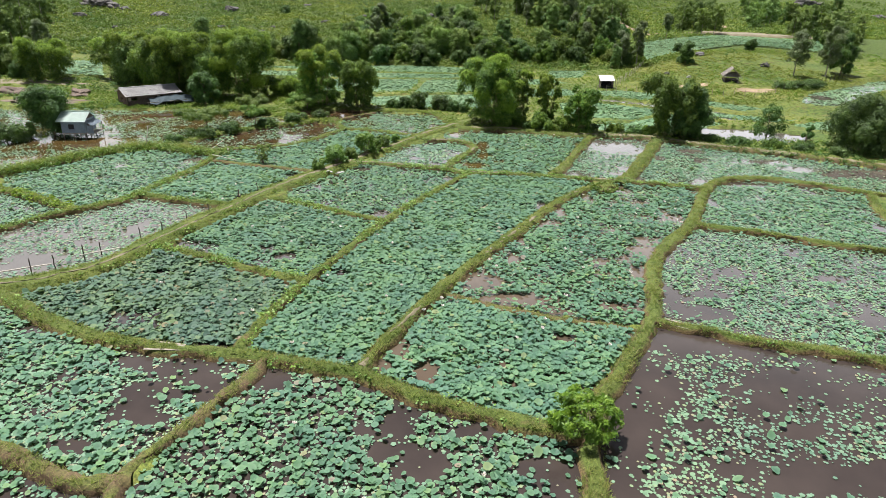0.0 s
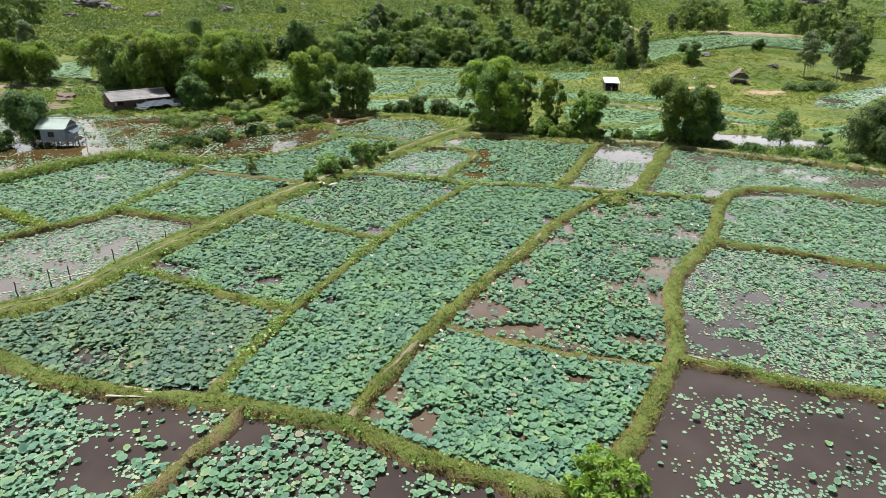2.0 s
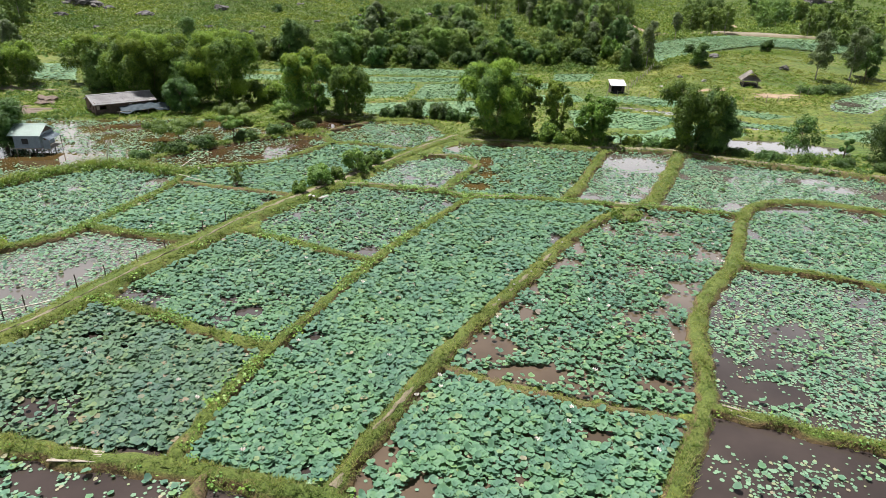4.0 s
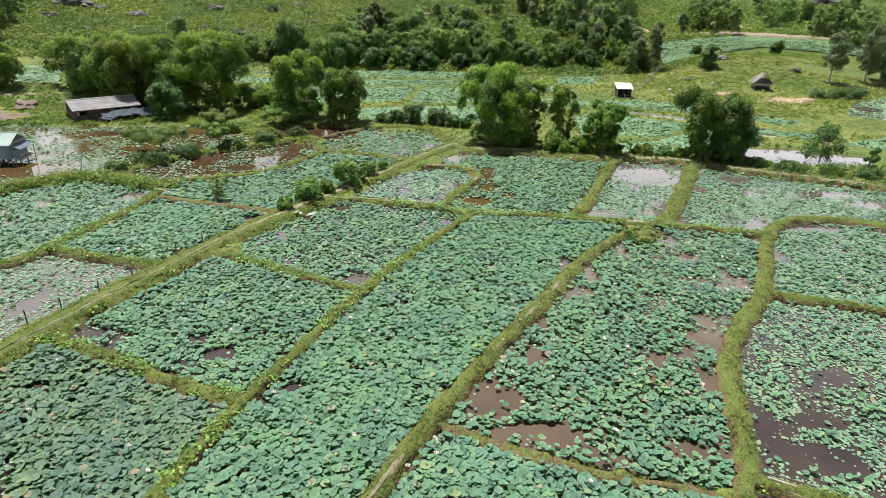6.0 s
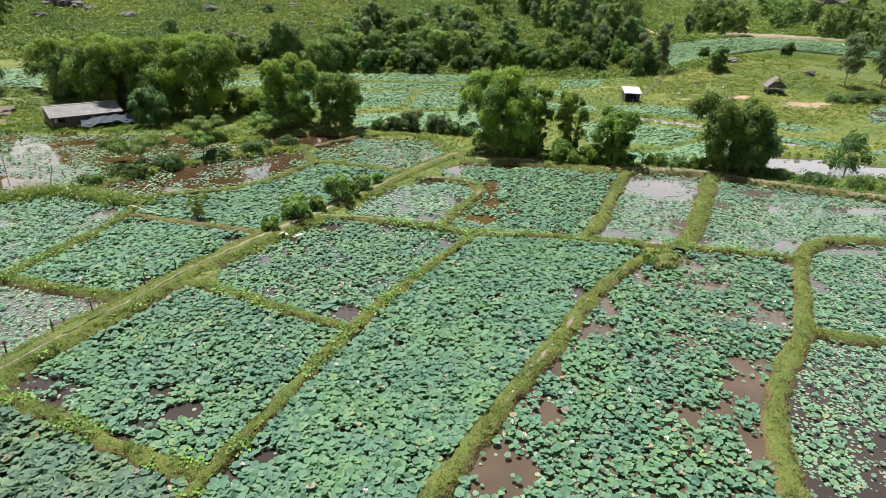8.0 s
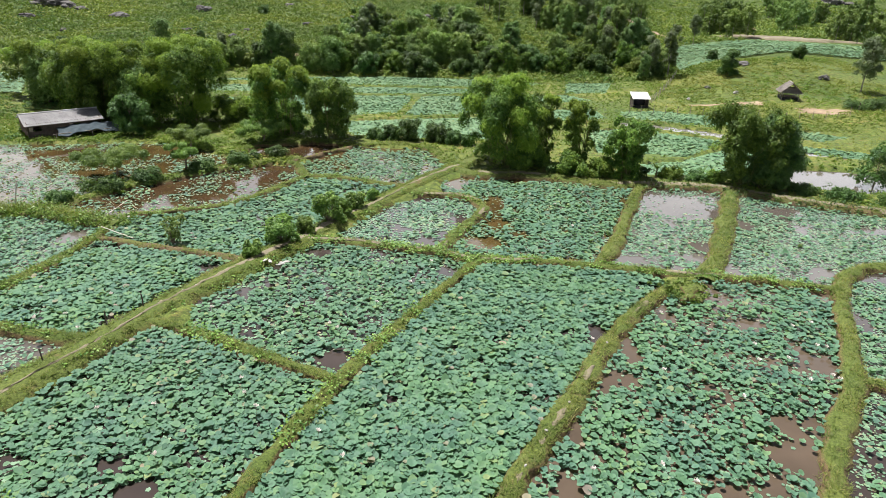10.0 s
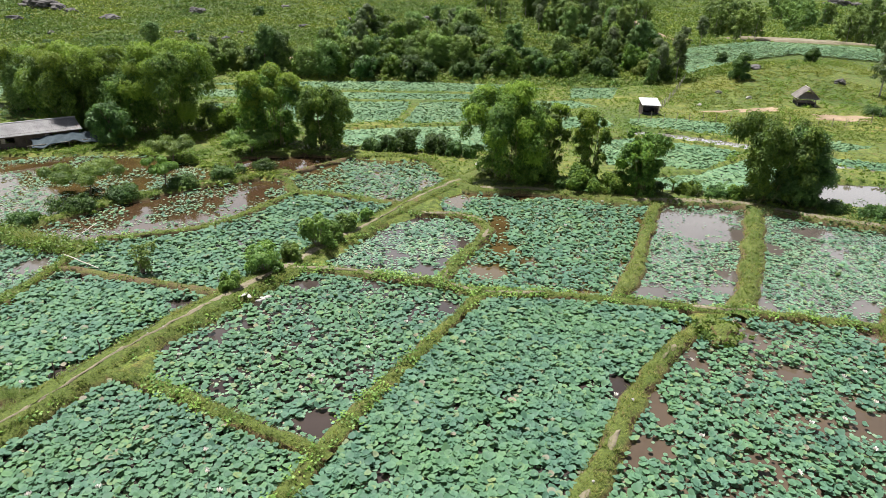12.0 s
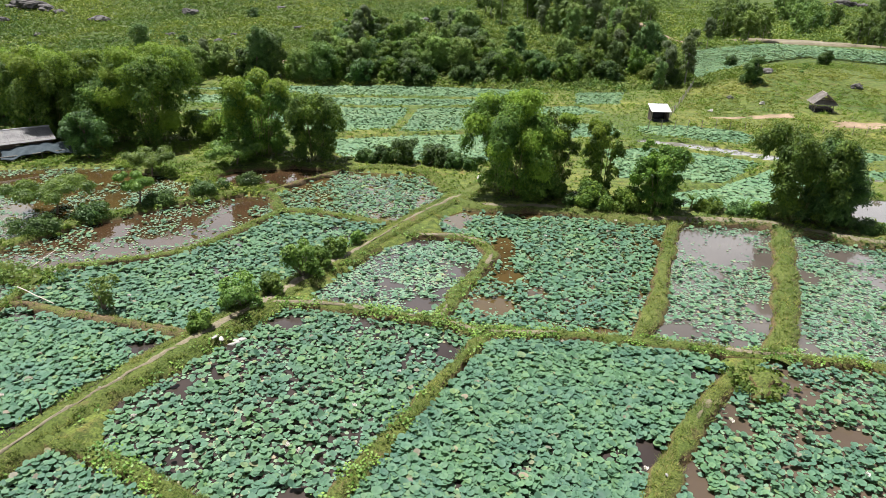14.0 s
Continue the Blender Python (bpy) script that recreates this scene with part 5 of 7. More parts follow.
put(bush(2.0, 5.0, 271, M_BROAD, 1500, 0.32, "low leafy tree branches beside the stilt hut"), -54.6, 78.6)
put(flat_tree(2.8, 6.8, 28, "low spreading tree with light green sprays over a pond"), -33.6, 86.8)
put(flat_tree(2.9, 2.8, 29, "slender small tree with light green sprays over a pond"), -27.4, 89.0)
put(flat_tree(2.4, 5.4, 30, "low spreading tree with light green sprays by a rust-brown pond"), -22.8, 102.2)
put(flat_tree(2.6, 5.0, 31, "low spreading tree with light green sprays on a grassy bank"), -30.4, 98.5, 1.0)
for k, (x, y, h, w) in enumerate(((-29.6, 85.6, 1.2, 3.4), (-32.2, 82.0, 1.3, 3.2), (-25.8, 89.4, 1.1, 2.6), (-22.8, 92.4, 1.3, 3.0), (-34.6, 78.4, 1.1, 2.4), (-19.4, 95.4, 1.2, 2.6))):
    put(bush(h, w, 60 + k, M_BROAD, 620, 0.3, "low dark shrub on a bund between ponds"), x, y, k)
for k, (x, y, h, w) in enumerate(((-4.8, 105.0, 2.7, 3.7), (-1.3, 104.4, 2.2, 3.2), (-7.2, 105.2, 1.9, 2.6), (0.8, 103.8, 1.6, 2.4), (-9.4, 105.4, 1.3, 2.0), (2.6, 103.2, 1.3, 2.2))):
    put(bush(h, w, 40 + k, M_BROAD, 800, 0.36, "leafy dark-green bush on the field bank"), x, y, k)
for k, (x, y, h, w) in enumerate(((-9.8, 75.0, 2.5, 2.6), (-12.6, 70.6, 1.9, 2.7), (-8.2, 78.4, 1.5, 2.0), (-21.0, 70.0, 2.1, 1.8), (-14.2, 67.6, 1.2, 1.4), (-6.9, 81.0, 1.0, 1.3), (-8.9, 76.6, 1.4, 1.6), (-11.4, 72.4, 1.2, 1.5))):
    put(bush(h, w, 50 + k, M_BRIGHT_SOFT if k == 3 else M_SPRAY, 160 if k == 3 else 560 if w > 2 else 300, 0.32, "leafy green bush beside the earth footpath" if k != 3 else "thin feathery shrub among lotus leaves"), x, y, k, 1.0, -0.15)
put(airy_tree(2.7, 3.3, 33, "small bright green tree where two bunds meet"), 6.8, 24.5, 0, 1.0, -0.12)
# on the knoll and the raised field
put(broad_tree(10.8, 3.6, 34, M_EUCALYPT, 1100, 0.42, 20, 0.26, "tall thin grey-green eucalyptus tree", trunk=0.14, top_heavy=0.5), 46.0, 162.0)
put(broad_tree(8.6, 3.6, 341, M_EUCALYPT, 900, 0.5, 10, 0.25, "thin grey-green eucalyptus tree", trunk=0.12), 42.6, 163.5)
put(broad_tree(5.0, 4.2, 35, M_BROAD, 1500, 0.42, 12, 0.06, "dense dark bushy tree on the grassy knoll", trunk=0.14), 55.3, 154.6)
put(broad_tree(9.8, 4.6, 36, M_EUCALYPT, 1100, 0.42, 22, 0.3, "tall open eucalyptus tree on the grassy knoll", trunk=0.15), 75.5, 143.5)
put(broad_tree(10.8, 4.6, 37, M_EUCALYPT, 1200, 0.42, 22, 0.24, "tall eucalyptus tree beside an upland pond", trunk=0.16), 83.0, 144.5)
put(broad_tree(9.0, 6.0, 371, M_BROAD, 1700, 0.5, 15, 0.1, "dark leafy tree beside an upland pond", trunk=0.16), 88.0, 147.5)
put(broad_tree(3.2, 3.4, 372, M_BROAD, 700, 0.4, 9, 0.1, "small dark tree on the upland field", trunk=0.1), 78.0, 172.0)
put(broad_tree(2.6, 3.4, 373, M_BROAD, 700, 0.4, 9, 0.1, "small dark tree on the upland field", trunk=0.1), 62.0, 180.0)


def banana(seed):
    rng = np.random.default_rng(seed)
    top = empty("banana_plant")
    bm = bmesh.new()
    random.seed(seed)
    rod(bm, (0, 0, -0.2), (0.05, 0, 0.9), 0.10, 0.07, 8, 0.02, 2)
    part("stem", bm, M_CULM, top)
    for k in range(7):
        a, L, rise = k * 0.9 + rng.uniform(-0.2, 0.2), rng.uniform(1.0, 1.5), rng.uniform(0.5, 1.0)
        bm = bmesh.new()
        prev = None
        for s in range(7):
            f = s / 6
            q = Vector((math.cos(a) * L * f, math.sin(a) * L * f, 0.85 + rise * math.sin(f * 2.3) - 0.2 * f))
            wd = 0.19 * math.sin(math.pi * min(1, 0.12 + f * 0.88)) + 0.01
            sd = Vector((-math.sin(a), math.cos(a), 0))
            cur = [bm.verts.new(q + sd * wd - Vector((0, 0, 0.05))), bm.verts.new(q), bm.verts.new(q - sd * wd - Vector((0, 0, 0.05)))]
            if prev:
                bm.faces.new((prev[0], prev[1], cur[1], cur[0]))
                bm.faces.new((prev[1], prev[2], cur[2], cur[1]))
            prev = cur
        part("leaf", bm, M_BROAD, top)
    return tagged(top, "small banana plant with dark arching leaves on the bank", "banana plant", "banana plants on the bank")


first = put(banana(5), 22.8, 91.6)
for k, (x, y, s) in enumerate(((25.4, 92.0, 0.8), (21.6, 90.9, 0.7), (27.6, 91.2, 0.75))):
    copy_thing(first, Matrix.Translation((x, y, 0.05)) @ Euler((0, 0, k * 1.7)).to_matrix().to_4x4() @ Matrix.Diagonal((s, s, s, 1)))
for k, (x, y, h, w) in enumerate(((24.2, 90.9, 1.2, 2.4), (26.6, 90.6, 1.1, 2.4), (20.8, 91.6, 1.1, 2.0), (28.6, 90.2, 1.2, 2.2), (36.5, 86.8, 0.9, 2.6), (39.5, 85.2, 1.0, 2.8), (43.6, 84.2, 1.1, 3.0), (47.2, 83.0, 1.0, 2.8), (50.6, 80.6, 1.1, 2.8), (8.0, 93.2, 1.2, 2.6), (11.8, 92.2, 1.0, 2.2))):
    put(bush(h, w, 80 + k, M_BROAD if k % 3 else M_BAMBOO, 520, 0.3, "low green shrub on the far bank"), x, y, k)

for k, (x, y, h, w) in enumerate(((67.2, 130.0, 1.3, 4.4), (70.4, 130.6, 1.6, 4.8), (75.4, 133.8, 1.3, 4.4), (72.8, 131.6, 1.5, 4.2))):
    put(bush(h, w, 110 + k, M_BROAD, 900, 0.34, "low dark shrub beside an upland pond"), x, y, k)
# forest at the hill foot: a few kinds, repeated
KINDS = [broad_tree(9.0, 7.0, 201, M_FOREST, 1700, 0.60, 18, 0.10, "dark-green forest tree on the hillside", trunk=0.2),
         broad_tree(10.0, 5.6, 202, M_FOREST, 1600, 0.60, 17, 0.16, "tall dark-green forest tree on the hillside", trunk=0.2),
         broad_tree(7.5, 7.0, 203, M_BAMBOO, 1700, 0.60, 16, 0.06, "bushy mid-green forest tree on the hillside", trunk=0.18),
         broad_tree(11.0, 4.4, 204, M_EUCALYPT, 900, 0.60, 13, 0.42, "tall pale-trunked open tree on the hillside", trunk=0.16, top_heavy=0.5),
         broad_tree(5.5, 6.0, 205, M_BROAD, 1400, 0.60, 13, 0.04, "low dense forest tree on the hillside", trunk=0.16),
         broad_tree(4.4, 5.4, 206, M_SCRUB, 1200, 0.60, 12, 0.04, "low yellow-green leafy tree on the hillside", trunk=0.12)]
MIXED, DARK, PALE = (0.22, 0.14, 0.20, 0.10, 0.20, 0.14), (0.30, 0.30, 0.08, 0.18, 0.12, 0.02), (0.20, 0.10, 0.26, 0.08, 0.18, 0.18)
WOODS = [   # outline on the plan, trees, size, mixture
    ([(-31, 161), (15, 164), (18, 170), (13, 178), (-30, 174)], 54, 0.82, MIXED),
    ([(-30, 174), (13, 178), (10, 196), (0, 208), (-14, 200), (-28, 208), (-31, 193)], 44, 0.80, MIXED),
    ([(24, 196), (33, 178), (46, 181), (52, 205), (34, 206), (20, 210)], 24, 0.85, (0.24, 0.24, 0.12, 0.20, 0.12, 0.08)),
    ([(16, 166), (40, 166), (44, 181), (30, 178), (20, 176)], 18, 0.72, PALE),
    ([(-90, 118), (-58, 120), (-56, 138), (-70, 136), (-88, 140)], 14, 0.80, PALE),
    ([(-110, 100), (-80, 100), (-84, 132), (-108, 135)], 16, 0.85, DARK),
    ([(-62, 150), (-40, 158), (-42, 168), (-60, 160)], 9, 0.70, PALE),
    ([(-54, 163), (-47, 163), (-45, 168), (-53, 170)], 4, 0.72, DARK),
    ([(38, 160), (46, 158), (50, 172), (42, 182)], 9, 0.80, MIXED)]
FAR_WOODS = [   # outline on the plan, trees, size
    ([(5, 255), (14, 221), (19, 211), (52, 206), (57, 222), (72, 292), (40, 276)], 66, 0.95),
    ([(-140, 203), (-126, 211), (-119, 198), (-112, 178), (-100, 150), (-94, 132), (-125, 140), (-140, 170)], 66, 0.95),
    ([(76, 219), (88, 218), (104, 262), (120, 306), (126, 345), (108, 311), (84, 250)], 48, 0.95),
    ([(138, 325), (108, 242), (138, 278), (154, 327)], 26, 0.90),
    ([(112, 226), (101, 176), (104, 166), (142, 237), (172, 312), (160, 297)], 48, 0.85)]
SINGLES = [(-66, 177, 0, 0.62), (-37.2, 162.8, 1, 1.0), (-35.0, 164.0, 0, 0.95), (-39.5, 164.5, 4, 1.0), (-55.1, 225, 4, 0.5), (-60.5, 187, 4, 0.4), (68.5, 212, 3, 0.72), (-86, 171, 4, 0.5), (150, 300, 0, 0.9), (182, 322, 1, 1.1), (-20, 214, 2, 0.6), (-4, 226, 0, 0.5)]


def forest_tree(kind, x, y, size):
    m = Matrix.Translation((x, y, float(terrain(x, y)) - 0.2)) @ Euler((0, 0, RNG.uniform(0, 6.28))).to_matrix().to_4x4()
    ob = copy_thing(KINDS[kind], m)
    ob.scale = (size * RNG.uniform(0.9, 1.15), size * RNG.uniform(0.9, 1.15), size)
    ob["group"] = "forest trees on the hillside"


def far_woods(outline, count, size, mat, seed):
    """A far stand of trees, crowns and trunks joined."""
    rng = np.random.default_rng(seed)
    (x0, y0), (x1, y1) = np.min(outline, axis=0), np.max(outline, axis=0)
    top = tagged(empty("woods"), "dark stand of trees on the hillside", "forest", kind="stuff")
    crowns, trunks, made, tries = [], bmesh.new(), [], 0
    random.seed(seed)
    while len(made) < count and tries < count * 40:
        tries += 1
        x, y = rng.uniform(x0, x1), rng.uniform(y0, y1)
        if not inside(np.array([x]), np.array([y]), outline)[0] or any((x - a) ** 2 + (y - b) ** 2 < (2.6 * size) ** 2 for a, b in made):
            continue
        made.append((x, y))
        h = size * rng.uniform(5.0, 11.0)
        w = size * rng.uniform(3.6, 6.4)
        z = float(terrain(x, y)) - 0.2
        bl = ring_blobs(rng, h, w, 13, rng.uniform(0.05, 0.35), 0.3, rng.uniform(0, 0.5))
        v, f = foliage(bl, 1500, 0.40, 1.4, 0.3, 0.5, int(rng.integers(1e6)))
        crowns.append(v + np.array([x, y, z]))
        rod(trunks, (x, y, z - 0.3), (x + rng.uniform(-0.4, 0.4), y, z + 0.75 * h), 0.15 * size, 0.05, 5, 0.1, 2)
    v = np.concatenate(crowns)
    for ob in (part_mesh("crowns", mesh_of("crowns", v, np.arange(len(v)).reshape(-1, 3), mat, False), top), part("trunks", trunks, M_PALEBARK, top)):
        ob["kind"] = "stuff"


spots = []
for outline, count, size, mixture in WOODS:
    (x0, y0), (x1, y1) = np.min(outline, axis=0), np.max(outline, axis=0)
    made = tries = 0
    while made < count and tries < count * 40:
        tries += 1
        x, y = RNG.uniform(x0, x1), RNG.uniform(y0, y1)
        if not inside(np.array([x]), np.array([y]), outline)[0]:
            continue
        if -90 < x < -64 and 121 < y < 147 and seg_distance(np.array([x]), np.array([y]), [(-80, 145), (-70, 122)])[0] < 6:
            continue
        if any((x - a) ** 2 + (y - b) ** 2 < (2.7 * size) ** 2 for a, b in spots):
            continue
        spots.append((x, y))
        made += 1
        forest_tree(int(RNG.choice(6, p=mixture)), x, y, size * RNG.uniform(0.66, 1.12))
for k, (outline, count, size) in enumerate(FAR_WOODS):
    far_woods(outline, count, size, M_FOREST, 700 + k)
for x, y, kind, size in SINGLES:
    forest_tree(kind, x, y, size)
for k, ob in enumerate(KINDS):
    put(ob, (24, 30, -12, 36, 4, -20)[k], (230, 215, 184, 205, 176, 190)[k], k)
    ob["group"] = "forest trees on the hillside"


def scrub(name, places, radius, per, size, mat, label, category, tall=0.85):
    """Many low leafy clumps in one mesh."""
    n = len(places)
    x, y = places[:, 0], places[:, 1]
    r = radius * (0.42 + 1.5 * RNG.random(n) ** 2)
    k = np.repeat(np.arange(n), per)
    d = RNG.normal(size=(n * per, 3))
    d /= np.linalg.norm(d, axis=1)[:, None]
    d[:, 2] = np.abs(d[:, 2])
    z = terrain(x, y)
    pos = np.column_stack([x[k], y[k], z[k]]) + d * (r[k] * (0.55 + 0.5 * RNG.random(n * per)))[:, None] * np.array([1, 1, tall])
    nor = d * np.array([tall, tall, 1]) + RNG.normal(size=d.shape) * 0.45
    nor /= np.linalg.norm(nor, axis=1)[:, None]
    t = np.cross(nor, RNG.normal(size=d.shape))
    t /= np.linalg.norm(t, axis=1)[:, None] + 1e-9
    w = np.cross(nor, t)
    s = (size * (0.6 + 0.8 * RNG.random(n * per)))[:, None]
    v = np.stack([pos - t * s * 0.5 + w * s * 0.36, pos + t * s * 0.5, pos - t * s * 0.5 - w * s * 0.36], 1)
    ob = new(name, mesh_of(name, v.reshape(-1, 3), np.arange(3 * n * per).reshape(-1, 3), mat, False))
    return tagged(ob, label, category, kind="stuff")


UPLAND_FIELD = [(50, 166), (58, 206), (86, 209), (111, 194), (104, 172), (80, 184), (66, 179)]


WEST_FIELD = [(-86, 143), (-77, 144), (-67, 125), (-74.5, 123.5)]
SOIL_SPOTS = [(-66, 102.5, 8, 3.6), (50.5, 135.0, 4.6, 1.9), (44.0, 135.2, 3.6, 1.2), (61.0, 128.4, 5.0, 2.0), (60, 229, 10, 4), (96, 218, 20, 6), (104, 262, 3, 9), (-34.2, 175.6, 3.2, 1.1), (-17.8, 222.5, 2.0, 1.6)]


def spread(n, x0, x1, y0, y1, scale, low, shift):
    x, y = RNG.uniform(x0, x1, n), RNG.uniform(y0, y1, n)
    keep = fractal(x, y, scale, shift) > low
    for poly in ALL_WATER:
        keep &= ~inside(x, y, poly)
    keep &= ~inside(x, y, UPLAND_POND)
    keep &= ~inside(x, y, UPLAND_FIELD)
    keep &= ~inside(x, y, WEST_FIELD)
    for cx, cy, rx, ry in SOIL_SPOTS:
        keep &= np.hypot((x - cx) / rx, (y - cy) / ry) > 1.0
    return np.column_stack([x, y])[keep]


scrub("hillside_scrub", spread(30000, -135, 62, 159, 262, 0.06, 0.16, 1), 0.60, 9, 0.46, M_SCRUB, "low yellow-green scrub covering the hillside", "scrub")
scrub("hillside_scrub", spread(14000, 50, 235, 212, 350, 0.06, 0.16, 2), 0.85, 9, 0.62, M_SCRUB, "low green scrub covering the far hillside", "scrub")
scrub("dark_thicket", spread(2600, -135, 70, 156, 262, 0.05, 0.52, 5), 0.9, 30, 0.36, M_BROAD, "dark thickets scattered over the hillside", "scrub")
scrub("dark_thicket", spread(2000, 60, 235, 212, 350, 0.04, 0.54, 25), 1.2, 26, 0.5, M_FOREST, "dark thickets scattered over the far hillside", "scrub")
scrub("field_edge_scrub", spread(3400, -80, 45, 104, 162, 0.10, 0.40, 6), 0.55, 18, 0.24, M_LUSH, "rough green growth along the field edges", "scrub", 0.5)
scrub("forest_undergrowth", spread(3000, -32, 66, 160, 240, 0.06, 0.2, 3), 0.9, 16, 0.42, M_SCRUB, "light green undergrowth between forest trees", "scrub")
scrub("knoll_scrub", spread(3600, 40, 112, 116, 178, 0.06, 0.47, 7), 0.85, 26, 0.24, M_MEADOW, "rough low growth over the grassy knoll", "scrub", 0.3)
scrub("knoll_shrubs", spread(1100, 36, 112, 118, 178, 0.09, 0.55, 17), 0.75, 40, 0.20, M_LUSH, "low leafy shrubs scattered over the grassy knoll", "scrub", 0.7)
scrub("dark_thicket", spread(1100, -92, -46, 97, 124, 0.09, 0.42, 15), 0.6, 28, 0.20, M_BROAD, "dark low thicket round cleared land", "scrub", 0.8)
scrub("bank_growth", spread(2600, -72, -20, 94, 112, 0.15, 0.38, 8), 0.5, 28, 0.18, M_LUSH, "rough low growth on the bank of a pond", "scrub", 0.6)
scrub("bank_growth", spread(900, 30, 75, 78, 104, 0.15, 0.42, 9), 0.45, 20, 0.22, M_LUSH, "rough low growth on the bank of open water", "scrub")


def hedge_places(key, per_m, side):
    c = curve(BUNDS[key][0], 0.5)
    n = int(len(c) * 0.5 * per_m)
    i = RNG.integers(0, len(c), n)
    return c[i] + RNG.normal(0, side, (n, 2))


scrub("hedge_growth", hedge_places("hedge_bund", 14, 0.6), 0.58, 22, 0.20, M_SPRAY, "tall rough growth along a wide bund", "hedge", 0.9)
scrub("hedge_growth", hedge_places("yellow_bund", 5, 0.35), 0.36, 18, 0.20, M_BRIGHT, "bright yellow-green growth along a bund", "hedge")
scrub("hedge_growth", hedge_places("outer_diagonal", 4, 0.3), 0.30, 18, 0.17, M_SPRAY, "rough weeds along a narrow bund", "hedge", 0.7)
scrub("hedge_growth", hedge_places("far_bank_east", 6, 0.8), 0.42, 22, 0.18, M_BROAD, "low dark growth along the far bank", "hedge", 0.8)
scrub("hedge_growth", hedge_places("field_bank", 5, 0.5), 0.36, 20, 0.18, M_LUSH, "rough green growth along the field bank", "hedge", 0.7)
scrub("dark_thicket", spread(520, 36, 66, 76, 90, 0.2, 0.36, 19), 0.50, 26, 0.18, M_BROAD, "dark low thicket on the bank of open water", "scrub", 0.8)
scrub("mound_growth", np.column_stack([RNG.normal(16.6, 0.8, 60), RNG.normal(63.7, 0.7, 60)]), 0.34, 18, 0.22, M_SCRUB, "rough grass and weeds over an earth mound", "grass")
scrub("hedge_growth", hedge_places("shrub_bund", 5, 0.6), 0.38, 16, 0.26, M_SCRUB, "rough green growth along a bund between ponds", "hedge")


def blades(name, x, y, z, height, per, label, mat=M_BLADE, wide=0.035):
    n = len(x)
    k = np.repeat(np.arange(n), per)
    a = RNG.random(n * per) * 6.28
    h = height[k] * (0.5 + 0.8 * RNG.random(n * per))
    b = np.column_stack([x[k], y[k], z[k]]) + np.column_stack([np.cos(a), np.sin(a), 0 * a]) * 0.05 * RNG.random(n * per)[:, None]
    lean = np.column_stack([np.cos(a), np.sin(a), 0 * a]) * (h * RNG.uniform(0.5, 1.7, n * per))[:, None]
    side = np.column_stack([-np.sin(a), np.cos(a), 0 * a]) * wide
    tip = b + lean
    tip[:, 2] += h
    v = np.stack([b - side, b + side, tip], 1)
    ob = new(name, mesh_of(name, v.reshape(-1, 3), np.arange(3 * n * per).reshape(-1, 3), mat, False))
    return tagged(ob, label, "grass", kind="stuff")


def bund_grass(close):
    """Grass on the bunds: fine and thick on the nearer ones, coarser far off."""
    X, Y, Z, H = [], [], [], []
    for key, (pts, width, height, muddy) in BUNDS.items():
        c = curve(pts, 0.5)
        length = 0.5 * len(c)
        near = np.mean(c[:, 1]) < 66
        if near != close:
            continue
        n = int(length * width * (30 if key == "hedge_bund" else 64 if near else 26) * (0.6 if muddy else 1.0))
        i = RNG.integers(0, len(c) - 1, n)
        f = RNG.random(n)[:, None]
        p = c[i] * (1 - f) + c[i + 1] * f
        t = c[i + 1] - c[i]
        t /= np.linalg.norm(t, axis=1)[:, None]
        w = width * (0.82 + 0.45 * vnoise(p[:, 0], p[:, 1], 0.35, 4))
        u = RNG.uniform(-1, 1, n)
        off = u * (w / 2 + 0.12)
        x, y = p[:, 0] + t[:, 1] * off, p[:, 1] - t[:, 0] * off
        if key == "track":
            keep = (np.abs(off) > 0.5) | (RNG.random(n) < 0.15)
            x, y, off, w = x[keep], y[keep], off[keep], w[keep]
        q = np.abs(off) / (w / 2 + BUND_TOE)
        z = -0.5 + (bund_top(x, y, height) + 0.5) * (1 - q ** 3.2) - 0.02
        clump = fractal(x, y, 0.7, 12)
        keep = (RNG.random(len(x)) < smooth(0.12, 0.5, clump)) & (z > -0.24)
        tall = 0.60 if key == "hedge_bund" else 0.17 if near else 0.20
        X.append(x[keep]); Y.append(y[keep]); Z.append(z[keep])
        H.append((tall * (0.45 + 0.9 * clump))[keep])
    return blades("bund_grass_tufts", np.concatenate(X), np.concatenate(Y), np.concatenate(Z), np.concatenate(H), 6 if close else 5, "short ragged grass tufts covering the bunds", wide=0.014 if close else 0.022)


bund_grass(True)
bund_grass(False)
g = spread(7000, 36, 112, 104, 178, 0.08, 0.45, 4)
blades("meadow_grass", g[:, 0], g[:, 1], terrain(g[:, 0], g[:, 1]), np.full(len(g), 0.14), 9, "yellow-green meadow grass on the knoll", M_MEADOW, 0.04)
g = spread(14000, -85, 36, 92, 160, 0.08, 0.36, 14)
blades("meadow_grass", g[:, 0], g[:, 1], terrain(g[:, 0], g[:, 1]), np.full(len(g), 0.24), 6, "green meadow grass on the valley floor", M_LUSH, 0.07)


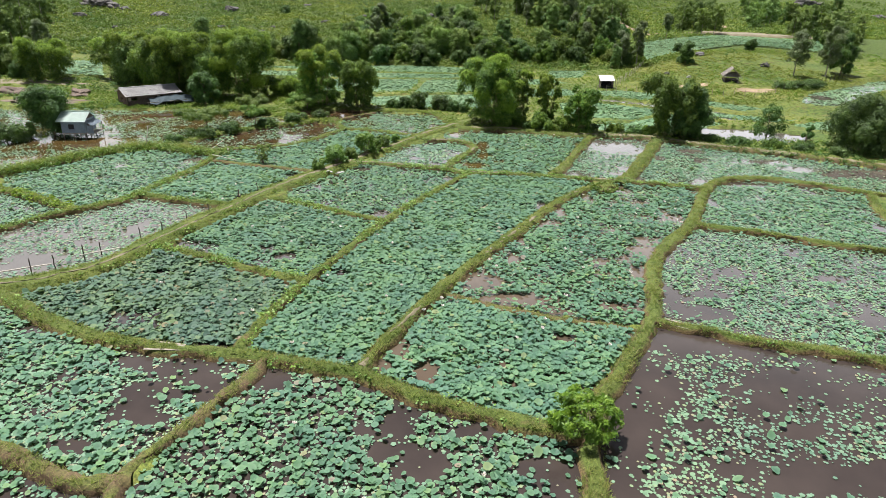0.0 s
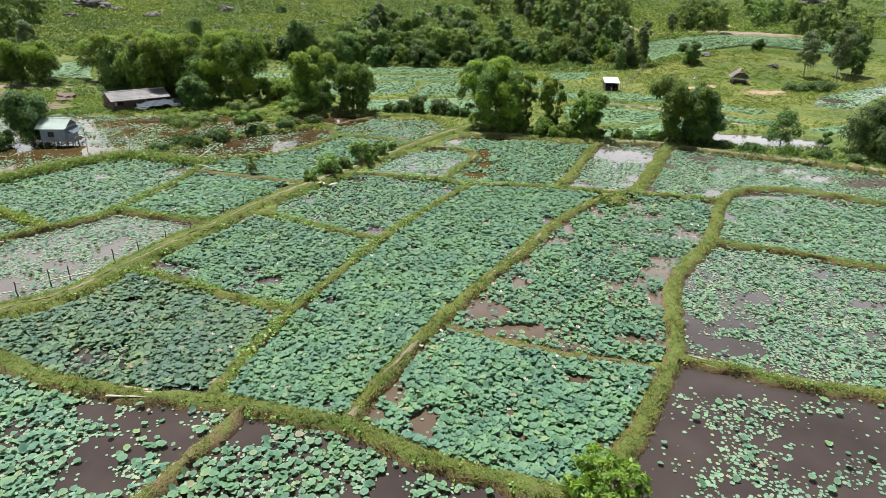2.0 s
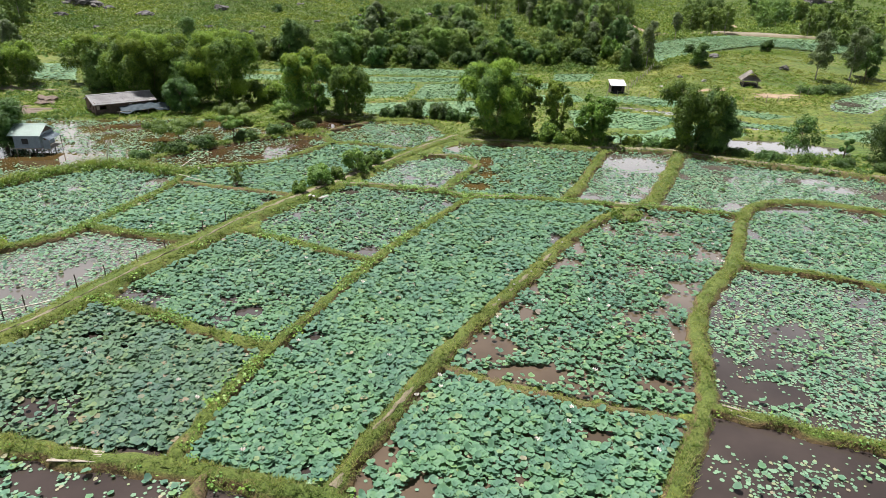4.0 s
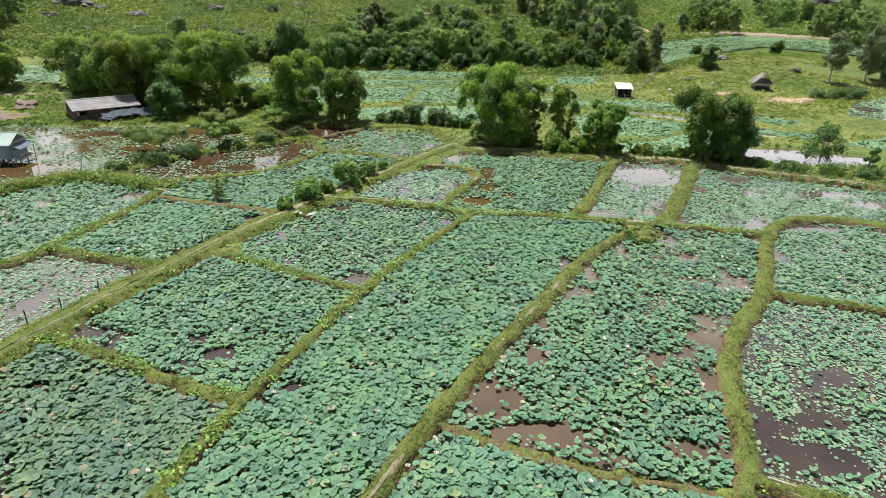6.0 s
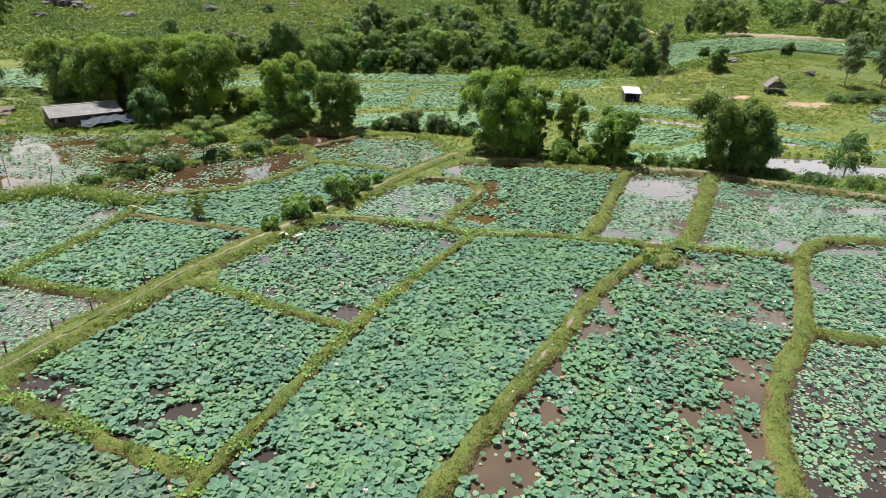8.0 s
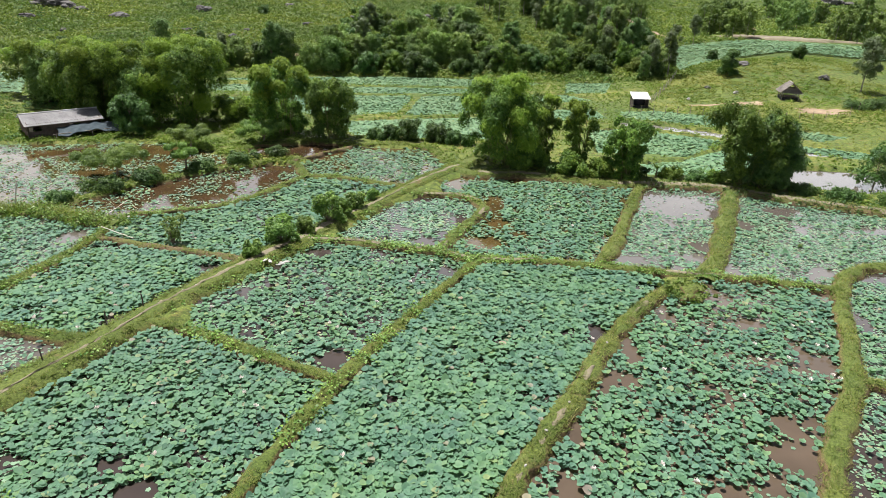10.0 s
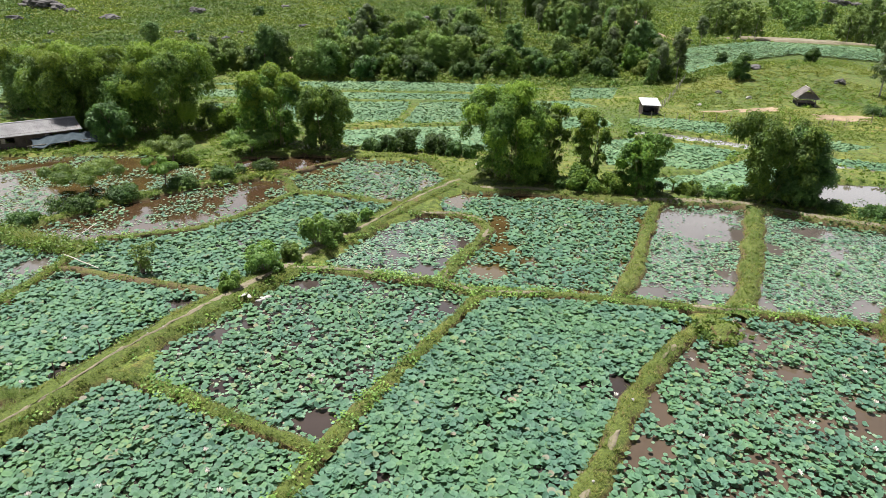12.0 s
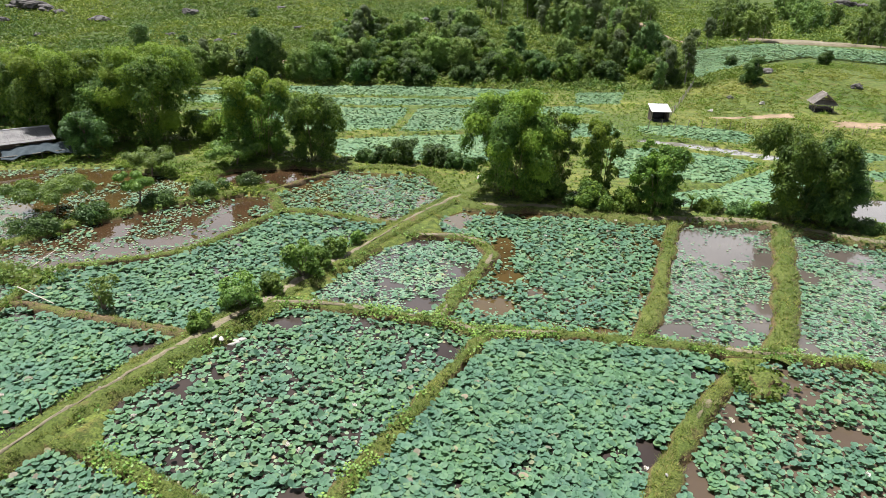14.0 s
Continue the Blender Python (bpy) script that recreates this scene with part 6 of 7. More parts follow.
def weeds():
    """Creeping broad-leaved weeds along some bunds."""
    X, Y, Z = [], [], []
    for key, share in (("cross", 14), ("long_west", 6), ("track", 4), ("west_cross", 12), ("west_cross_upper", 11), ("front", 2), ("outer_cross", 6), ("outer_diagonal", 6), ("hedge_bund", 14), ("small_pond", 5), ("yellow_bund", 7), ("east_cross", 1), ("rust_south", 3)):
        pts, width, height, muddy = BUNDS[key]
        c = curve(pts, 0.5)
        n = int(len(c) * 0.5 * share)
        i = RNG.integers(0, len(c) - 1, n)
        t = c[i + 1] - c[i]
        t /= np.linalg.norm(t, axis=1)[:, None]
        off = RNG.choice([-1, 1], n) * (width / 2 * RNG.uniform(0.55, 1.15, n))
        x, y = c[i, 0] + t[:, 1] * off, c[i, 1] - t[:, 0] * off
        keep = fractal(x, y, 0.5, 21) > 0.46
        X.append(x[keep]); Y.append(y[keep])
        q = np.minimum(np.abs(off) / (width / 2 + BUND_TOE), 1)
        Z.append((-0.5 + (bund_top(x, y, height) + 0.5) * (1 - q ** 3.2))[keep])
    x, y, z = np.concatenate(X), np.concatenate(Y), np.concatenate(Z)
    n, per = len(x), 9
    k = np.repeat(np.arange(n), per)
    pos = np.column_stack([x[k], y[k], np.maximum(z[k], WATER_LEVEL)]) + RNG.normal(size=(n * per, 3)) * np.array([0.2, 0.2, 0.05]) + np.array([0, 0, 0.16])
    nor = RNG.normal(size=(n * per, 3)) * 0.5 + np.array([0, 0, 1])
    nor /= np.linalg.norm(nor, axis=1)[:, None]
    t = np.cross(nor, RNG.normal(size=nor.shape))
    t /= np.linalg.norm(t, axis=1)[:, None]
    w = np.cross(nor, t)
    s = (0.14 * (0.6 + 0.8 * RNG.random(n * per)))[:, None]
    v = np.stack([pos - t * s * 0.5, pos + w * s * 0.42, pos + t * s * 0.5, pos - w * s * 0.42], 1)
    ob = new("bund_weeds", mesh_of("bund_weeds", v.reshape(-1, 3), np.arange(4 * n * per).reshape(-1, 4), M_SPRAY, False))
    return tagged(ob, "creeping green weeds trailing over the bund edges", "weeds", kind="stuff")


weeds()


def upland_field(poly):
    """Rows of lotus on raised ground."""
    X, Y = [], []
    x0, x1 = min(q[0] for q in poly), max(q[0] for q in poly)
    for r in np.arange(min(q[1] for q in poly), max(q[1] for q in poly) + 2, 1.5):
        x = RNG.uniform(x0, x1, int((x1 - x0) * 10))
        y = r + RNG.normal(0, 0.36, len(x)) + 1.2 * np.sin(x * 0.05)
        k = inside(x, y, poly)
        X.append(x[k]); Y.append(y[k])
    x, y = np.concatenate(X), np.concatenate(Y)
    n = len(x)
    me = leaf_mesh("lotus_rows", np.column_stack([x, y, terrain(x, y) + 0.25 + 0.2 * RNG.random(n)]), RNG.normal(0.30, 0.07, n).clip(0.15, 0.5), np.abs(RNG.normal(0, 0.12, n)), RNG.random(n) * 6.28, np.full(n, 0.1), M_FIELD, 5)
    return tagged(new("lotus_rows", me), "rows of lotus leaves on a raised far field", "lotus plants", kind="stuff")


upland_field(UPLAND_FIELD)
upland_field(WEST_FIELD)

# ---- buildings ----
def corrugated(name, a, b, c, d, mat, parent, waves, depth=0.03, thick=0.02, label=""):
    """A ribbed sheet between the eave a-b and the ridge d-c."""
    a, b, c, d = (Vector(q) for q in (a, b, c, d))
    nor = (b - a).cross(d - a).normalized()
    bm = bmesh.new()
    low, high = [], []
    n = waves * 2
    for k in range(n + 1):
        o = nor * (depth if k % 2 else 0)
        low.append(bm.verts.new(a.lerp(b, k / n) + o))
        high.append(bm.verts.new(d.lerp(c, k / n) + o))
    fs = [bm.faces.new((low[k], low[k + 1], high[k + 1], high[k])) for k in range(n)]
    bmesh.ops.solidify(bm, geom=fs, thickness=thick)
    return part(name, bm, mat, parent, label)


def wall_panel(name, a, b, z0, z1, thick, mat, parent, label="", openings=()):
    """An upright wall from a to b (x, y), with real openings (s0, s1, z0, z1) along it."""
    a, b = Vector((*a, 0)), Vector((*b, 0))
    L = (b - a).length
    rot = Matrix.Translation(a) @ Euler((0, 0, math.atan2(b.y - a.y, b.x - a.x))).to_matrix().to_4x4()
    bm = bmesh.new()
    cuts = sorted(openings)
    s = 0.0
    for s0, s1, q0, q1 in cuts:
        box(bm, s, s0, 0, thick, z0, z1, 0, rot)
        if q0 > z0:
            box(bm, s0, s1, 0, thick, z0, q0, 0, rot)
        if q1 < z1:
            box(bm, s0, s1, 0, thick, q1, z1, 0, rot)
        s = s1
    box(bm, s, L, 0, thick, z0, z1, 0, rot)
    return part(name, bm, mat, parent, label)


def gable(name, x, y0, y1, z0, z1, thick, mat, parent, label=""):
    bm = bmesh.new()
    ring = [(y0, z0), (y1, z0), ((y0 + y1) / 2, z1)]
    p = [bm.verts.new((x, y, z)) for y, z in ring]
    q = [bm.verts.new((x + thick, y, z)) for y, z in ring]
    bm.faces.new(p[::-1])
    bm.faces.new(q)
    for k in range(3):
        bm.faces.new((p[k], p[(k + 1) % 3], q[(k + 1) % 3], q[k]))
    return part(name, bm, mat, parent, label)


def stilt_hut():
    """Local frame: front wall along x, facing -y."""
    top = empty("stilt_hut")
    W, D, F, E, R = 2.85, 3.3, 0.62, 2.32, 3.15
    random.seed(4)
    for x in (0.1, W / 2, W - 0.1):
        for y in (0.1, D / 2, D - 0.1):
            bm = bmesh.new()
            rod(bm, (x, y, -0.7), (x + random.uniform(-.03, .03), y, F), 0.07, 0.065, 7, 0.01, 2)
            part("stilt", bm, M_WOOD, top)
    bm = bmesh.new()
    box(bm, -0.05, W + 0.05, -0.05, D + 0.05, F, F + 0.08, 0.01)
    part("floor", bm, M_WOOD, top)
    wall_panel("front_wall", (0, 0), (W, 0), F + 0.08, E, 0.05, M_BLUEWALL, top, "", [(0.85, 1.6, F + 0.55, F + 1.2)])
    wall_panel("back_wall", (0, D - 0.05), (W, D - 0.05), F + 0.08, E, 0.05, M_BLUEWALL, top)
    wall_panel("side_wall", (0.05, 0.05), (0.05, D - 0.05), F + 0.08, E, 0.05, M_BLUEWALL, top)
    wall_panel("side_wall", (W, 0.05), (W, D - 0.05), F + 0.08, E, 0.05, M_BLUEWALL, top, "", [(0.9, 1.6, F + 0.08, F + 1.5)])
    # solid dark panels take the place of the shaded gable ends
    for x in (0.0, W - 0.05):
        gable("gable", x, 0.0, D, E, R - 0.05, 0.05, M_DARKWOOD, top, "dark panel standing for the shade in an open gable")
    # near-black panel fills the opening in place of a shaded room
    window = part("window", box(bmesh.new(), 0.85, 1.6, 0.03, 0.045, F + 0.55, F + 1.2), M_DARK, top, "dark panel standing for the shade in an unglazed window")
    for x0, x1, z0, z1 in ((0.79, 0.85, F + 0.5, F + 1.26), (1.6, 1.66, F + 0.5, F + 1.26), (0.85, 1.6, F + 0.5, F + 0.55), (0.85, 1.6, F + 1.2, F + 1.26)):
        part("frame", box(bmesh.new(), x0, x1, -0.03, 0.02, z0, z1), M_BLUEWALL, window)
    corrugated("roof_sheet", (-0.45, -0.35, E - 0.12), (W + 0.3, -0.35, E - 0.12), (W + 0.3, D / 2, R), (-0.45, D / 2, R), M_GREENROOF, top, 17, 0.012)
    corrugated("roof_sheet", (W + 0.3, D + 0.35, E - 0.12), (-0.45, D + 0.35, E - 0.12), (-0.45, D / 2, R), (W + 0.3, D / 2, R), M_GREENROOF, top, 17, 0.012)
    bm = bmesh.new()
    rod(bm, (-0.47, D / 2, R + 0.02), (W + 0.32, D / 2, R + 0.02), 0.07, 0.07, 8, 0.0, 2)
    part("ridge_cap", bm, M_GREENROOF, top)
    door = part("door", box(bmesh.new(), W - 0.03, W - 0.005, 0.98, 1.62, F + 0.1, F + 1.48, 0.006), M_DARKWOOD, top, "dark plank door")
    part("handle", box(bmesh.new(), W, W + 0.03, 1.5, 1.53, F + 0.75, F + 0.87, 0.004), M_PIPE, door)
    # side porch
    corrugated("porch_roof", (W + 1.05, 0.1, E - 0.68), (W + 1.05, D - 0.3, E - 0.68), (W + 0.07, D - 0.3, E - 0.25), (W + 0.07, 0.1, E - 0.25), M_BLUEWALL, top, 10)
    wall_panel("porch_wall", (W + 0.25, 0.15), (W + 0.98, 0.15), F, E - 0.70, 0.04, M_BLUEWALL, top)
    bm = bmesh.new()
    box(bm, W + 0.1, W + 1.0, 0.1, D - 0.3, F - 0.06, F, 0.01)
    part("porch_floor", bm, M_WOOD, top)
    for y in (0.2, D - 0.4):
        bm = bmesh.new()
        rod(bm, (W + 0.95, y, -0.7), (W + 0.95, y, E - 0.70), 0.05, 0.045, 6, 0.01, 2)
        part("porch_post", bm, M_WOOD, top)
    return tagged(top, "blue-grey sheet-metal stilt hut with pale green roof over a pond", "hut")


hut = stilt_hut()
hut.matrix_world = pose(-49.5, 80.0, -0.15, 0, 0, 5)


def long_house():
    top = empty("long_house")
    L, D, E, R = 8.15, 5.2, 1.75, 2.5
    wall_panel("front_wall", (0, 0), (L, 0), -0.2, E, 0.1, M_DARKWOOD, top, "dark weathered board wall", [(0.6, 1.5, 0.8, 1.35), (2.6, 3.5, -0.15, 1.6), (5.0, 5.9, 0.7, 1.35)])
    wall_panel("back_wall", (0, D - 0.1), (L, D - 0.1), -0.2, E, 0.1, M_DARKWOOD, top)
    wall_panel("side_wall", (0.1, 0.1), (0.1, D - 0.1), -0.2, E, 0.1, M_BRICK, top, "faded red-brown board wall", [(0.6, 1.2, 0.7, 1.15), (2.4, 3.1, 0.7, 1.15)])
    wall_panel("side_wall", (L, 0.1), (L, D - 0.1), -0.2, E, 0.1, M_BRICK, top, "faded red-brown board wall")
    for x in (0.0, L - 0.1):
        gable("gable", x, 0.0, D, E, R - 0.06, 0.1, M_BRICK, top, "faded red-brown gable")
    # floor coloured near-black for the shade indoors
    part("inner_floor", box(bmesh.new(), 0.1, L - 0.1, 0.1, D - 0.1, -0.2, 0.06), M_DARK, top)
    for k in range(6):
        x0, x1 = -0.35 + k * (L + 0.7) / 6, -0.35 + (k + 1) * (L + 0.7) / 6 - 0.01
        corrugated("roof_sheet", (x0, -0.5, E - 0.18), (x1, -0.5, E - 0.18), (x1, D / 2, R), (x0, D / 2, R), M_GREYROOF, top, 8, 0.035)
        corrugated("roof_sheet", (x1, D + 0.5, E - 0.18), (x0, D + 0.5, E - 0.18), (x0, D / 2, R), (x1, D / 2, R), M_GREYROOF, top, 8, 0.035)
    bm = bmesh.new()
    rod(bm, (-0.4, D / 2, R + 0.03), (L + 0.4, D / 2, R + 0.03), 0.10, 0.10, 8, 0.01, 8)
    part("ridge_cap", bm, M_GREYROOF, top)
    for s0, s1, z0, z1 in ((0.6, 1.5, 0.8, 1.35), (5.0, 5.9, 0.7, 1.35)):
        shutter = part("shutter", box(bmesh.new(), s0 - 0.42, s0 - 0.02, -0.05, -0.02, z0, z1, 0.006), M_WOOD, top, "weathered board shutter folded back")
        part("rail", box(bmesh.new(), s0 - 0.40, s0 - 0.04, -0.075, -0.052, z0 + 0.1, z0 + 0.16, 0.004), M_WOOD, shutter)
    door = part("door", box(bmesh.new(), 2.62, 3.48, 0.03, 0.06, -0.14, 1.58, 0.006), M_DARKWOOD, top, "dark board door standing shut")
    part("handle", box(bmesh.new(), 3.3, 3.33, -0.01, 0.027, 0.75, 0.88, 0.004), M_PIPE, door)
    random.seed(9)
    for x in (2.6, 4.6, 6.6, 8.5):
        bm = bmesh.new()
        rod(bm, (x, -1.9, -0.3), (x, -1.9, 0.62), 0.05, 0.045, 6, 0.02, 3)
        part("post", bm, M_WOOD, top)
    bm = bmesh.new()
    rod(bm, (2.3, -1.9, 0.62), (9.0, -1.9, 0.58), 0.04, 0.035, 6, 0.03, 5)
    part("rail", bm, M_WOOD, top)
    return tagged(top, "long low house with dark board walls and a grey cement-sheet roof", "house")


HOUSE = pose(-50.6, 100.2, 0.15, 0, 0, 41)
house = long_house()
house.matrix_world = HOUSE


def tarp():
    """A sagging sheet from the eave out to the posts, with a torn end."""
    nx, ny = 26, 9
    vs, fs = [], []
    for i in range(nx + 1):
        for j in range(ny + 1):
            f, g = i / nx, j / ny
            x = 2.9 + 6.9 * f + 0.15 * math.sin(g * 5)
            y = -0.45 - 1.75 * g - 0.25 * math.sin(f * 9) * g
            sag = 0.18 * math.sin(f * math.pi * 3.2) ** 2 * (0.3 + g)
            z = 1.02 + 0.34 * math.sin(f * math.pi * 0.95) - 0.62 * g - sag - 0.25 * g * g * smooth(0.7, 1.0, f) + 0.05 * math.sin(f * 31 + g * 7)
            vs.append((x, y, z))
    for i in range(nx):
        for j in range(ny):
            k = i * (ny + 1) + j
            fs.append((k, k + 1, k + ny + 2, k + ny + 1))
    me = mesh_of("tarpaulin", vs, fs, M_TARP)
    ob = new("tarpaulin", me)
    ob.modifiers.new("thickness", "SOLIDIFY").thickness = 0.012
    ob.matrix_world = HOUSE
    return tagged(ob, "sagging grey-blue tarpaulin stretched from the house eave to posts", "tarpaulin")


tarp()


def shed():
    top = empty("shed")
    W, D, A, B = 2.6, 2.2, 1.55, 2.15
    random.seed(3)
    for x, y, h in ((0.05, 0.05, A), (W - 0.05, 0.05, A), (0.05, D - 0.05, B), (W - 0.05, D - 0.05, B)):
        bm = bmesh.new()
        rod(bm, (x, y, -0.3), (x, y, h), 0.05, 0.045, 6, 0.01, 2)
        part("post", bm, M_WOOD, top)
    # back wall, floor and front board near-black for the shade under the roof
    wall_panel("back_wall", (0, D - 0.06), (W, D - 0.06), 0.0, B - 0.1, 0.05, M_DARK, top)
    part("shed_floor", box(bmesh.new(), 0.1, W - 0.1, 0.1, D - 0.1, -0.1, 0.05), M_DARK, top)
    wall_panel("side_wall", (0.06, 0.1), (0.06, D - 0.1), 0.0, A, 0.05, M_DARKWOOD, top)
    wall_panel("side_wall", (W, 0.1), (W, D - 0.1), 0.0, A, 0.05, M_DARKWOOD, top)
    wall_panel("front_wall", (0, 0), (W, 0), 0.0, 0.35, 0.05, M_DARK, top, "low front board coloured as dark as the shaded opening")
    corrugated("roof_sheet", (-0.2, -0.35, A - 0.02), (W + 0.2, -0.35, A - 0.02), (W + 0.2, D + 0.3, B + 0.12), (-0.2, D + 0.3, B + 0.12), M_WHITEROOF, top, 14)
    return tagged(top, "small open-fronted field shed with a white metal roof", "shed")


shed_ob = shed()
shed_ob.matrix_world = pose(30.7, 131.2, float(terrain(32, 132)), 0, 0, -2)


def pavilion():
    top = empty("thatched_hut")
    W, D, E, R = 3.0, 2.8, 1.45, 2.8
    random.seed(6)
    for x in (0.1, W / 2, W - 0.1):
        for y in (0.1, D - 0.1):
            bm = bmesh.new()
            rod(bm, (x, y, -0.3), (x + random.uniform(-.04, .04), y, E + 0.2), 0.085, 0.075, 6, 0.02, 3)
            part("post", bm, M_WOOD, top)
    part("platform", box(bmesh.new(), 0.0, W, 0.0, D, 0.45, 0.53, 0.01), M_DARKWOOD, top, "dark raised board platform")
    # near-black block fills the shaded space under the platform
    part("underfloor_block", box(bmesh.new(), 0.05, W - 0.05, 0.05, D - 0.05, -0.2, 0.44), M_DARK, top)
    rng = np.random.default_rng(8)
    # thatch in overlapping courses, hipped at both ends
    for sgn, y0 in ((1, -0.45), (-1, D + 0.45)):
        for c in range(5):
            f0, f1 = c / 5, (c + 1.35) / 5
            bm = bmesh.new()
            vs = []
            for f in (f0, min(f1, 1.0)):
                inset = 0.12 * f
                row = []
                for k in range(25):
                    x = -0.5 + inset + (W + 1.0 - 2 * inset) * k / 24
                    yy = y0 + (D / 2 - y0) * f
                    z = (E - 0.25) + (R - E + 0.25) * f + 0.05 * (1 if f == f0 else 0) + rng.uniform(-0.03, 0.03)
                    row.append(bm.verts.new((x, yy + rng.uniform(-0.03, 0.03), z)))
                vs.append(row)
            fs = [bm.faces.new((vs[0][k], vs[0][k + 1], vs[1][k + 1], vs[1][k]) if sgn > 0 else (vs[0][k + 1], vs[0][k], vs[1][k], vs[1][k + 1])) for k in range(24)]
            bmesh.ops.solidify(bm, geom=fs, thickness=0.06)
            part("thatch_course", bm, M_THATCH, top)
    # a short lower roof closes each end under the open gable
    for x0, x1 in ((W + 0.62, W - 0.25), (-0.62, 0.25)):
        bm = bmesh.new()
        low = [bm.verts.new((x0, -0.35 + (D + 0.7) * k / 16, E - 0.28 + rng.uniform(-0.03, 0.03))) for k in range(17)]
        high = [bm.verts.new((x1, 0.25 + (D - 0.5) * k / 16, E + 0.42 + rng.uniform(-0.02, 0.02))) for k in range(17)]
        fs = [bm.faces.new((low[k], low[k + 1], high[k + 1], high[k])) for k in range(16)]
        bmesh.ops.solidify(bm, geom=fs, thickness=0.06)
        part("end_thatch", bm, M_THATCH, top)
    bm = bmesh.new()
    rod(bm, (0.2, D / 2, R + 0.03), (W - 0.2, D / 2, R + 0.03), 0.12, 0.12, 7, 0.02, 5)
    part("ridge", bm, M_THATCH, top)
    return tagged(top, "open thatched field hut on posts on a grassy knoll", "hut")


pav = pavilion()
pav.matrix_world = pose(58.2, 139.1, float(terrain(59, 137.6)), 0, 0, -104)

# ---- poles, planks and small things ----
def pole(name, a, b, r, mat, label, category, group=""):
    bm = bmesh.new()
    rod(bm, a, b, r, r * 0.85, 7, r * 0.6, 4)
    return tagged(part(name, bm, mat, None), label, category, group)


random.seed(12)
POSTS = [(-31.3, 39.7), (-29.5, 40.6), (-28.3, 41.5), (-27.0, 43.1), (-26.4, 44.3), (-24.4, 46.8), (-23.5, 48.8), (-22.4, 51.2), (-21.2, 53.4), (-19.8, 57.2), (-18.6, 59.6)]
for x, y in POSTS:
    pole("fence_post", (x, y, -0.5), (x + random.uniform(-.08, .08), y + random.uniform(-.05, .05), 0.95 + random.uniform(-.15, .15)), 0.045, M_DARKWOOD, "thin dark wooden post at a pond edge", "post", "posts beside the footpath")
pole("fence_rail", (-31.2, 39.6, 0.35), (-28.4, 41.3, 0.3), 0.05, M_PIPE, "pale wooden rail lying along the pond edge", "rail")
pole("fence_rail", (-27.2, 42.9, 0.32), (-24.9, 44.6, 0.3), 0.05, M_PIPE, "pale wooden rail lying along the pond edge", "rail")
pole("pole", (-27.4, 71.8, 0.45), (-24.0, 69.9, 0.34), 0.035, M_PIPE, "long pale pole lying across a bund", "pole")
pole("pole", (-28.6, 75.0, 0.3), (-27.9, 77.4, 0.75), 0.035, M_PIPE, "long pale pole leaning over rust-brown water", "pole")
pole("pole", (-37.0, 76.0, 0.2), (-36.6, 76.4, 2.6), 0.06, M_PIPE, "bare upright pole in tall grass", "pole")
pole("pole", (14.1, 35.9, 0.28), (16.0, 35.1, 0.26), 0.04, M_DARKWOOD, "thin stick lying on a bund", "pole")
for k in range(18):
    f = k / 17
    x, y = 29.0 + 34 * f, 126.8 + 1.2 * math.sin(f * 6) - 1.5 * f
    z = float(terrain(x, y))
    pole("fence_post", (x, y, z - 0.2), (x + random.uniform(-.1, .1), y, z + 1.15 + random.uniform(-.15, .2)), 0.055, M_WOOD, "rough wooden fence post along a field", "post", "field fence posts")
for k in range(14):
    f = k / 13
    x, y = 34.5 + 13 * f, 134.5 + 27 * f
    z = float(terrain(x, y))
    pole("fence_post", (x, y, z - 0.2), (x + random.uniform(-.1, .1), y, z + 1.3 + random.uniform(-.15, .2)), 0.085, M_PIPE, "rough pale fence post running up the knoll", "post", "knoll fence posts")
for k in range(14):
    f = k / 13
    x, y = 66 + 20 * f, 128 + 15 * f
    z = float(terrain(x, y))
    pole("fence_post", (x, y, z - 0.2), (x + random.uniform(-.1, .1), y, z + 1.2 + random.uniform(-.15, .2)), 0.06, M_DARKWOOD, "dark wooden fence post beside an upland pond", "post", "upland pond fence posts")


def plank_sluice(x, y, turn, n, L):
    top = empty("plank_bridge", pose(x, y, 0.02, 0, 0, turn))
    random.seed(int(L * 100))
    for k in range(n):
        bm = bmesh.new()
        box(bm, -L / 2 + random.uniform(-.2, .2), L / 2 + random.uniform(-.2, .2), -0.07, 0.07, 0, 0.035, 0.008)
        ob = part("plank", bm, M_WOOD, top)
        ob.matrix_basis = pose(0, (k - n / 2) * 0.19, 0.02 + random.uniform(0, 0.12), random.uniform(-4, 4), random.uniform(-3, 3), random.uniform(-7, 7))
    return tagged(top, "loose pale planks laid over a gap in the bund", "planks")


plank_sluice(-15.8, 31.1, -6, 5, 1.9)
plank_sluice(14.8, 35.35, -24, 3, 1.5)


def lump(name, x, y, z, sx, sy, sz, seed, mat, label, category, detail=2, group="", rough=0.0):
    """An uneven rounded lump: sack, stone or clod."""
    bm = bmesh.new()
    bmesh.ops.create_icosphere(bm, subdivisions=detail, radius=1)
    for v in bm.verts:
        q = v.co * 1.3 + Vector((seed * 3.1, seed * 1.7, seed))
        v.co *= 1 + 0.5 * noise.noise(q) + 0.16 * noise.noise(q * 2.7) + rough * (abs(noise.noise(q * 1.9)) - 0.25 + 0.5 * noise.noise(q * 5.3))
        v.co.x, v.co.y, v.co.z = v.co.x * sx, v.co.y * sy, v.co.z * sz
    ob = part(name, bm, mat, None)
    ob.matrix_world = pose(x, y, z, 0, 0, seed * 37 % 360)
    return tagged(ob, label, category, group)


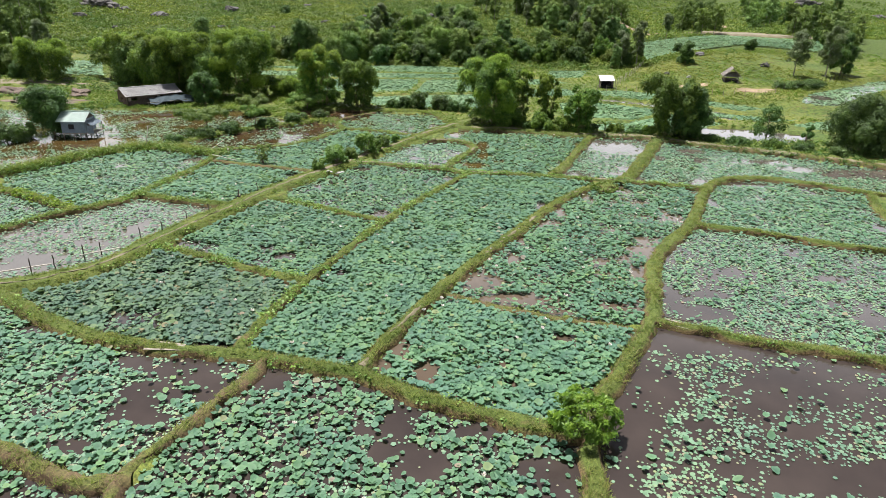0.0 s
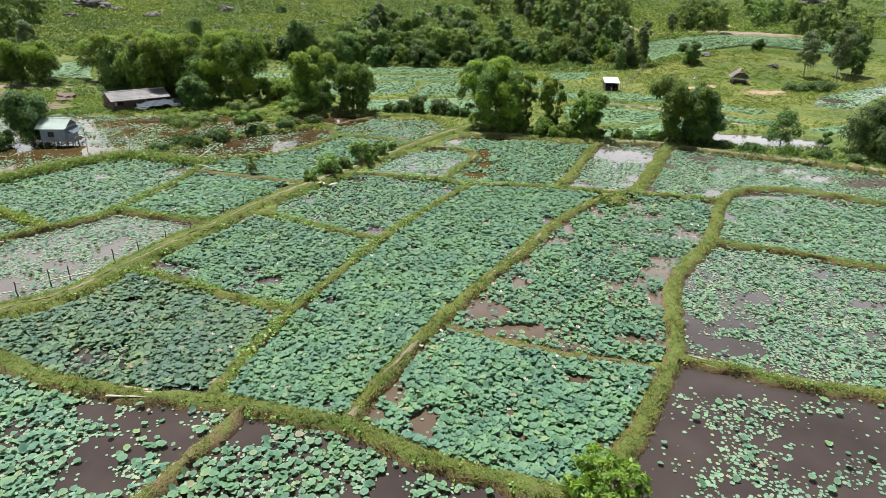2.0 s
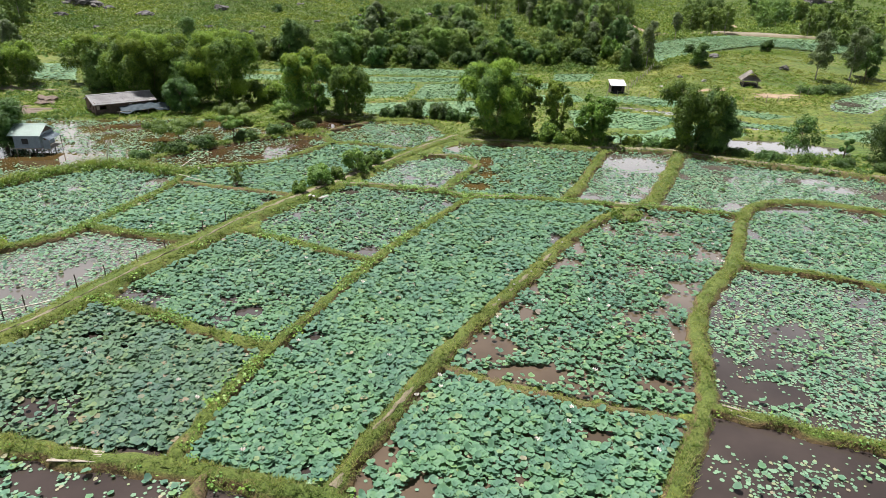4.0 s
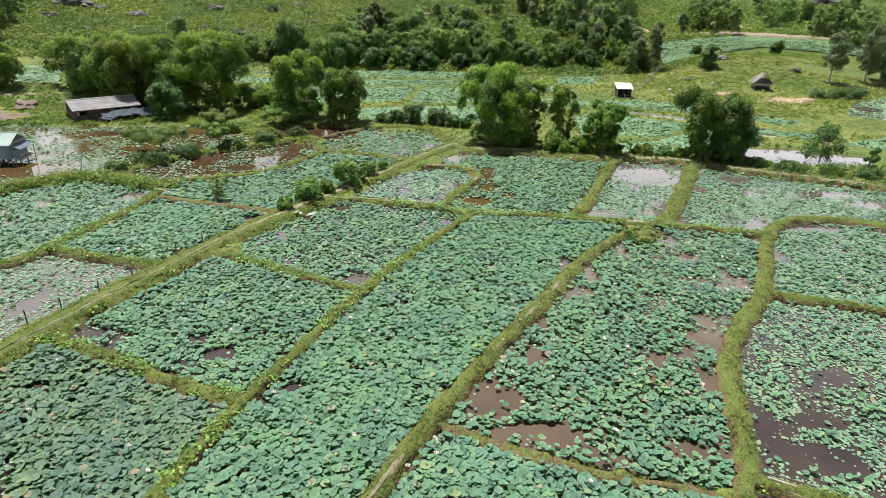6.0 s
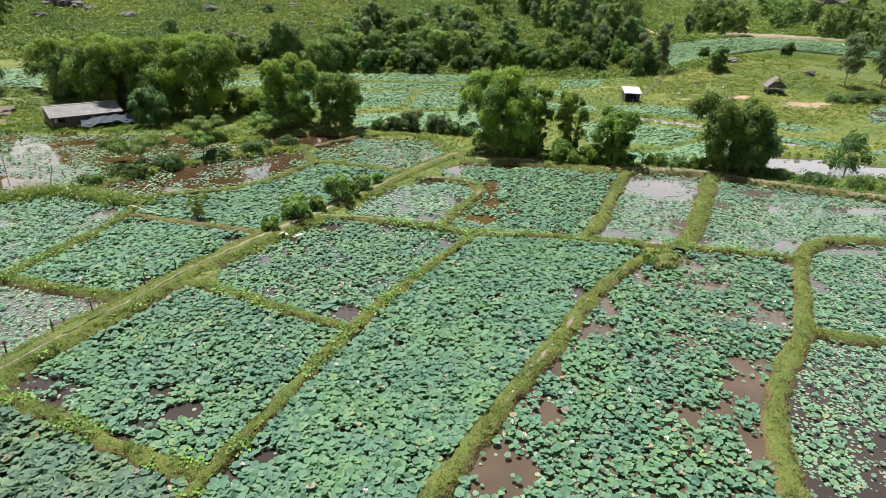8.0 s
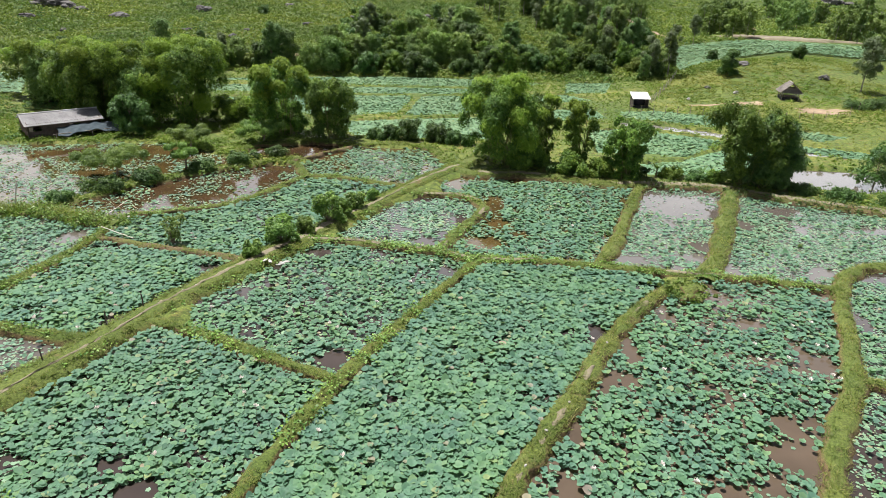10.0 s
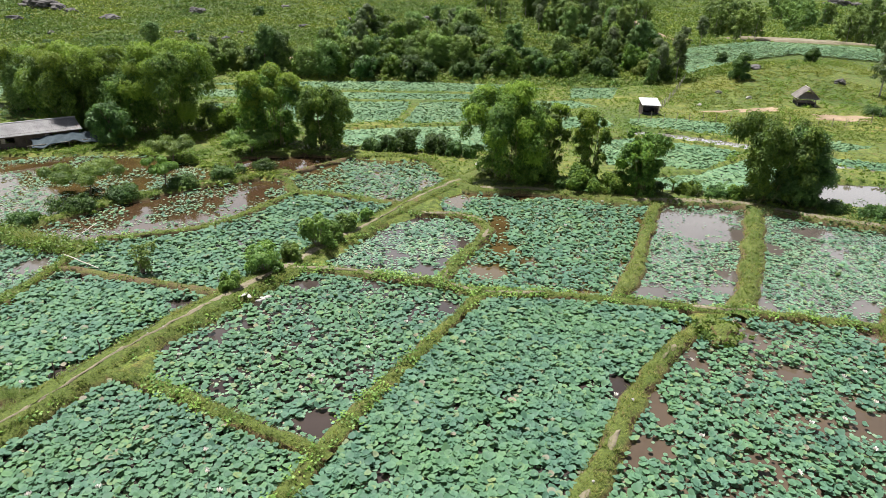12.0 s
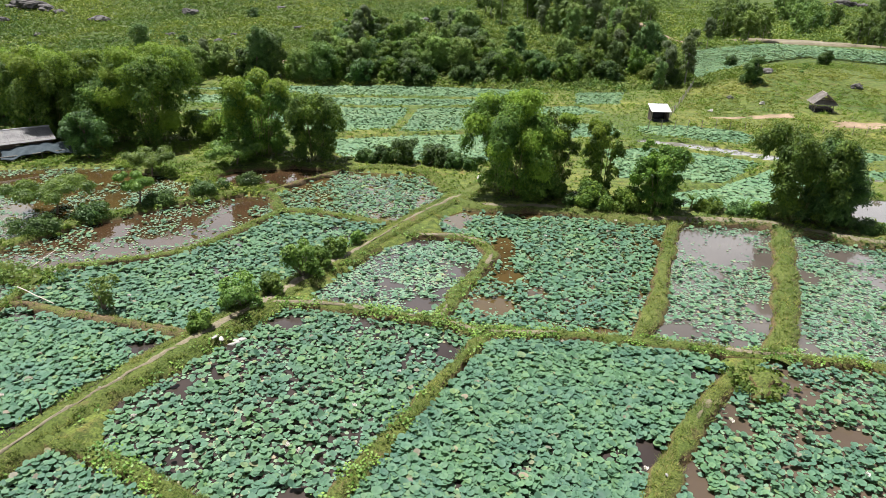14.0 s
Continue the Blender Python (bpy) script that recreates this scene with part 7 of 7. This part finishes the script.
for k, (x, y) in enumerate(((-12.9, 66.5), (-12.5, 66.3), (-11.6, 66.1), (-11.3, 66.3), (-11.7, 65.8))):
    lump("sack", x, y, 0.36, 0.26, 0.12, 0.06, k + 2, M_SACK, "crumpled whitish plastic sack beside the footpath", "sack", 2, "sacks beside the footpath")
lump("sack", 3.4, 99.4, 0.3, 0.7, 0.2, 0.09, 7, M_SACK, "crumpled whitish sheet lying near the bamboo", "sack")
for k, (x, y) in enumerate(((6.35, 50.8), (3.7, 46.3), (9.5, 56.5), (7.0, 24.9), (-10.6, 29.5), (-17.0, 61.6), (-16.4, 62.4), (-17.9, 59.9), (4.9, 48.6))):
    lump("litter", x, y, 0.30, 0.10, 0.07, 0.045, k + 20, M_SACK, "scrap of whitish litter on the grass", "litter", 1, "litter on the bunds")
lump("earth_mound", 16.6, 63.6, 0.0, 1.35, 1.1, 0.42, 31, M_BUND, "overgrown earth mound where bunds meet", "mound", 4)
for k, (x, y, s) in enumerate(((52.5, 143.0, 0.55), (43.0, 140.2, 0.5), (49.5, 148.5, 0.6), (60.5, 160, 1.1), (72.0, 150, 1.0))):
    z = float(terrain(x, y))
    lump("boulder", x, y, z + s * 0.25, s, s * 0.8, s * 0.6, k + 40, M_SACK if k < 2 else M_ROCK, "pale boulder in meadow grass" if k < 2 else "grey boulder in meadow grass", "rock", 3, "boulders on the knoll")
ROCKS = [(-115, 219, 6.0, 3.0), (-109.5, 218.5, 4.2, 2.0), (-105.5, 217.0, 3.0, 1.4), (-91.2, 210, 3.8, 2.0), (-112.5, 202.5, 2.8, 1.2), (-84.5, 165.5, 5.2, 1.8), (-81, 164, 3.0, 1.0), (-74.2, 227.5, 3.2, 2.4), (-67, 195, 1.5, 0.9), (-61, 189, 1.8, 1.0), (-54, 190.8, 1.8, 1.1), (-46.2, 172.2, 3.4, 1.6), (-43.6, 172.4, 2.2, 1.1), (-52.8, 199, 1.4, 0.9),
         (-39.4, 211.5, 1.8, 0.9), (-50.8, 239.5, 2.2, 1.0), (-7.3, 229, 3.0, 0.9), (-4.5, 226, 2.0, 0.7), (177.5, 343, 7.5, 4.2), (172, 338, 4.0, 2.4), (185, 341, 4.6, 2.6), (195, 309, 4.2, 2.2), (188, 322, 2.6, 1.4), (160, 296, 3.0, 2.0), (126, 352, 4.0, 1.8), (-28, 220, 1.6, 0.9), (-96, 190, 1.4, 0.8)]
for k, (x, y, s, h) in enumerate(ROCKS):
    lump("boulder", x, y, float(terrain(x, y)) + h * -0.05, s * 0.8, s * 0.55, h * 0.6, k + 60, M_ROCK, "weathered grey granite boulder among hillside scrub", "rock", 4, "boulders on the hillside", 0.28)
for k, (x, y, s) in enumerate(((-68.5, 104.5, 3.4), (-63.0, 109.0, 2.8), (-73, 108, 3.0))):
    lump("brush_pile", x, y, float(terrain(x, y)) + 0.1, s, s * 0.5, 0.7, k + 90, M_STRAW, "heap of dry brown cut brush on cleared land", "brush", 4, "brush piles on cleared land")

soil_patch("bare_soil", 50.5, 135.0, 4.2, 1.6, "bare orange-brown soil on the knoll", M_SOIL, -0.2)
soil_patch("bare_soil", 44.0, 135.2, 3.2, 0.8, "bare orange-brown soil on the knoll", M_SOIL, 0.1)
soil_patch("bare_soil", 61.0, 128.4, 4.6, 1.7, "bare orange-brown soil above a field", M_SOIL, -0.2)
soil_patch("bare_soil", -66, 102.5, 6, 2.2, "bare pinkish-brown cleared soil", M_STRAW, 0.2)
soil_patch("bare_soil", -77, 116, 9, 2.5, "pale dry cleared field", M_PATH, 0.1)
soil_patch("bare_soil", -17.8, 222.5, 2.0, 1.6, "bare reddish scar in the hillside scrub", M_SOIL, 0.3)
soil_patch("bare_soil", -34.2, 175.6, 3.0, 0.9, "bare orange-brown cut in the hillside", M_SOIL, 0.5)
soil_patch("bare_soil", 60, 229, 9, 3.4, "bare reddish soil bank at the forest edge", M_SOIL, 0.0, 0.3)
soil_patch("bare_soil", 96, 218, 18, 4.6, "sandy bare strip behind the raised field", M_PATH, -0.45, 0.5)
soil_patch("bare_soil", 104, 262, 2.6, 9, "bare orange-brown track up the hill", M_SOIL, 0.0, 0.3)


def flower(seed):
    rng = np.random.default_rng(seed)
    top = empty("lotus_flower")
    bm = bmesh.new()
    for k in range(9):
        a, r = k * 2.4, 0.05 + 0.012 * k
        base = bm.verts.new((0.01 * math.cos(a), 0.01 * math.sin(a), 0))
        l = bm.verts.new((r * math.cos(a - 0.4), r * math.sin(a - 0.4), 0.07))
        q = bm.verts.new((r * math.cos(a + 0.4), r * math.sin(a + 0.4), 0.07))
        tip = bm.verts.new((r * 0.85 * math.cos(a), r * 0.85 * math.sin(a), 0.15))
        bm.faces.new((base, l, tip))
        bm.faces.new((base, tip, q))
    part("petals", bm, M_PETAL, top)
    bm = bmesh.new()
    rod(bm, (0, 0, -0.75), (0, 0, 0.01), 0.012, 0.010, 5)
    part("stalk", bm, M_CULM, top)
    return tagged(top, "open whitish lotus flower above the leaves", "lotus flower", "lotus flowers in the ponds")


bloom = flower(1)
spots = []
for key, count in (("h", 7), ("i", 8), ("j", 22), ("f", 6), ("g", 6), ("c", 4), ("o", 5), ("r", 6), ("u", 4), ("e", 4)):
    x, y, away = scatter(PONDS[key][0], 2.0, PONDS[key][3])
    spots += list(zip(x, y))[:count]
for k, (x, y) in enumerate(spots):
    m = Matrix.Translation((x, y, WATER_LEVEL + 0.55 + 0.15 * math.sin(k * 7.1))) @ Euler((0.15 * math.sin(k), 0.15 * math.cos(k * 3), k)).to_matrix().to_4x4()
    if k == 0:
        bloom.matrix_world = m
    else:
        copy_thing(bloom, m)
